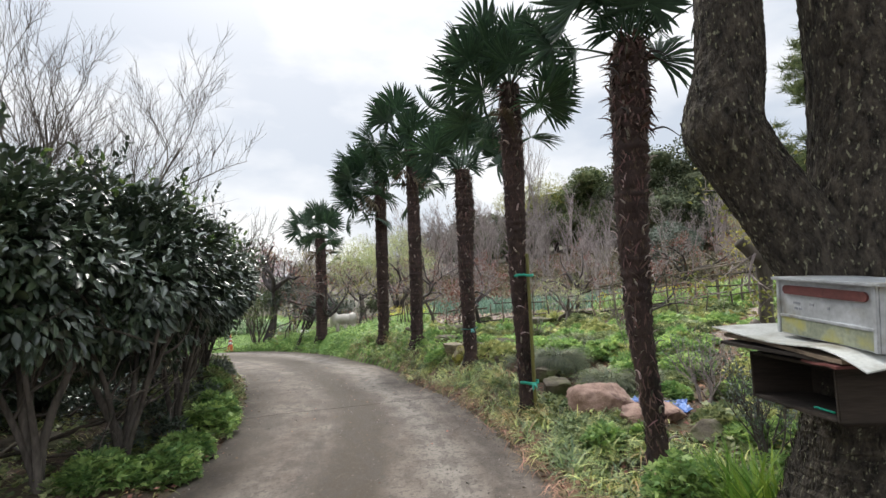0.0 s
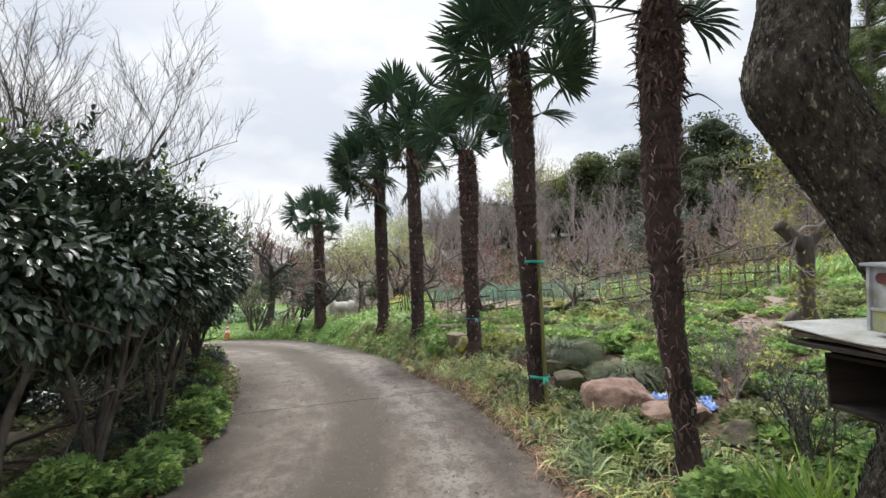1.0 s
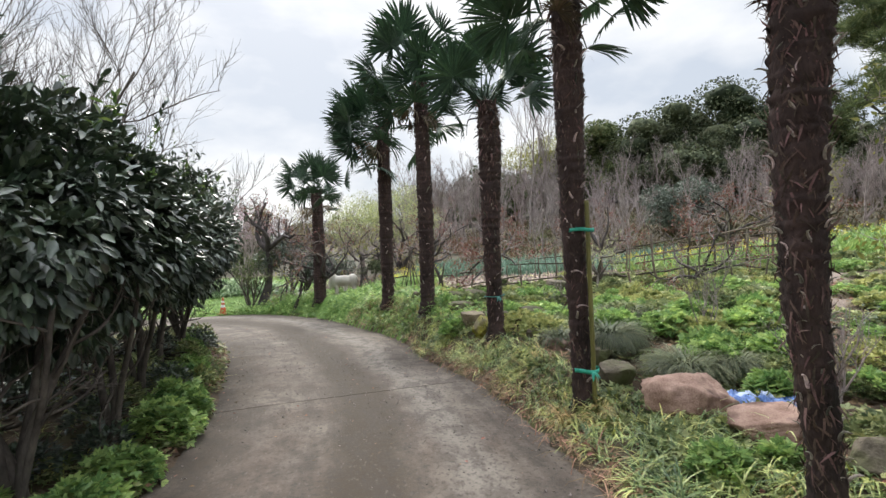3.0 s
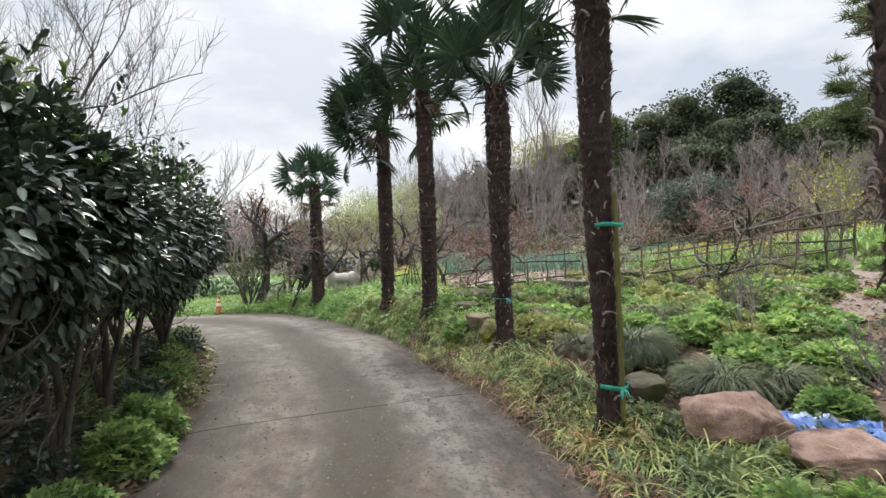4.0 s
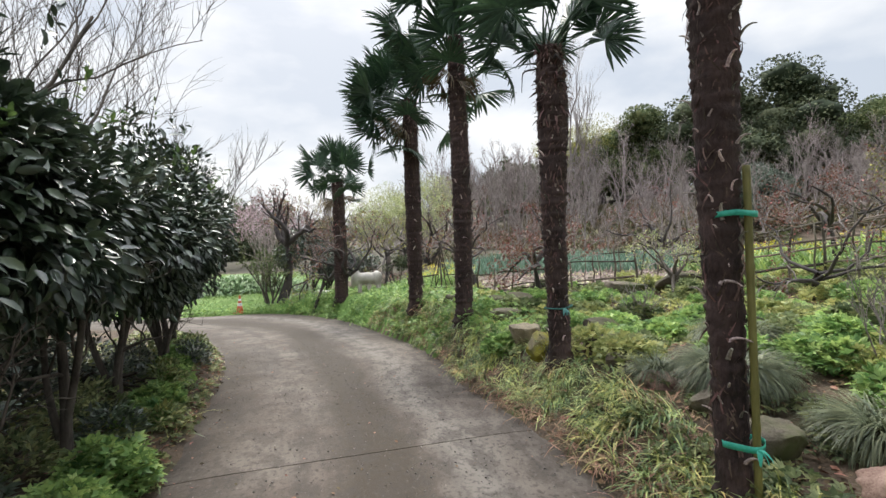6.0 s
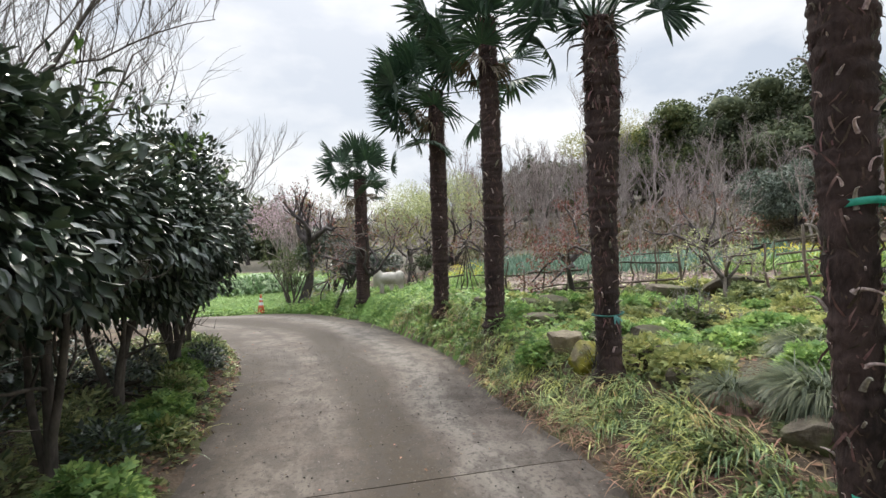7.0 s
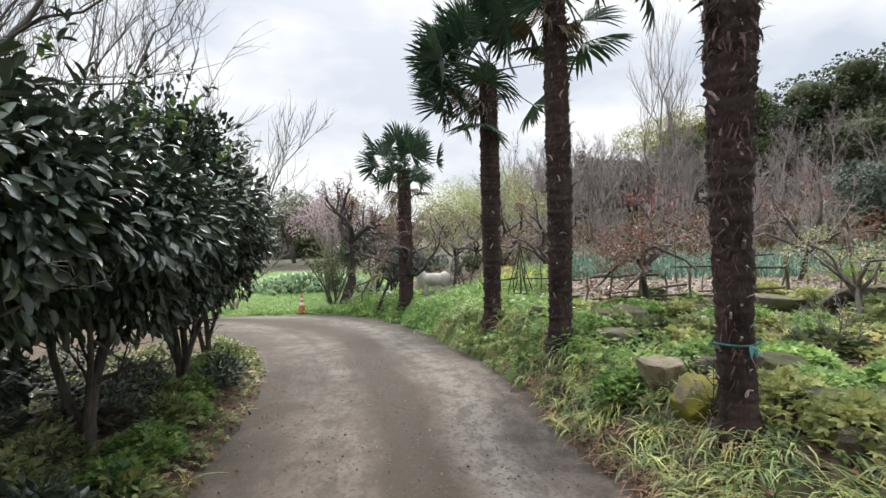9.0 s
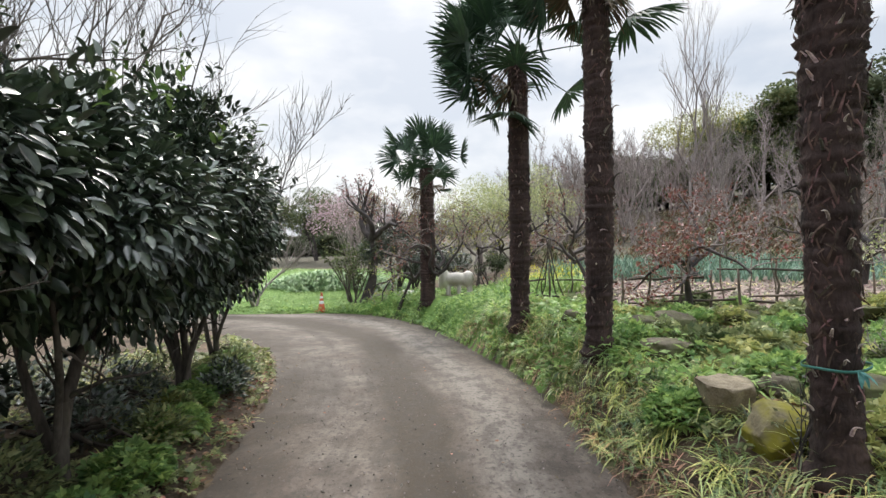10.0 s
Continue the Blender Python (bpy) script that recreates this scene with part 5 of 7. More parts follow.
def stick_fence(points, seed, label, heights=(0.28, 0.55, 0.85), step=0.62, tall=1.05, thick=0.026):
    rng = np.random.default_rng(seed)
    p = np.array(points, float)
    origin = np.array([p[0][0], p[0][1], land_at(*p[0])])
    t = thing_at("stick_fence", tuple(origin), label, "fence", "garden fences")
    seg = np.hypot(*(p[1:] - p[:-1]).T)
    cum = np.concatenate([[0], np.cumsum(seg)])
    at = np.arange(0, cum[-1], step)
    xs, ys = np.interp(at, cum, p[:, 0]), np.interp(at, cum, p[:, 1])
    zs = land(xs, ys)
    for x, y, z in zip(xs, ys, zs):
        h = tall * rng.uniform(0.75, 1.2)
        stick("post", np.array([x, y, z - 0.2]) - origin, np.array([x + rng.normal(0, 0.08), y + rng.normal(0, 0.06), z + h]) - origin, thick * rng.uniform(0.8, 1.2), t, M_FENCE, rng)
    for h in heights:
        k = 0
        while k < len(at) - 1:
            e = min(k + int(rng.integers(3, 5)), len(at) - 1)
            a = np.array([xs[k] - 0.1, ys[k] - 0.03, zs[k] + h + rng.normal(0, 0.05)]) - origin
            b = np.array([xs[e] + 0.1, ys[e] - 0.03, zs[e] + h + rng.normal(0, 0.05)]) - origin
            stick("rail", a, b, thick * rng.uniform(0.7, 1.1), t, M_FENCE_DARK if rng.uniform() < 0.6 else M_FENCE, rng, bend=0.012)
            k = e
    return t


stick_fence([(8.2, 12.4), (6.0, 12.3), (4.2, 12.5), (3.2, 13.4)], 41, "rough fence of dark poles and grey sticks by the vegetable bed", (0.3, 0.5, 0.72, 0.98))
stick_fence([(3.0, 13.9), (1.2, 15.3), (-0.6, 15.9), (-2.2, 16.8)], 42, "low fence of pale sticks and horizontal canes", (0.12, 0.3, 0.62), 0.5, 0.85, 0.026)
stick_fence([(7.6, 13.6), (4.8, 14.8), (2.0, 16.6)], 43, "loose row of crop stakes with thin canes", (0.75,), 0.45, 0.95, 0.015)
stick_fence([(6.5, 11.0), (4.7, 11.1)], 44, "short trellis of weathered canes", (0.5, 1.05), 0.6, 1.15, 0.018)


def bean_poles(x, y, seed):
    rng = np.random.default_rng(seed)
    z = land_at(x, y)
    t = thing_at("bean_poles", (x, y, z), "leaning cluster of bean poles tied at the top", "bean poles")
    for k in range(6):
        a = k * 1.05
        stick("pole", (0.4 * math.cos(a), 0.3 * math.sin(a), -0.1), (0.06 * math.cos(a + 2.6), 0.05, 1.5), 0.014, t, M_FENCE_DARK, rng)


bean_poles(-1.35, 16.6, 51)


# ---- garden shrubs and trees ----
def sprinkle(rng, pts, n, size, material, name, spread=0.05, template=LEAF):
    i = rng.integers(0, len(pts), n)
    pos = pts[i] + rng.normal(0, spread, (n, 3))
    pile = Pile()
    pile.scatter(template, pos, directions(rng, n), directions(rng, n, 0.2), size * rng.uniform(0.6, 1.3, n))
    return pile.mesh(name, material)


def trained_tree(x, y, seed, trunk_h, spread, label, buds=None, bud_n=900, bud_size=0.05, bark=None, turn=0.0, height=0.6, thick=0.085):
    """A pruned fruit tree: short trunk and wide, crooked limbs."""
    rng = np.random.default_rng(seed)
    t = thing_at("fruit_tree", (x, y, land_at(x, y)), label, "fruit tree")
    limbs = branches(rng, (0, 0, -0.1), (0.05, 0, 1), trunk_h + 0.1, thick, 0, sides=9)
    head = limbs[0][0][-1]
    for k in range(6):
        a = turn + k * 1.05 + rng.normal(0, 0.25)
        limbs += branches(rng, head - [0, 0, rng.uniform(0, 0.25)], (math.cos(a), math.sin(a), height), spread * rng.uniform(0.75, 1.1), thick * 0.55, 3, 4, 0.85, 0.12, wobble=0.3, shrink=0.52)
    part("trunk", limbs_mesh(limbs, "trunk", bark or M_TWIG_DARK, 0.022), None, t)
    part("twig_mass", limbs_mesh(limbs, "twig_mass", M_TWIG, 0, 0.022), None, t)
    if buds:
        part("bud_cover", sprinkle(rng, tips(limbs, 0.02), bud_n, bud_size, buds, "bud_cover"), None, t)
    return t


trained_tree(1.05, 14.95, 61, 1.05, 1.7, "bare fruit tree with russet buds and wide crooked limbs", M_RUSSET, 2600, 0.06, height=0.42)
trained_tree(4.5, 10.9, 62, 0.55, 1.2, "low dark fruit tree with crooked limbs", M_RUSSET, 700, 0.05, height=0.3, thick=0.055)
trained_tree(3.05, 12.25, 63, 0.6, 0.95, "small grafted tree with sparse pale green leaves", M_OLIVE, 900, 0.05, M_BARK, height=0.8, thick=0.055)
trained_tree(7.2, 14.2, 64, 0.9, 1.6, "bare fruit tree with reddish buds beyond the fence", M_RUSSET, 1300, 0.06)
trained_tree(-0.4, 18.2, 65, 1.1, 1.7, "bare fruit tree behind the stick fence", M_RUSSET, 900, 0.06)
trained_tree(4.6, 17.0, 66, 0.9, 1.7, "spreading bare fruit tree above the soil bed", M_RUSSET, 900, 0.06)
trained_tree(10.5, 16.0, 67, 1.0, 1.8, "bare fruit tree on the garden slope", M_RUSSET, 900, 0.06)


def twig_shrub(x, y, seed, height, stems, label, leaf=None, leaf_n=0, leaf_size=0.04, lean=0.35, radius=0.012, twig=None, levels=2):
    rng = np.random.default_rng(seed)
    t = thing_at("shrub", (x, y, land_at(x, y)), label, "shrub")
    limbs = bare_tree(rng, height, radius, levels, 4, 0.6, 0.5, stems, lean, 0.55, 0.25, trunk_share=0.8)
    part("twig_mass", limbs_mesh(limbs, "twig_mass", twig or M_TWIG), None, t)
    if leaf:
        part("foliage", sprinkle(rng, tips(limbs, radius * 0.9), leaf_n, leaf_size, leaf, "foliage"), None, t)
    return t


twig_shrub(2.95, 7.75, 71, 1.25, 6, "tall thin twiggy shrub almost bare", M_OLIVE, 160, 0.03, 0.18, 0.009)
twig_shrub(2.75, 4.3, 72, 0.95, 9, "twiggy shrub with small grey-purple leaves", M_GREY_LEAF, 800, 0.042, 0.5, 0.011, M_BARK)
twig_shrub(3.15, 5.95, 73, 0.9, 9, "low twiggy shrub with small grey leaves", M_GREY_LEAF, 350, 0.035, 0.4)
twig_shrub(0.34, 9.34, 74, 0.8, 5, "tangle of dark twigs against a tied palm", M_MONDO, 120, 0.04, 0.1, 0.007, M_TWIG_DARK, 1)
twig_shrub(2.05, 10.9, 75, 0.7, 8, "pale leafless shrub in the bed", M_GREY_LEAF, 150, 0.04, 0.4)
twig_shrub(8.2, 12.8, 76, 2.0, 7, "tall shrub with sparse yellow blossom", M_YELLOW, 450, 0.06, 0.3, 0.02, None, 3)
twig_shrub(11.5, 17.0, 77, 2.6, 10, "upright shrub with tan stems on the slope", M_YELLOW_GREEN, 900, 0.09, 0.2, 0.02, None, 3)


def crooked_tree():
    rng = np.random.default_rng(78)
    t = thing_at("pruned_tree", (4.2, 4.75, land_at(4.2, 4.75)), "crooked pruned tree with a sawn stub and yellow-green leaves", "tree")
    o = np.array([4.2, 4.75, land_at(4.2, 4.75)])

    def run(pts, rad, name):
        pile = Pile()
        k = np.linspace(0, len(pts) - 1, len(pts) * 6)
        p = np.array(pts, float) - o
        q = np.stack([np.interp(k, range(len(p)), p[:, j]) for j in range(3)], 1)
        for _ in range(4):
            q[1:-1] = 0.5 * q[1:-1] + 0.25 * (q[:-2] + q[2:])
        tube(pile, q, np.interp(k, range(len(p)), rad), 12, rng, 0.05)
        part(name, pile.mesh(name, M_BARK), None, t)

    run([(4.2, 4.75, 0.3), (3.75, 4.82, 0.72), (3.35, 4.88, 1.02), (3.1, 4.9, 1.2)], [0.095, 0.085, 0.075, 0.068], "stub")
    run([(3.3, 4.88, 1.06), (3.22, 4.86, 1.25), (3.22, 4.82, 1.55), (3.2, 4.8, 1.9)], [0.07, 0.066, 0.062, 0.072], "trunk")
    run([(3.2, 4.8, 1.8), (3.06, 4.8, 1.95), (2.98, 4.8, 2.02)], [0.066, 0.06, 0.055], "stub")
    run([(3.2, 4.8, 1.8), (3.4, 4.82, 1.98), (3.7, 4.9, 2.2), (4.2, 5.0, 2.5)], [0.05, 0.042, 0.036, 0.022], "limb")
    limbs = []
    for k in range(8):
        limbs += branches(rng, np.array([3.4 + 0.1 * k, 4.85, 2.0 + 0.06 * k]) - o, directions(rng, 1, 0.0)[0], 0.9, 0.02, 2, 4, 0.8, 0.1, wobble=0.3)
    part("twig_mass", limbs_mesh(limbs, "twig_mass", M_TWIG), None, t)
    part("foliage", sprinkle(rng, tips(limbs, 0.02), 1500, 0.055, M_YELLOW_GREEN, "foliage", 0.06), None, t)


crooked_tree()


# ---- trees and shrubs round the bend ----
def clump_tree(name, x, y, seed, height, crown, trunk_r, material, label, category="tree", leaves=900, leaf=0.12, lumps=18, stems=1, lean=0.05, bark=None, group="", base=0.35, z=None, template=LEAF, coarse=False):
    """Trunk, limbs, and a crown of leaf clumps. crown: half widths."""
    rng = np.random.default_rng(seed)
    t = thing_at(name, (x, y, land_at(x, y) if z is None else z), label, category, group)
    limbs = []
    for k in range(stems):
        limbs += branches(rng, rng.normal(0, 0.05 * (stems > 1), 3) * [1, 1, 0] - [0, 0, 0.15], (rng.normal(0, lean + 0.25 * (stems > 1)), rng.normal(0, lean + 0.2 * (stems > 1)), 1), height * 0.7,
                          trunk_r, 2, 5, 0.75, 0.3, shrink=0.5, sides=8, first=base, coarse=coarse)
    part("trunk", limbs_mesh(limbs, "trunk", bark or M_TWIG_DARK), None, t)
    c = np.array([0, 0, height - crown[2]])
    d = directions(rng, lumps, -0.8)
    centres = c + d * np.array(crown) * rng.uniform(0.45, 0.85, (lumps, 1))
    rad = np.array(crown).mean() * rng.uniform(0.28, 0.48, lumps)
    part("crown", leaf_crown(rng, centres, rad[:, None] * np.array([[1.15, 1.15, 0.75]]), leaves / np.mean(rad) ** 2, leaf, material, shell=0.5, template=template), None, t)
    return t


# shrubs added to keep horizon light from the left off the camellias
for k, (x, y, h) in enumerate(((-6.2, 2.6, 2.4), (-6.5, 4.3, 2.6), (-6.6, 6.1, 2.3), (-7.4, 7.7, 2.2), (-8.2, 9.4, 2.3), (-5.3, 3.4, 1.3), (-5.35, 5.2, 1.3), (-5.7, 6.9, 1.3), (-6.2, 8.5, 1.4))):
    clump_tree("shrub", x, y, 190 + k, h, (0.5 + 0.32 * h, 0.5 + 0.3 * h, h * 0.5), 0.05, M_CAMELLIA, "dark evergreen shrub added behind the camellia row to block light", "shrub", leaves=330, leaf=0.13, lumps=16, stems=3, group="shrubs behind the camellias", coarse=True)
twig_shrub(-9.1, 23.6, 81, 2.5, 6, "multi-stemmed shrub with a thin leafy top at the bend", M_EVERGREEN_LIGHT, 1700, 0.10, 0.3, 0.042, M_BARK)
trained_tree(-8.75, 23.9, 82, 2.75, 2.5, "stout upright trunk with a wide twiggy crown and sparse russet leaves", M_RUSSET, 800, 0.10, height=0.42, thick=0.24)
trained_tree(-7.9, 25.6, 184, 2.5, 2.6, "twiggy tree with thin yellow-brown leaves at the bend", M_WITHERED_LEAF, 1500, 0.10, height=0.7, thick=0.10)
clump_tree("shrub", -8.0, 24.9, 182, 3.3, (1.15, 0.9, 1.25), 0.06, M_CAMELLIA, "dark evergreen shrub behind a stout trunk", "shrub", leaves=340, leaf=0.12, lumps=18, stems=2)
trained_tree(-5.5, 20.5, 183, 1.7, 2.3, "leaning plum tree with russet buds beside a palm", M_RUSSET, 900, 0.07, height=0.8, thick=0.10)
clump_tree("shrub", -7.3, 25.8, 83, 2.2, (1.3, 0.9, 0.8), 0.07, M_CAMELLIA, "rounded dark camellia on bare stems", "shrub", leaves=260, leaf=0.13, lumps=12, stems=3)
clump_tree("shrub", -5.9, 26.4, 84, 1.9, (1.0, 0.8, 0.7), 0.06, M_CAMELLIA, "low dark evergreen shrub behind a palm", "shrub", leaves=220, leaf=0.13, lumps=10, stems=3)
clump_tree("shrub", -3.35, 21.3, 85, 1.4, (0.5, 0.45, 0.45), 0.03, M_EVERGREEN, "small dark shrub beside the lane bank", "shrub", leaves=120, leaf=0.09, lumps=9, stems=3)
clump_tree("magnolia_tree", -11.2, 27.5, 86, 4.9, (2.4, 1.9, 1.4), 0.12, M_PINK, "magnolia covered in pale pink blossom", leaves=115, leaf=0.09, lumps=30, stems=2, bark=M_TWIG)
for k, (x, y, h) in enumerate(((-22.5, 38.0, 5.6), (-19.3, 39.5, 5.9), (-16.6, 41.0, 5.4))):
    clump_tree("tree", x, y, 186 + k, h, (2.3, 1.8, 2.0), 0.12, M_EVERGREEN_LIGHT, "olive-green tree far behind the bend", leaves=330, leaf=0.16, lumps=22, stems=2, group="far trees behind the bend")
clump_tree("tree", -2.6, 27.5, 87, 4.6, (2.2, 2.0, 1.7), 0.12, M_OLIVE, "tree in pale yellow-green new leaf", leaves=250, leaf=0.09, lumps=30, stems=3, bark=M_TWIG_DARK)
clump_tree("tree", -5.0, 29.5, 88, 5.0, (2.2, 2.0, 1.8), 0.12, M_OLIVE, "tree with sparse pale green spring leaves", leaves=230, leaf=0.10, lumps=28, stems=2, bark=M_TWIG)
for k, (x, y, h) in enumerate(((-6.6, 21.6, 4.2), (-4.1, 23.4, 3.8), (-2.4, 22.6, 3.6), (-1.0, 24.0, 4.2), (-8.0, 27.0, 5.4))):
    trained_tree(x, y, 90 + k, h * 0.35, h * 0.5, "leafless orchard tree with dark crooked limbs", M_RUSSET if k % 2 else M_YELLOW_GREEN, 500, 0.08, height=1.0)


# ---- bare trees behind the camellias ----
def tall_bare(x, y, seed, height, radius, label, stems=1, lean=0.12, levels=4, kids=5, spread=0.6, up=0.45, group="", shrink=0.56, first=0.22, bark=None):
    rng = np.random.default_rng(seed)
    limbs = bare_tree(rng, height, radius, levels, kids, spread, up, stems, lean, shrink, first)
    t = tree_thing("bare_tree", limbs, label, "tree", group, bark or M_TWIG_DARK, M_TWIG_DARK if bark is None else bark, 0.03)
    t.location = (x, y, land_at(x, y))
    return t


B = "tall leafless tree with fine upswept twigs"
tall_bare(-6.8, 8.9, 101, 6.9, 0.048, B, 3, 0.2, 3, 8, 0.55, 0.5, bark=M_BARK)
tall_bare(-7.4, 8.0, 102, 7.2, 0.048, B, 3, 0.26, 3, 8, 0.55, 0.45, bark=M_BARK)
tall_bare(-10.4, 14.5, 103, 6.0, 0.06, B, 2, 0.2, 3, 9, 0.6, 0.5, bark=M_BARK)
tall_bare(-8.6, 9.8, 104, 8.0, 0.05, B, 3, 0.3, 3, 8, 0.6, 0.4, bark=M_BARK)
tall_bare(-13.5, 23.5, 105, 4.9, 0.06, "leafless tree with dense grey twigs", 5, 0.35, 3, 8, 0.7, 0.4, bark=M_TWIG)


# ---- woods and hillside ----
def dome_tree(seed, height, width, material, far):
    """A broad evergreen: billowing tiers of fine dark leaves from near the ground to a domed top."""
    rng = np.random.default_rng(seed)
    t = thing_at("evergreen_tree", (0, 0, 0), "broad dark evergreen with a domed billowing crown", "tree", "evergreen hill trees")
    limbs = branches(rng, (0, 0, -0.2), (0.03, 0.05, 1), height * 0.7, 0.24, 2, 6, 0.8, 0.25, shrink=0.55, sides=8, first=0.2, coarse=True)
    part("trunk", limbs_mesh(limbs, "trunk", M_TWIG_DARK), None, t)
    lumps = 34 if far else 76
    d = directions(rng, lumps, -0.25)
    d[:, 2] = np.abs(d[:, 2])
    share = np.where(np.arange(lumps) % 4 == 0, rng.uniform(0.3, 0.6, lumps), rng.uniform(0.72, 0.92, lumps))[:, None]
    lop = 1 + 0.16 * np.sin(3 * np.arctan2(d[:, 1], d[:, 0]) + seed)[:, None] + 0.1 * rng.normal(0, 1, (lumps, 1))
    centres = np.array([0, 0, height * 0.22]) + d * [width, width, height * 0.70] * share * lop
    rad = width * rng.uniform(0.17, 0.34, lumps)
    heart = np.array([[0, 0, height * 0.3]]) + directions(rng, 6, -0.1) * [width * 0.3, width * 0.3, height * 0.22]
    centres = np.concatenate([centres, heart])
    rad = np.concatenate([rad, np.full(6, width * 0.45)])
    part("crown", leaf_crown(rng, centres, rad[:, None] * np.array([[1.2, 1.2, 0.72]]), (100 if far else 520) / np.mean(rad) ** 2, 0.30 if far else 0.155, material, shell=0.5, template=WIDE_LEAF, droop=0.1, low=-0.8, core=0.62), None, t)
    return t


def woods():
    rng = np.random.default_rng(120)
    bare, green = [], []
    for k in range(6):
        far = k >= 4
        limbs = [(p, np.maximum(r, 0.018 if far else 0.007), n) for p, r, n in bare_tree(np.random.default_rng(121 + k), 8.0, 0.11, 3, 5 if far else 7, 0.7, 0.5, 1, 0.1, 0.5, 0.12, coarse=True)]
        bare.append(tree_thing("bare_tree", limbs, "leafless grey-brown woodland tree on the hillside", "tree", "bare woodland trees", M_TWIG, M_TWIG, 0.04))
    for k in range(6):
        mat = (M_EVERGREEN, M_EVERGREEN_LIGHT, M_EVERGREEN, M_EVERGREEN, M_EVERGREEN, M_EVERGREEN_LIGHT)[k]
        green.append(dome_tree(131 + k, (8.0, 6.5, 9.0, 7.0, 7.5, 6.5)[k], (4.0, 3.2, 4.0, 4.8, 3.8, 3.2)[k], mat, k >= 4))
    used = set()

    def put(kind, k, x, y, s):
        src = (bare if kind == "b" else green)[k]
        m = pose(x, y, land_at(x, y) - 0.1, 0, 0, rng.uniform(0, 360))
        if (kind, k) not in used:
            used.add((kind, k))
            src.matrix_basis = m @ Matrix.Diagonal((s, s, s, 1))
        else:
            c = copy_thing(src, m)
            c.scale = (s, s, s * rng.uniform(0.9, 1.1))

    # bare wood across the back of the garden
    for k in range(112):
        u = rng.uniform(0, 1)
        x = -6 + 34 * u
        y = 36 - 9 * u + rng.uniform(-1, 11)
        put("b", k % 4, x, y, rng.uniform(0.6, 0.85) * (1.05 - 0.45 * u))
    # low bare orchard and brush on the slope
    for k in range(34):
        put("b", k % 4, rng.uniform(4, 24), 26 - 0.25 * k * 0.35 + rng.uniform(-3, 4), rng.uniform(0.33, 0.5))
    for k in range(64):
        u = rng.uniform(0, 1)
        put("b", k % 4, -4 + 28 * u, 31 - 8 * u + rng.uniform(-1.5, 4), rng.uniform(0.2, 0.34))
    # evergreens along the hill crest; the last number is the height
    for k, (x, y, kind, h) in enumerate(((13.0, 39.5, 1, 6.6), (16.2, 39.0, 0, 5.9), (18.8, 36.4, 3, 7.8), (22.4, 36.2, 1, 4.9), (9.8, 41.5, 1, 5.2), (25.5, 34.5, 1, 5.6), (29, 32.5, 2, 6.2), (32, 29, 0, 6.4), (34, 24, 3, 6.8),
                                         (38, 30, 2, 8.5), (30, 40, 0, 6.8), (22, 44, 2, 6.5), (15, 47, 0, 5.8), (37, 19, 0, 7.4), (26, 40, 1, 5.6), (6, 44.5, 1, 4.0), (43, 25, 2, 9.0), (34, 35, 3, 6.4), (28, 24, 1, 3.2), (40, 13, 0, 7.0))):
        put("g", kind, x, y, h / (8.0, 6.5, 9.0, 7.0)[kind])
    # undergrowth that closes the crest of the hill
    for k in range(26):
        u = k / 25
        put("g", (4, 5)[k % 2], 2 + 40 * u + rng.normal(0, 0.8), 47 - 24 * u + rng.normal(0, 1.5), rng.uniform(0.42, 0.6))
    for k in range(30):
        u = (k + rng.uniform(0, 1)) / 30
        put("b", k % 4, 3 + 24 * u, 45 - 11 * u + rng.normal(0, 1.2), rng.uniform(0.42, 0.6))
    # higher wood behind the crest
    for k in range(34):
        a, r = radians(rng.uniform(2, 46)), rng.uniform(52, 62)
        put("g" if k % 3 == 0 else "b", 4 + k % 2, r * math.sin(a), r * math.cos(a), rng.uniform(0.75, 1.0))
    # thin wood behind the bend
    for k in range(14):
        put("b", k % 4, -15 + 13 * (k + rng.uniform(0, 1)) / 14, rng.uniform(31, 37), rng.uniform(0.5, 0.72))
    # treeline behind the lawn
    for k in range(46):
        x = -60 + 56 * (k + rng.uniform(0, 1)) / 46
        put("g" if k % 4 == 0 else "b", 4 + k % 2, x, rng.uniform(46, 62), rng.uniform(0.5, 0.8))
    # far woods to close the distance
    for k in range(44):
        a = rng.uniform(-0.95, 0.25)
        r = rng.uniform(70, 120)
        put("b" if k % 3 else "g", 4 + k % 2, r * math.sin(a), r * math.cos(a), rng.uniform(0.8, 1.2))


woods()
clump_tree("shrub", 11.3, 24.5, 151, 2.6, (1.9, 1.7, 1.2), 0.08, M_GREY_LEAF, "rounded grey-green bush on the slope", "shrub", leaves=500, leaf=0.14, lumps=18, stems=3)
clump_tree("tree", 9.0, 42.5, 152, 6.4, (4.4, 3.0, 2.0), 0.2, M_YELLOW_GREEN, "tree in olive-yellow new leaf at the wood edge", leaves=420, leaf=0.14, lumps=34)
tall_bare(5.4, 33.5, 153, 11.5, 0.09, "tall slender leafless tree with pale upright branches", 1, 0.03, 3, 8, 0.4, 0.9, bark=M_TWIG)
tall_bare(6.9, 35.0, 154, 10.5, 0.08, "tall slender leafless tree with pale upright branches", 1, 0.04, 3, 8, 0.4, 0.9, bark=M_TWIG)

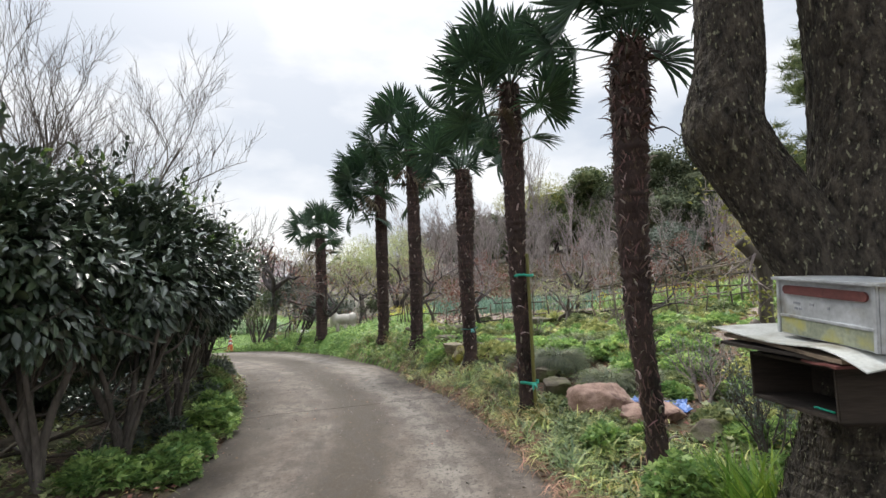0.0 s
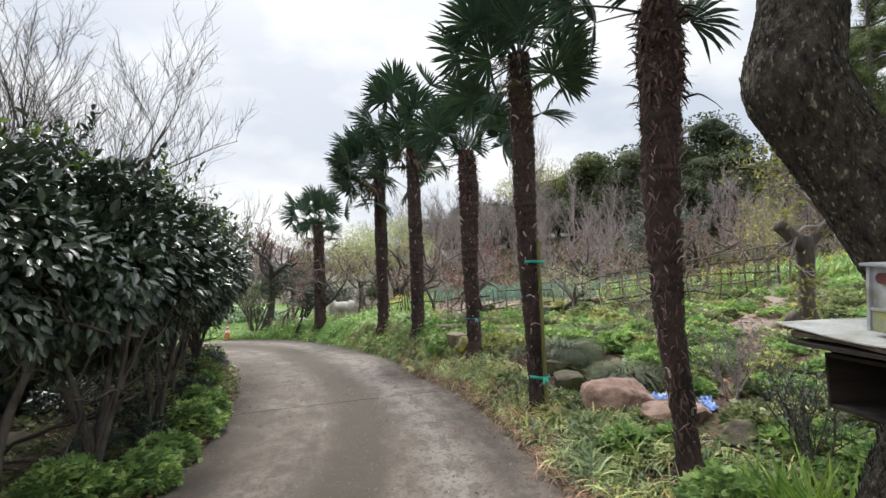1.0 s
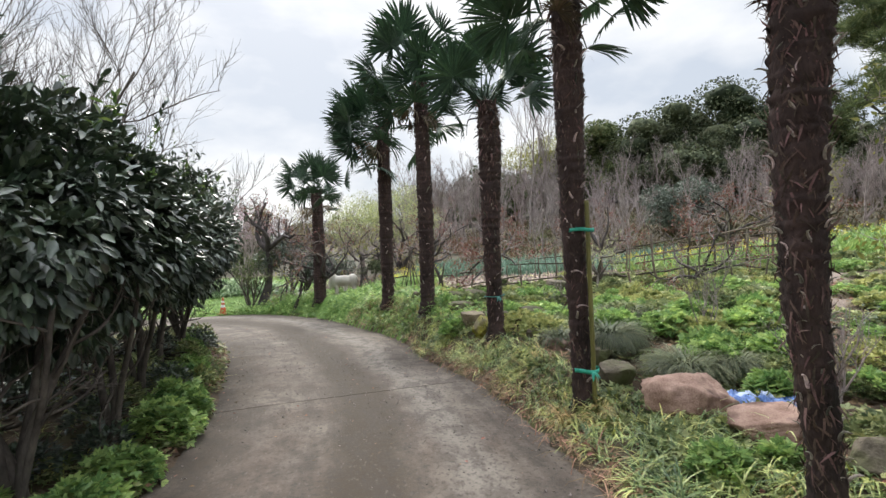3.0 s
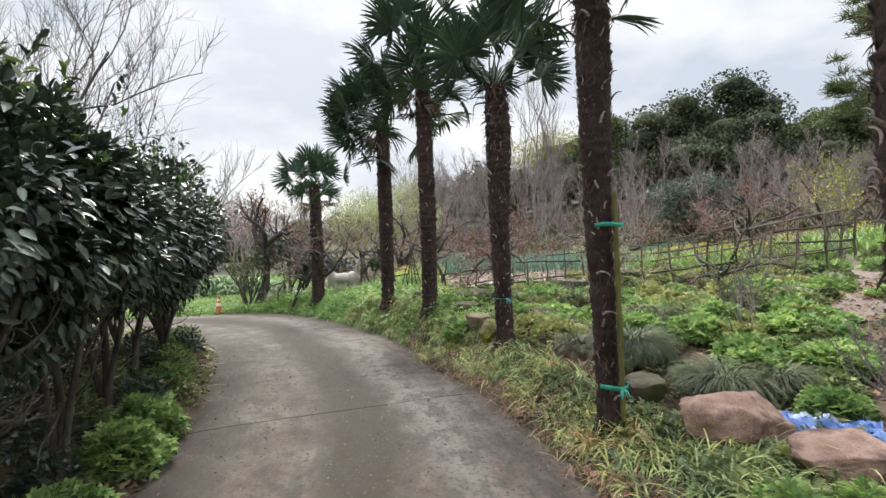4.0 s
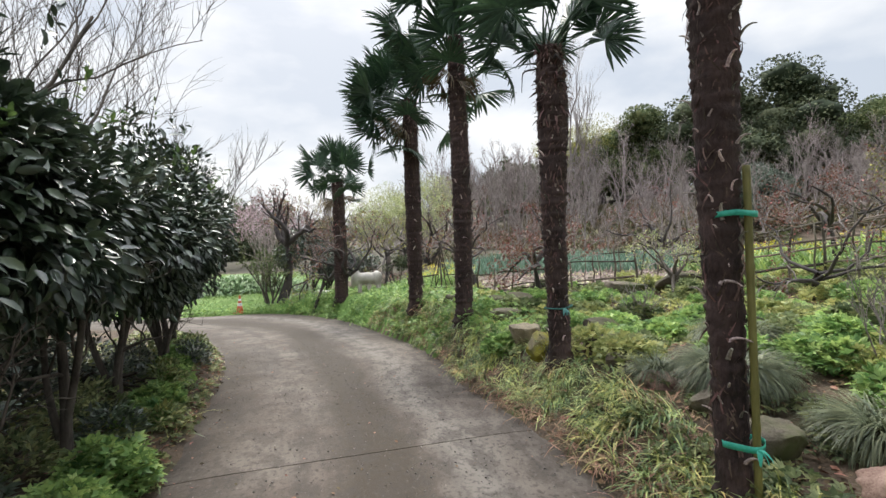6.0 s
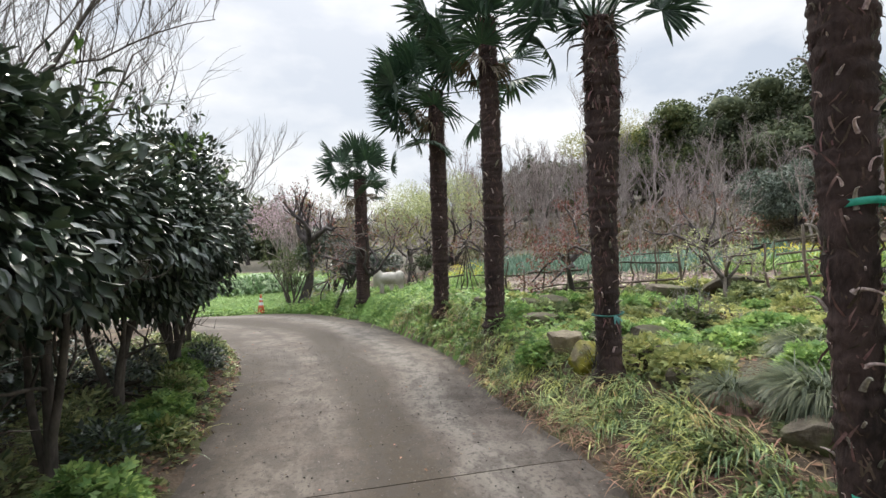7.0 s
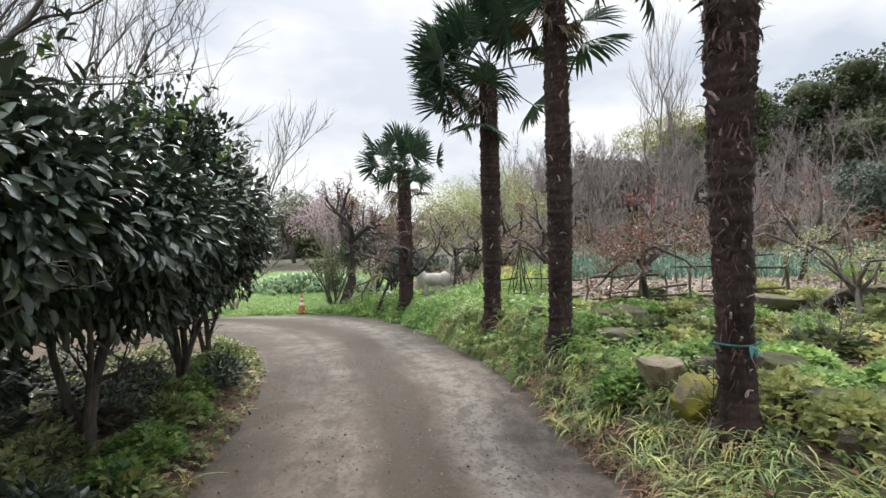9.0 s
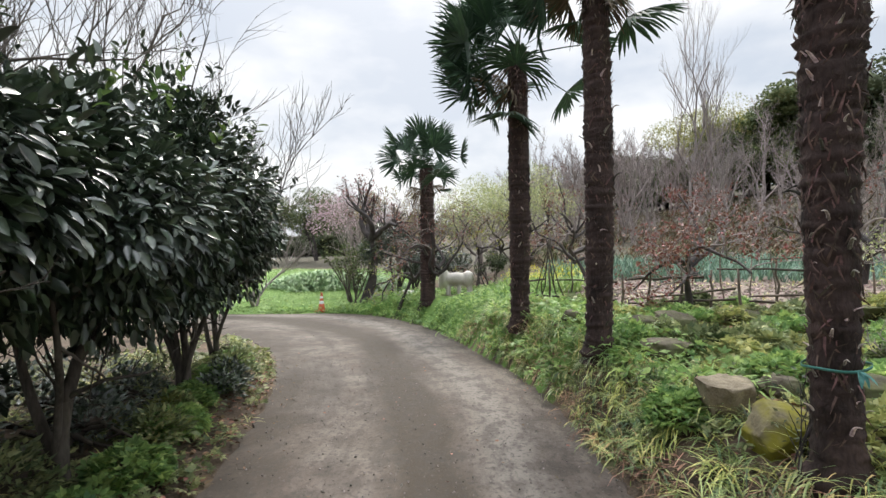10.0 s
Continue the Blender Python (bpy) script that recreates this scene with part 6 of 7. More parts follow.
for k, (x, y, w) in enumerate(((-27, 47, 2.8), (-23.6, 47.5, 2.8), (-20.2, 47, 2.7), (-30.5, 46, 2.8), (-17, 47.5, 2.5), (-34, 45, 2.6))):
    clump_tree("shrub", x, y, 170 + k, 2.0, (w, 1.5, 1.05), 0.06, M_EVERGREEN, "clipped dark evergreen hedge shrub beyond the lawn", "shrub", leaves=200, leaf=0.26, lumps=22, stems=3, template=CARD_LEAF, coarse=True, group="hedge beyond the lawn")


def pine(x, y, seed, height):
    rng = np.random.default_rng(seed)
    t = thing_at("pine_tree", (x, y, land_at(x, y)), "tall pine with layered needle clumps", "pine tree")
    limbs = branches(rng, (0, 0, -0.2), (0.03, 0, 1), height, 0.22, 0, sides=9, wobble=0.06)
    axis = limbs[0][0]
    pile = Pile()
    needle = blade(0.045, 0.2, 1)
    for k in range(26):
        z = height * rng.uniform(0.35, 1.0)
        a = k * 2.4
        length = (height - z) * 0.28 + 1.2
        b = branches(rng, (np.interp(z, axis[:, 2], axis[:, 0]), np.interp(z, axis[:, 2], axis[:, 1]), z), (math.cos(a), math.sin(a), 0.15), length, 0.06, 1, 5, 0.7, 0.15)
        limbs += b
        ends = tips(b, 0.05)
        n = 1300
        i = rng.integers(0, len(ends), n)
        pile.scatter(needle, ends[i] + rng.normal(0, 0.14, (n, 3)) * [1, 1, 0.5], directions(rng, n, -0.1), directions(rng, n), rng.uniform(0.25, 0.5, n))
    part("trunk", limbs_mesh(limbs, "trunk", M_TWIG_DARK), None, t)
    part("foliage", pile.mesh("foliage", M_EVERGREEN_LIGHT), None, t)


pine(17.5, 20.5, 161, 12.5)
pine(22.0, 22.0, 162, 13.0)


# ---- low plants ----
def scatter_points(rng, n, box, keep):
    x, y = rng.uniform(box[0], box[1], n), rng.uniform(box[2], box[3], n)
    dr, dl, inside = edge_distance(x, y, EDGE_R), edge_distance(x, y, EDGE_L), in_road(x, y)
    ok = keep(x, y, dr, dl) & ~inside
    x, y = x[ok], y[ok]
    return np.stack([x, y, land(x, y)], 1), np.where(dr < dl, dr, dl)[ok]


def tufts(rng, roots, blades, length, droop, width, pile, upright=0.5, n=4, spread=0.05, arch=False, lean=None):
    """Grass tufts: arching blades from each root, combed one way by lean."""
    for dd in (0.6, 1.0, 1.4):
        b = arch_blade(width, droop * dd, n) if arch else blade(width, droop * dd, n)
        k = blades // 3
        pos = np.repeat(roots, k, 0) + rng.normal(0, spread, (len(roots) * k, 3)) * [1, 1, 0]
        m = len(pos)
        a = rng.uniform(0, 2 * math.pi, m)
        along = np.stack([np.cos(a), np.sin(a), upright * rng.uniform(0.4, 2.0, m)], 1)
        if lean is not None:
            along = along + np.repeat(lean, k, 0)
        pile.scatter(b, pos, along, np.tile([0, 0, 1.0], (m, 1)), length * rng.uniform(0.55, 1.2, m))


def cushion(rng, pos, r, h, n, size, pile, template=THREE_LEAF):
    """A rounded clump of small leaves."""
    d = directions(rng, n, 0.0)
    p = np.asarray(pos) + d * [r, r, h] * (0.55 + 0.45 * rng.uniform(0, 1, (n, 1)) ** 0.5) * (1 + 0.12 * np.sin(d[:, :1] * 7 + pos[0] * 9) * np.cos(d[:, 1:2] * 6))
    along = unit(d * [1, 1, 0.4] + rng.normal(0, 0.45, (n, 3)) + [0, 0, 0.25])
    up = unit(d * 0.35 + rng.normal(0, 0.3, (n, 3)) + [0, 0, 1.0])
    pile.scatter(template, p, along, up, size * rng.uniform(0.6, 1.3, n))


def bed_plants():
    rng = np.random.default_rng(200)
    # strappy grass along the right-hand verge
    roots, dist = scatter_points(rng, 19000, (-9, 2.9, 1.5, 23), lambda x, y, dr, dl: (dr < dl) & (dr < np.where(y < 6.2, 1.6, 0.95)) & (dr > np.where(y > 10, 0.04, 0.2)) & (y < 17))
    keep = rng.uniform(0, 1, len(roots)) < np.where(roots[:, 1] < 12, 1.0, 0.6)
    pile = Pile()
    roots = roots[keep]
    hue = bumps(roots[:, 0], roots[:, 1], 2.3, 3.0) + rng.normal(0, 0.5, len(roots))
    roots = roots[bumps(roots[:, 0], roots[:, 1], 3.1, 7.0) + rng.normal(0, 0.4, len(roots)) > -0.8]
    hue = bumps(roots[:, 0], roots[:, 1], 2.3, 3.0) + rng.normal(0, 0.5, len(roots))
    hue = hue - 0.9 * smoothstep(5.6, 4.4, roots[:, 1])
    pile2 = Pile()
    for target, sel in ((pile, hue > 0.1), (pile2, hue <= 0.1)):
        near = roots[:, 1] < 8
        comb = np.stack([-0.75 + 0.6 * bumps(roots[:, 0], roots[:, 1], 1.3, 9.0), -0.35 + 0.5 * bumps(roots[:, 0], roots[:, 1], 1.1, 2.0), 0 * hue], 1)
        tufts(rng, roots[sel & near], 26, 0.30, 118, 0.0185, target, 1.25, 5, 0.035, True, comb[sel & near])
        tufts(rng, roots[sel & ~near], 22, 0.29, 118, 0.0190, target, 1.15, 4, 0.035, True, comb[sel & ~near])
    tagged(new("verge_grass", pile.mesh("verge_grass", M_LIRIOPE)), "arching strappy grass, green and straw-coloured, along the lane", "grass", kind="stuff")
    tagged(new("verge_grass", pile2.mesh("verge_grass", M_LIRIOPE_GREEN)), "arching dark green strappy grass along the lane", "grass", kind="stuff")
    # withered blades that lie out over the lane's edge
    roots, dist = scatter_points(rng, 16000, (-7, 2.0, 1.5, 17), lambda x, y, dr, dl: (dr < dl) & (dr > 0.02) & ((dr < np.where(y > 6.5, 0.26, 0.14)) | ((dr < 0.95) & (rng.uniform(0, 1, len(x)) < np.where((y > 6.5) & (y < 11), 0.3, 0.07)))))
    roots = roots[(bumps(roots[:, 0], roots[:, 1], 1.9, 4.0) + rng.normal(0, 0.5, len(roots)) > -0.3)]
    pile = Pile()
    tufts(rng, roots + [0, 0, 0.04], 12, 0.28, 80, 0.014, pile, 0.6, 3, 0.07, True)
    tagged(new("withered_grass", pile.mesh("withered_grass", M_DEAD_BLADE)), "brown withered blades along the edge of the lane", "grass", kind="stuff")
    # dark mondo mounds
    for x, y, r, n in ((1.80, 8.0, 0.37, 1900), (2.36, 7.0, 0.33, 1500), (2.8, 6.95, 0.26, 1000), (2.4, 9.0, 0.34, 1100), (1.28, 8.3, 0.2, 500)):
        pile = Pile()
        z = land_at(x, y)
        a, rr = rng.uniform(0, 2 * math.pi, n), np.sqrt(rng.uniform(0, 1, n)) * r * 0.55
        pos = np.stack([x + rr * np.cos(a), y + rr * np.sin(a), np.full(n, z) + 0.02], 1)
        for dd in (95, 130, 160):
            sel = rng.uniform(0, 1, n) < 0.5
            al = np.stack([np.cos(a[sel]) + rng.normal(0, 0.45, sel.sum()), np.sin(a[sel]) + rng.normal(0, 0.45, sel.sum()), rng.uniform(0.8, 4.5, sel.sum())], 1)
            pile.scatter(arch_blade(0.0095, dd, 6), pos[sel], al, np.tile([0, 0, 1.0], (sel.sum(), 1)), rng.uniform(0.7, 1.1, sel.sum()) * (0.22 + 0.85 * r))
        tagged(new("mondo_clump", pile.mesh("mondo_clump", M_MONDO)), "weeping mound of dark fine-bladed grass", "grass clump", "grass mounds in the bed")
    # iris blades beside the forked tree
    roots, dist = scatter_points(rng, 500, (2.0, 2.35, 3.25, 3.75), lambda x, y, dr, dl: dr > 0.55)
    pile = Pile()
    tufts(rng, roots[:20], 12, 0.5, 0.3, 0.022, pile, 2.4)
    tagged(new("iris_blades", pile.mesh("iris_blades", M_IRIS)), "upright bright green iris blades under a tree", "iris", kind="stuff")
    # clumps of bright herbs, each on its own
    spots = [(1.80, 3.78, 0.29, 0.34), (1.35, 3.1, 0.2, 0.16), (2.05, 5.05, 0.16, 0.12), (1.62, 5.05, 0.2, 0.18), (-0.14, 10.2, 0.27, 0.2), (2.85, 6.3, 0.26, 0.2),
             (2.1, 8.5, 0.34, 0.22), (2.6, 8.2, 0.3, 0.22), (3.2, 8.6, 0.34, 0.25), (1.9, 9.7, 0.4, 0.22), (2.75, 7.2, 0.26, 0.2), (1.5, 10.6, 0.4, 0.2), (3.4, 7.0, 0.35, 0.25),
             (0.9, 10.9, 0.35, 0.2), (2.6, 10.2, 0.4, 0.22), (3.7, 8.0, 0.35, 0.22), (-2.62, 4.65, 0.3, 0.24), (-2.75, 5.25, 0.28, 0.22), (-2.95, 6.15, 0.34, 0.30), (-3.15, 6.75, 0.34, 0.30),
             (-3.75, 8.0, 0.24, 0.2), (-4.05, 8.65, 0.28, 0.2), (-4.45, 9.5, 0.28, 0.2), (-4.8, 10.05, 0.26, 0.2), (-5.1, 10.75, 0.26, 0.2), (-5.6, 11.7, 0.3, 0.2), (-3.0, 4.3, 0.3, 0.22)]
    for x, y, r, h in spots:
        pile = Pile()
        cushion(rng, (x, y, land_at(x, y)), r, h * 1.1, int(2700 * r), 0.07, pile)
        tagged(new("herb_clump", pile.mesh("herb_clump", M_HERB)), "rounded clump of bright green lobed leaves", "herb", "herb clumps in the beds")
    for x, y, r, h in ((-3.65, 7.45, 0.25, 0.28), (-4.3, 9.15, 0.25, 0.26), (-5.25, 11.3, 0.32, 0.36), (-4.75, 10.45, 0.24, 0.28), (-3.5, 7.9, 0.2, 0.2), (-3.1, 5.6, 0.2, 0.22), (-5.0, 10.9, 0.3, 0.3), (-4.35, 8.05, 0.28, 0.3), (-4.1, 7.55, 0.26, 0.28), (-4.75, 9.0, 0.3, 0.34), (-5.1, 9.7, 0.3, 0.34), (-3.75, 6.7, 0.25, 0.26), (-3.55, 6.1, 0.24, 0.25), (-5.5, 10.5, 0.34, 0.4), (-3.4, 5.2, 0.22, 0.22), (-4.6, 9.65, 0.2, 0.24), (-5.3, 8.2, 0.45, 0.5), (-5.7, 9.1, 0.45, 0.5), (-5.0, 7.3, 0.42, 0.45), (-6.2, 10.1, 0.5, 0.55), (-4.7, 6.5, 0.4, 0.42), (-6.5, 8.7, 0.5, 0.55)):
        pile = Pile()
        cushion(rng, (x, y, land_at(x, y) + 0.05), r, h, int(1500 * r), 0.075, pile, LEAF)
        tagged(new("low_shrub", pile.mesh("low_shrub", M_CAMELLIA if x * 7 % 2 < 1.2 else M_HERB_DULL)), "small dark-leaved shrub beside the lane", "shrub", "low shrubs by the lane")
    # low thin weeds over the soil of the garden bed
    pile, pile3 = Pile(), Pile()
    inside_bed = lambda x, y, dr, dl: (dr < dl) & (dr > 0.6) & (y + 0.5 * np.clip(x, 0, 9) < 16.3) & (np.abs(x - (5.35 + (y - 8.9) * 0.8)) > 0.3) & ((np.abs(x + 4.3) > 0.9) | (y < 19.3))
    roots, dist = scatter_points(rng, 3000, (-7, 9, 3, 19.5), inside_bed)
    patch, tone = bumps(roots[:, 0], roots[:, 1], 1.1, 2.0), bumps(roots[:, 0], roots[:, 1], 0.7, 5.0)
    for k, (p, d) in enumerate(zip(roots, dist)):
        if patch[k] + rng.normal(0, 0.3) < -0.25:
            continue
        big = rng.uniform(0.10, 0.24)
        cushion(rng, p, big, big * rng.uniform(0.3, 0.7), 34, 0.075 if p[1] < 11 else 0.095, pile if tone[k] + rng.normal(0, 0.5) < 0.45 else pile3)
    tagged(new("pale_herbs", pile3.mesh("pale_herbs", M_HERB_PALE)), "yellowish green herbs between darker weeds", "groundcover", kind="stuff")
    tagged(new("groundcover", pile.mesh("groundcover", M_HERB_DULL)), "low mixed green weeds over brown soil in the bed", "groundcover", kind="stuff")
    # separate domed clumps standing out of it
    domes = []
    for k, (mat, name, label, leafy) in enumerate(((M_HERB, "herb_clump", "rounded clump of bright green lobed leaves", 0.06), (M_HERB, "herb_clump", "rounded clump of bright green lobed leaves", 0.075),
                                                   (M_HERB_DULL, "weed_clump", "loose clump of dull green weeds", 0.07), (M_HERB_PALE, "herb_clump", "low clump of yellowish green herbs", 0.06),
                                                   (M_EVERGREEN_LIGHT, "weed_clump", "dark green clump of small leaves", 0.07), (M_HERB, "herb_clump", "rounded clump of bright green lobed leaves", 0.065))):
        pile = Pile()
        cushion(rng, (0, 0, 0), 0.30, 0.20, 400, leafy * 1.08, pile)
        domes.append((pile.mesh(name, mat), name, label))
    roots, dist = scatter_points(rng, 2600, (-6, 9, 5.5, 19), lambda x, y, dr, dl: inside_bed(x, y, dr, dl) & (dr > 0.9) & ((np.abs(x - 2.4) > 1.1) | (y > 7.6)) & ((x > 2.0) | (y > 8.6)) & (np.hypot(x - 1.85, y - 7.95) > 0.85))
    taken = []
    for p in roots:
        if len(taken) >= 250:
            break
        if any((p[0] - q[0]) ** 2 + (p[1] - q[1]) ** 2 < q[2] for q in taken) or bumps(p[0], p[1], 0.9, 6.0) + rng.normal(0, 0.4) < -0.5:
            continue
        taken.append((p[0], p[1], rng.uniform(0.10, 0.26)))
        shape, name, label = domes[int(rng.choice(6, p=[0.16, 0.12, 0.26, 0.2, 0.12, 0.14]))]
        clump = tagged(new(name, shape), label, "herb", "herb clumps in the garden bed")
        w = rng.uniform(0.6, 1.35)
        clump.matrix_basis = pose(p[0], p[1], p[2] - 0.01, rng.uniform(-6, 6), rng.uniform(-6, 6), rng.uniform(0, 360)) @ Matrix.Diagonal((w, w * rng.uniform(0.75, 1.2), w * rng.uniform(0.7, 1.3), 1))
    # a dense stand of bright herbs beside the foot path
    roots, dist = scatter_points(rng, 420, (2.75, 6.2, 3.6, 9.5), lambda x, y, dr, dl: (np.hypot(x - 2.5, y - 5.9) > 0.7) & (np.abs(x - (5.35 + (y - 8.9) * 0.8)) > 0.25))
    for p in roots[:130]:
        shape, name, label = domes[int(rng.choice(6, p=[0.2, 0.16, 0.16, 0.26, 0.06, 0.16]))]
        clump = tagged(new(name, shape), label, "herb", "herb clumps in the garden bed")
        w = rng.uniform(0.55, 1.05)
        clump.matrix_basis = pose(p[0], p[1], p[2] - 0.01, rng.uniform(-6, 6), rng.uniform(-6, 6), rng.uniform(0, 360)) @ Matrix.Diagonal((w, w * rng.uniform(0.75, 1.2), w * rng.uniform(0.7, 1.3), 1))
    # fern-like cover on the bank at the bend
    pile = Pile()
    roots, dist = scatter_points(rng, 3500, (-12, 0.5, 10.5, 25), lambda x, y, dr, dl: (dr < dl) & (dr > np.where(y < 12, 0.5, 0.04)) & (dr < np.where(y < 14, 1.6, 2.6)) & ((x > -8.4) | (dr < 0.6)) & ((np.abs(x + 4.3) > 0.9) | (y < 19.3) | (y > 22)))
    for p in roots:
        big = rng.uniform(0.2, 0.42)
        cushion(rng, p, big, big * rng.uniform(0.4, 0.9), 26, 0.075, pile)
    tufts(rng, roots, 18, 0.36, 95, 0.03, pile, 1.3, 3, 0.1, True)
    tagged(new("bank_herbs", pile.mesh("bank_herbs", M_HERB)), "bright green leafy cover on the bank at the bend", "groundcover", kind="stuff")
    # left bed: sparse grass, seedlings, twigs
    pile = Pile()
    roots, dist = scatter_points(rng, 2600, (-8, -2, 2.5, 14), lambda x, y, dr, dl: (dl < dr) & (dl > 0.08) & (dl < 3.4))
    for p, d in zip(roots, dist):
        if rng.uniform() < (0.55 if d < 0.75 else 0.3):
            big = rng.uniform(0.07, 0.17)
            cushion(rng, p, big, big * 0.8, 20, 0.055, pile)
    tagged(new("bed_seedlings", pile.mesh("bed_seedlings", M_HERB_DULL)), "low green seedlings and weeds under the camellias", "groundcover", kind="stuff")
    pile = Pile()
    sel = rng.uniform(0, 1, len(roots)) < 0.22
    tufts(rng, roots[sel], 12, 0.25, 0.7, 0.015, pile, 0.7)
    tagged(new("bed_grass", pile.mesh("bed_grass", M_LIRIOPE)), "thin arching grass under the camellias", "grass", kind="stuff")
    # leek rows and yellow rape beyond the fence
    pile = Pile()
    rows = []
    for r in range(9):
        t = np.arange(0, 11, 0.16)
        x = -1.5 + t
        rows.append(np.stack([x, 20.3 - 0.2 * x + 0.55 * r + rng.normal(0, 0.03, len(t))], 1))
    rows = np.concatenate(rows)
    roots = np.stack([rows[:, 0], rows[:, 1], land(rows[:, 0], rows[:, 1])], 1)
    tufts(rng, roots, 9, 0.5, 0.22, 0.034, pile, 2.4, 3, 0.03)
    tagged(new("leek_rows", pile.mesh("leek_rows", M_LEEK)), "rows of blue-green leeks in a vegetable bed", "vegetable", kind="stuff")
    pile, stem = Pile(), Pile()
    roots, dist = scatter_points(rng, 2600, (-3.5, 13, 12, 24), lambda x, y, dr, dl: ((x > 5.2) & (y > 12.9) & (y < 17 + 0.1 * x)) | ((np.abs(x + 1.6) < 1.1) & (y > 18.5) & (y < 22)) | ((x > 4.2) & (x < 8) & (y < 12.2) & (rng.uniform(0, 1, len(x)) < 0.2)))
    roots = roots[:900]
    tufts(rng, roots, 9, 0.5, 0.3, 0.05, stem, 1.6, 3, 0.08)
    for p in roots:
        if rng.uniform() < (0.4 if p[0] < 7.5 else 0.1):
            cushion(rng, p + [0, 0, 0.42], 0.13, 0.14, 14, 0.06, pile, LEAF)
    tagged(new("rape_flowers", pile.mesh("rape_flowers", M_YELLOW)), "yellow rape blossom over green stems", "flowers", kind="stuff")
    tagged(new("rape_stems", stem.mesh("rape_stems", M_GRASS)), "green stems and leaves of flowering rape", "plants", kind="stuff")
    # lawn and rough grass
    pile = Pile()
    roots, dist = scatter_points(rng, 7500, (-22, -7.5, 21, 33), lambda x, y, dr, dl: (dr < dl) & (dr > 0.05))
    tufts(rng, roots, 6, 0.17, 0.5, 0.045, pile, 1.0, 2, 0.13)
    roots, dist = scatter_points(rng, 3200, (5.5, 20, 11, 24), lambda x, y, dr, dl: (0.35 * x + 0.94 * y > 13) & (0.35 * x + 0.94 * y < 22) & (x > 6.2 + (y - 11) * 0.3))
    tufts(rng, roots, 6, 0.22, 0.5, 0.05, pile, 1.2, 2, 0.12)
    tagged(new("lawn_grass", pile.mesh("lawn_grass", M_GRASS)), "rough bright green grass on a bank", "grass", kind="stuff")
    # dry grass and brush over the slope behind the vegetable beds
    pile = Pile()
    roots, dist = scatter_points(rng, 9000, (-3, 26, 22, 44), lambda x, y, dr, dl: (0.35 * x + 0.94 * y > 24.5) & (0.35 * x + 0.94 * y < 40))
    roots = roots[bumps(roots[:, 0], roots[:, 1], 0.5, 3.0) + rng.normal(0, 0.5, len(roots)) > -0.5]
    tufts(rng, roots[:3800], 9, 0.5, 70, 0.05, pile, 1.4, 2, 0.16, True)
    tagged(new("dry_grass", pile.mesh("dry_grass", M_DRY_SLOPE)), "dry olive-brown grass and brush on the hillside", "grass", kind="stuff")
    # low mound of weeds on the lawn behind the cone
    pile = Pile()
    n = 800
    a, r = rng.uniform(0, 6.28, n), np.sqrt(rng.uniform(0, 1, n))
    x, y = -12.2 + 3.6 * r * np.cos(a), 28.2 + 1.7 * r * np.sin(a)
    roots = np.stack([x, y, land(x, y) + 0.5 * (1 - r * r)], 1)
    tufts(rng, roots, 12, 0.42, 0.8, 0.065, pile, 0.9, 3, 0.2)
    tagged(new("grass_mound", pile.mesh("grass_mound", M_MOUND)), "low mound of pale blue-green grass on the lawn", "grass", kind="stuff")
    # fallen leaves on bed, verge and lane
    pile = Pile()
    roots, dist = scatter_points(rng, 9000, (-7, 3, 2, 16), lambda x, y, dr, dl: (np.minimum(dr, dl) < 1.6))
    on = rng.uniform(0, 1, len(roots)) < np.clip(1.1 - dist * 0.7, 0.1, 1) * 0.8
    p = roots[on] + [0, 0, 0.02]
    pile.scatter(LEAF, p, directions(rng, len(p), -0.15, 0.15), directions(rng, len(p), 0.75), rng.uniform(0.03, 0.075, len(p)))
    roots, dist = scatter_points(rng, 26000, (-6, 1.8, 2, 17), lambda x, y, dr, dl: (np.minimum(dr, dl) < 0.4) & (rng.uniform(0, 1, len(x)) < 0.9))
    p = roots + np.stack([0 * dist, 0 * dist, rng.uniform(0.01, 0.07, len(dist))], 1)
    pile.scatter(LEAF, p, directions(rng, len(p), -0.25, 0.25), directions(rng, len(p), 0.5), rng.uniform(0.035, 0.085, len(p)))
    roots, dist = scatter_points(rng, 15000, (-0.5, 6.5, 4, 14.5), lambda x, y, dr, dl: (dr < dl) & (dr > 0.7))
    p = roots + [0, 0, 0.025]
    pile.scatter(LEAF, p, directions(rng, len(p), -0.25, 0.25), directions(rng, len(p), 0.5), rng.uniform(0.04, 0.09, len(p)))
    x, y = rng.uniform(-7, 1.5, 2600), rng.uniform(1, 17, 2600)
    dr, dl, inside = edge_distance(x, y, EDGE_R), edge_distance(x, y, EDGE_L), in_road(x, y)
    ok = inside & (rng.uniform(0, 1, len(x)) < np.where(np.minimum(dr, dl) < 0.25, 1.0, 0.2))
    p = np.stack([x[ok], y[ok], road_height(x[ok], y[ok]) + 0.006], 1)
    pile.scatter(LEAF, p, directions(rng, len(p), -0.1, 0.1), directions(rng, len(p), 0.85), rng.uniform(0.02, 0.05, len(p)))
    tagged(new("fallen_leaves", pile.mesh("fallen_leaves", M_LITTER)), "brown fallen leaves and bits on lane and beds", "leaves", kind="stuff")

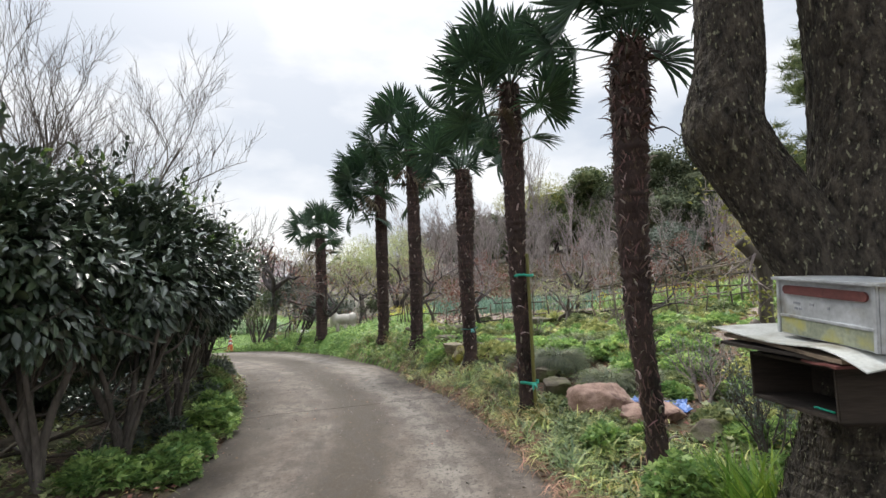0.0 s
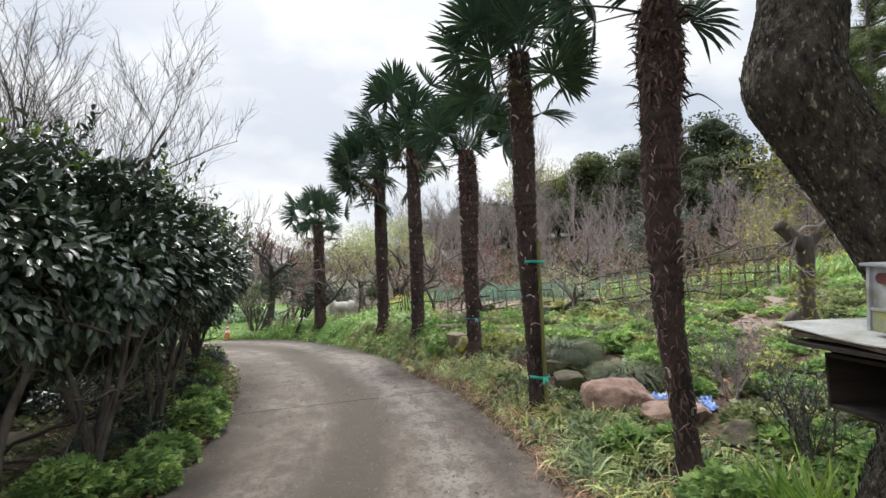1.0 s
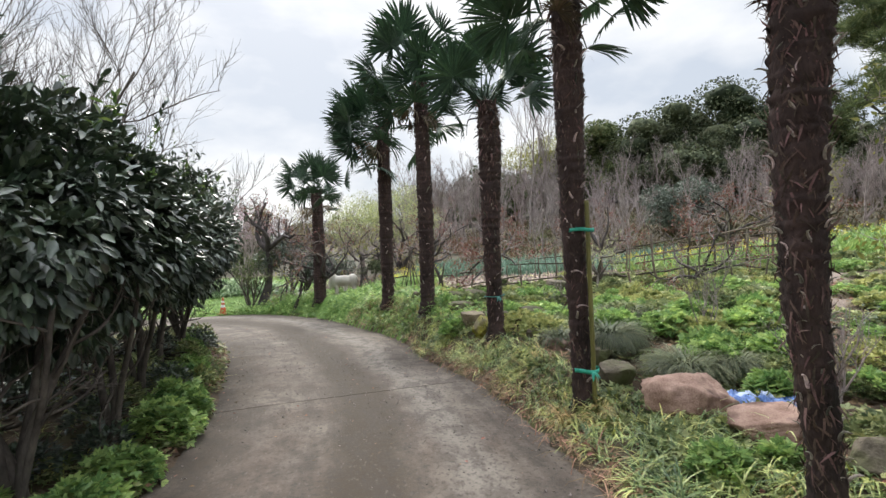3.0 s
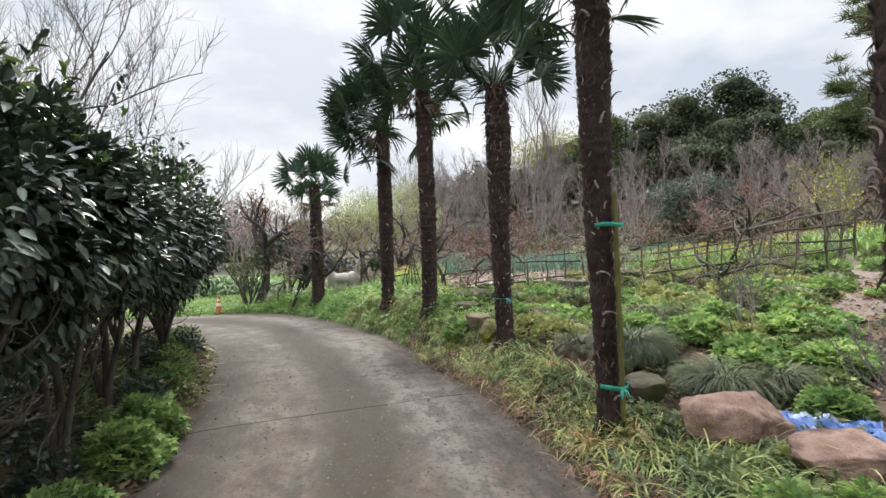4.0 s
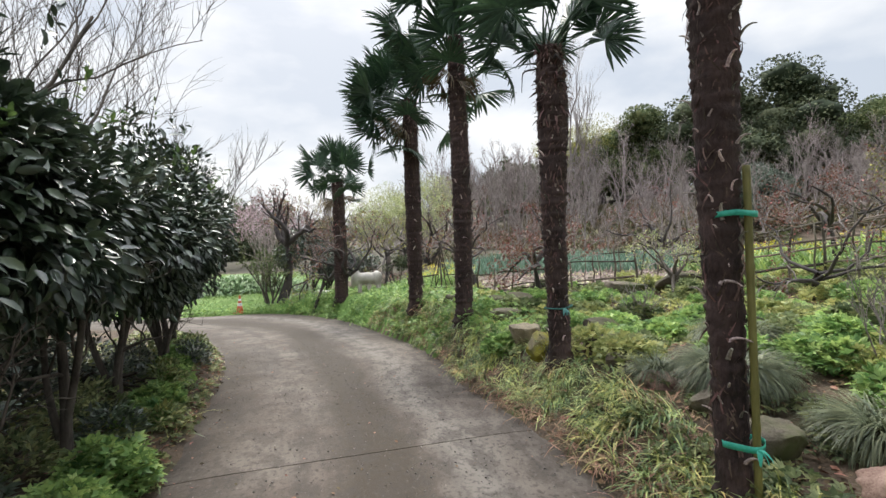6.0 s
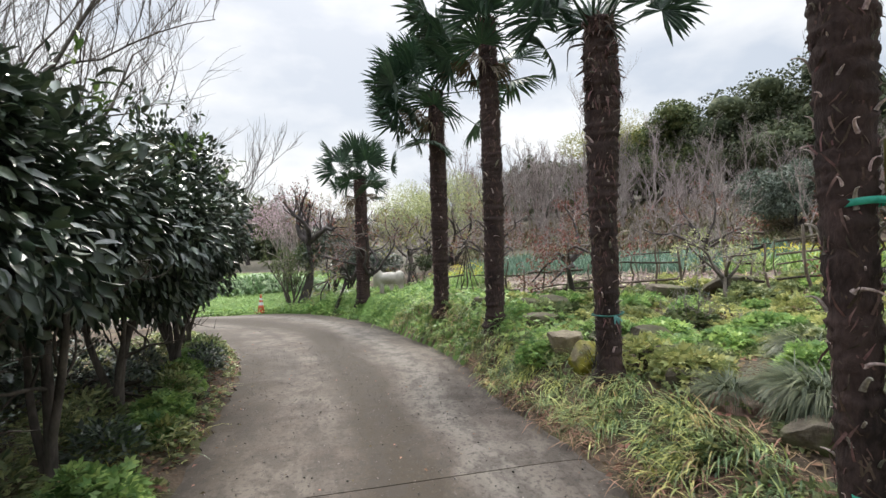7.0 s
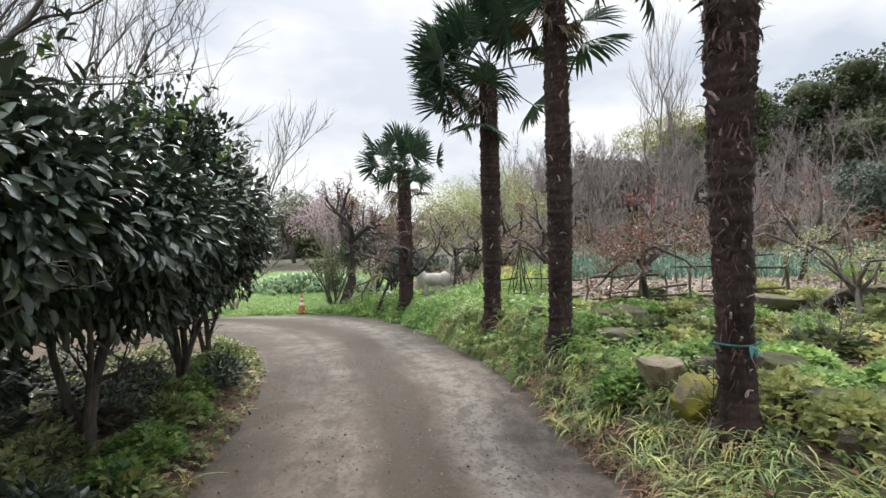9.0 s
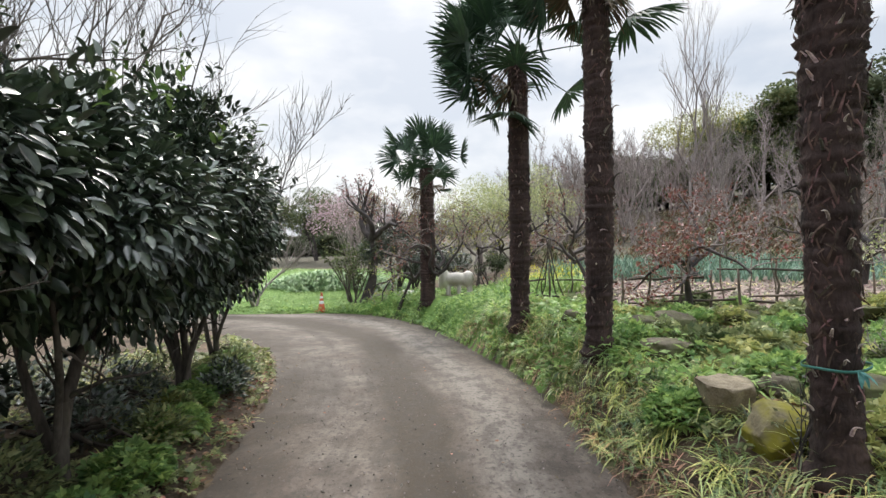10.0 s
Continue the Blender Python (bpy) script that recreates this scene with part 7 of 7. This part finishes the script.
    # clods and stubble on the tilled bed
    chip = (np.array([[-1, -0.8, -0.4], [0.9, -1, -0.4], [1, 0.9, -0.4], [-0.8, 1, -0.4], [-0.5, -0.5, 0.5], [0.5, -0.4, 0.6], [0.4, 0.5, 0.5], [-0.5, 0.4, 0.6]]),
            np.array([[4, 5, 6, 7], [0, 1, 5, 4], [1, 2, 6, 5], [2, 3, 7, 6], [3, 0, 4, 7]]))
    clods, dist = scatter_points(rng, 5200, (-2.6, 8.5, 14.8, 24), lambda x, y, dr, dl: (y + 0.55 * np.clip(x, -2, 6) > 15.7) & (y + 0.2 * x < 20.4))
    pile = Pile()
    pile.scatter(chip, clods, directions(rng, len(clods), -0.2, 0.2), directions(rng, len(clods), 0.7), rng.uniform(0.02, 0.075, len(clods)))
    tagged(new("soil_clods", pile.mesh("soil_clods", M_CLOD, False)), "pale brown clods on a tilled bed", "soil", kind="stuff")
    pile = Pile()
    tufts(rng, clods[:500], 6, 0.18, 0.6, 0.05, pile, 0.8, 2, 0.05)
    tagged(new("stubble", pile.mesh("stubble", M_LIRIOPE)), "sparse weeds and stubble on tilled soil", "plants", kind="stuff")
    # grit and small stones on the lane
    x, y = rng.uniform(-6, 1.2, 7000), rng.uniform(1, 14, 7000)
    ok = in_road(x, y)
    p = np.stack([x[ok], y[ok], road_height(x[ok], y[ok]) + 0.004], 1)
    pile = Pile()
    pile.scatter(chip, p, directions(rng, len(p), -0.1, 0.1), np.tile([0, 0, 1.0], (len(p), 1)), rng.uniform(0.002, 0.0105, len(p)) * rng.uniform(0.4, 1.0, len(p)))
    tagged(new("lane_grit", pile.mesh("lane_grit", M_GRIT, False)), "pale and dark grit scattered on the lane", "grit", kind="stuff")


bed_plants()


# ---- branches lying under the camellias ----
def brush_pile(x, y, seed, n, length, turn):
    rng = np.random.default_rng(seed)
    t = thing_at("brush_pile", (x, y, land_at(x, y)), "heap of cut branches on the ground under camellias", "branches", "cut branches")
    for k in range(n):
        a = turn + rng.normal(0, 0.8)
        d = np.array([math.cos(a), math.sin(a), 0])
        c = np.array([rng.normal(0, 0.2), rng.normal(0, 0.2), 0.04 + 0.03 * k / n * 4])
        stick("branch", c - d * length * rng.uniform(0.3, 0.6), c + d * length * rng.uniform(0.3, 0.6) + [0, 0, rng.uniform(-0.02, 0.12)], rng.uniform(0.008, 0.024), t,
              M_FENCE_DARK, rng, 5, 0.06)


brush_pile(-4.7, 8.75, 301, 8, 1.0, 0.75)
brush_pile(-5.5, 9.6, 302, 8, 1.0, 0.4)
brush_pile(-3.9, 4.9, 303, 6, 1.3, 0.3)
brush_pile(-4.4, 6.6, 304, 6, 1.2, 1.2)
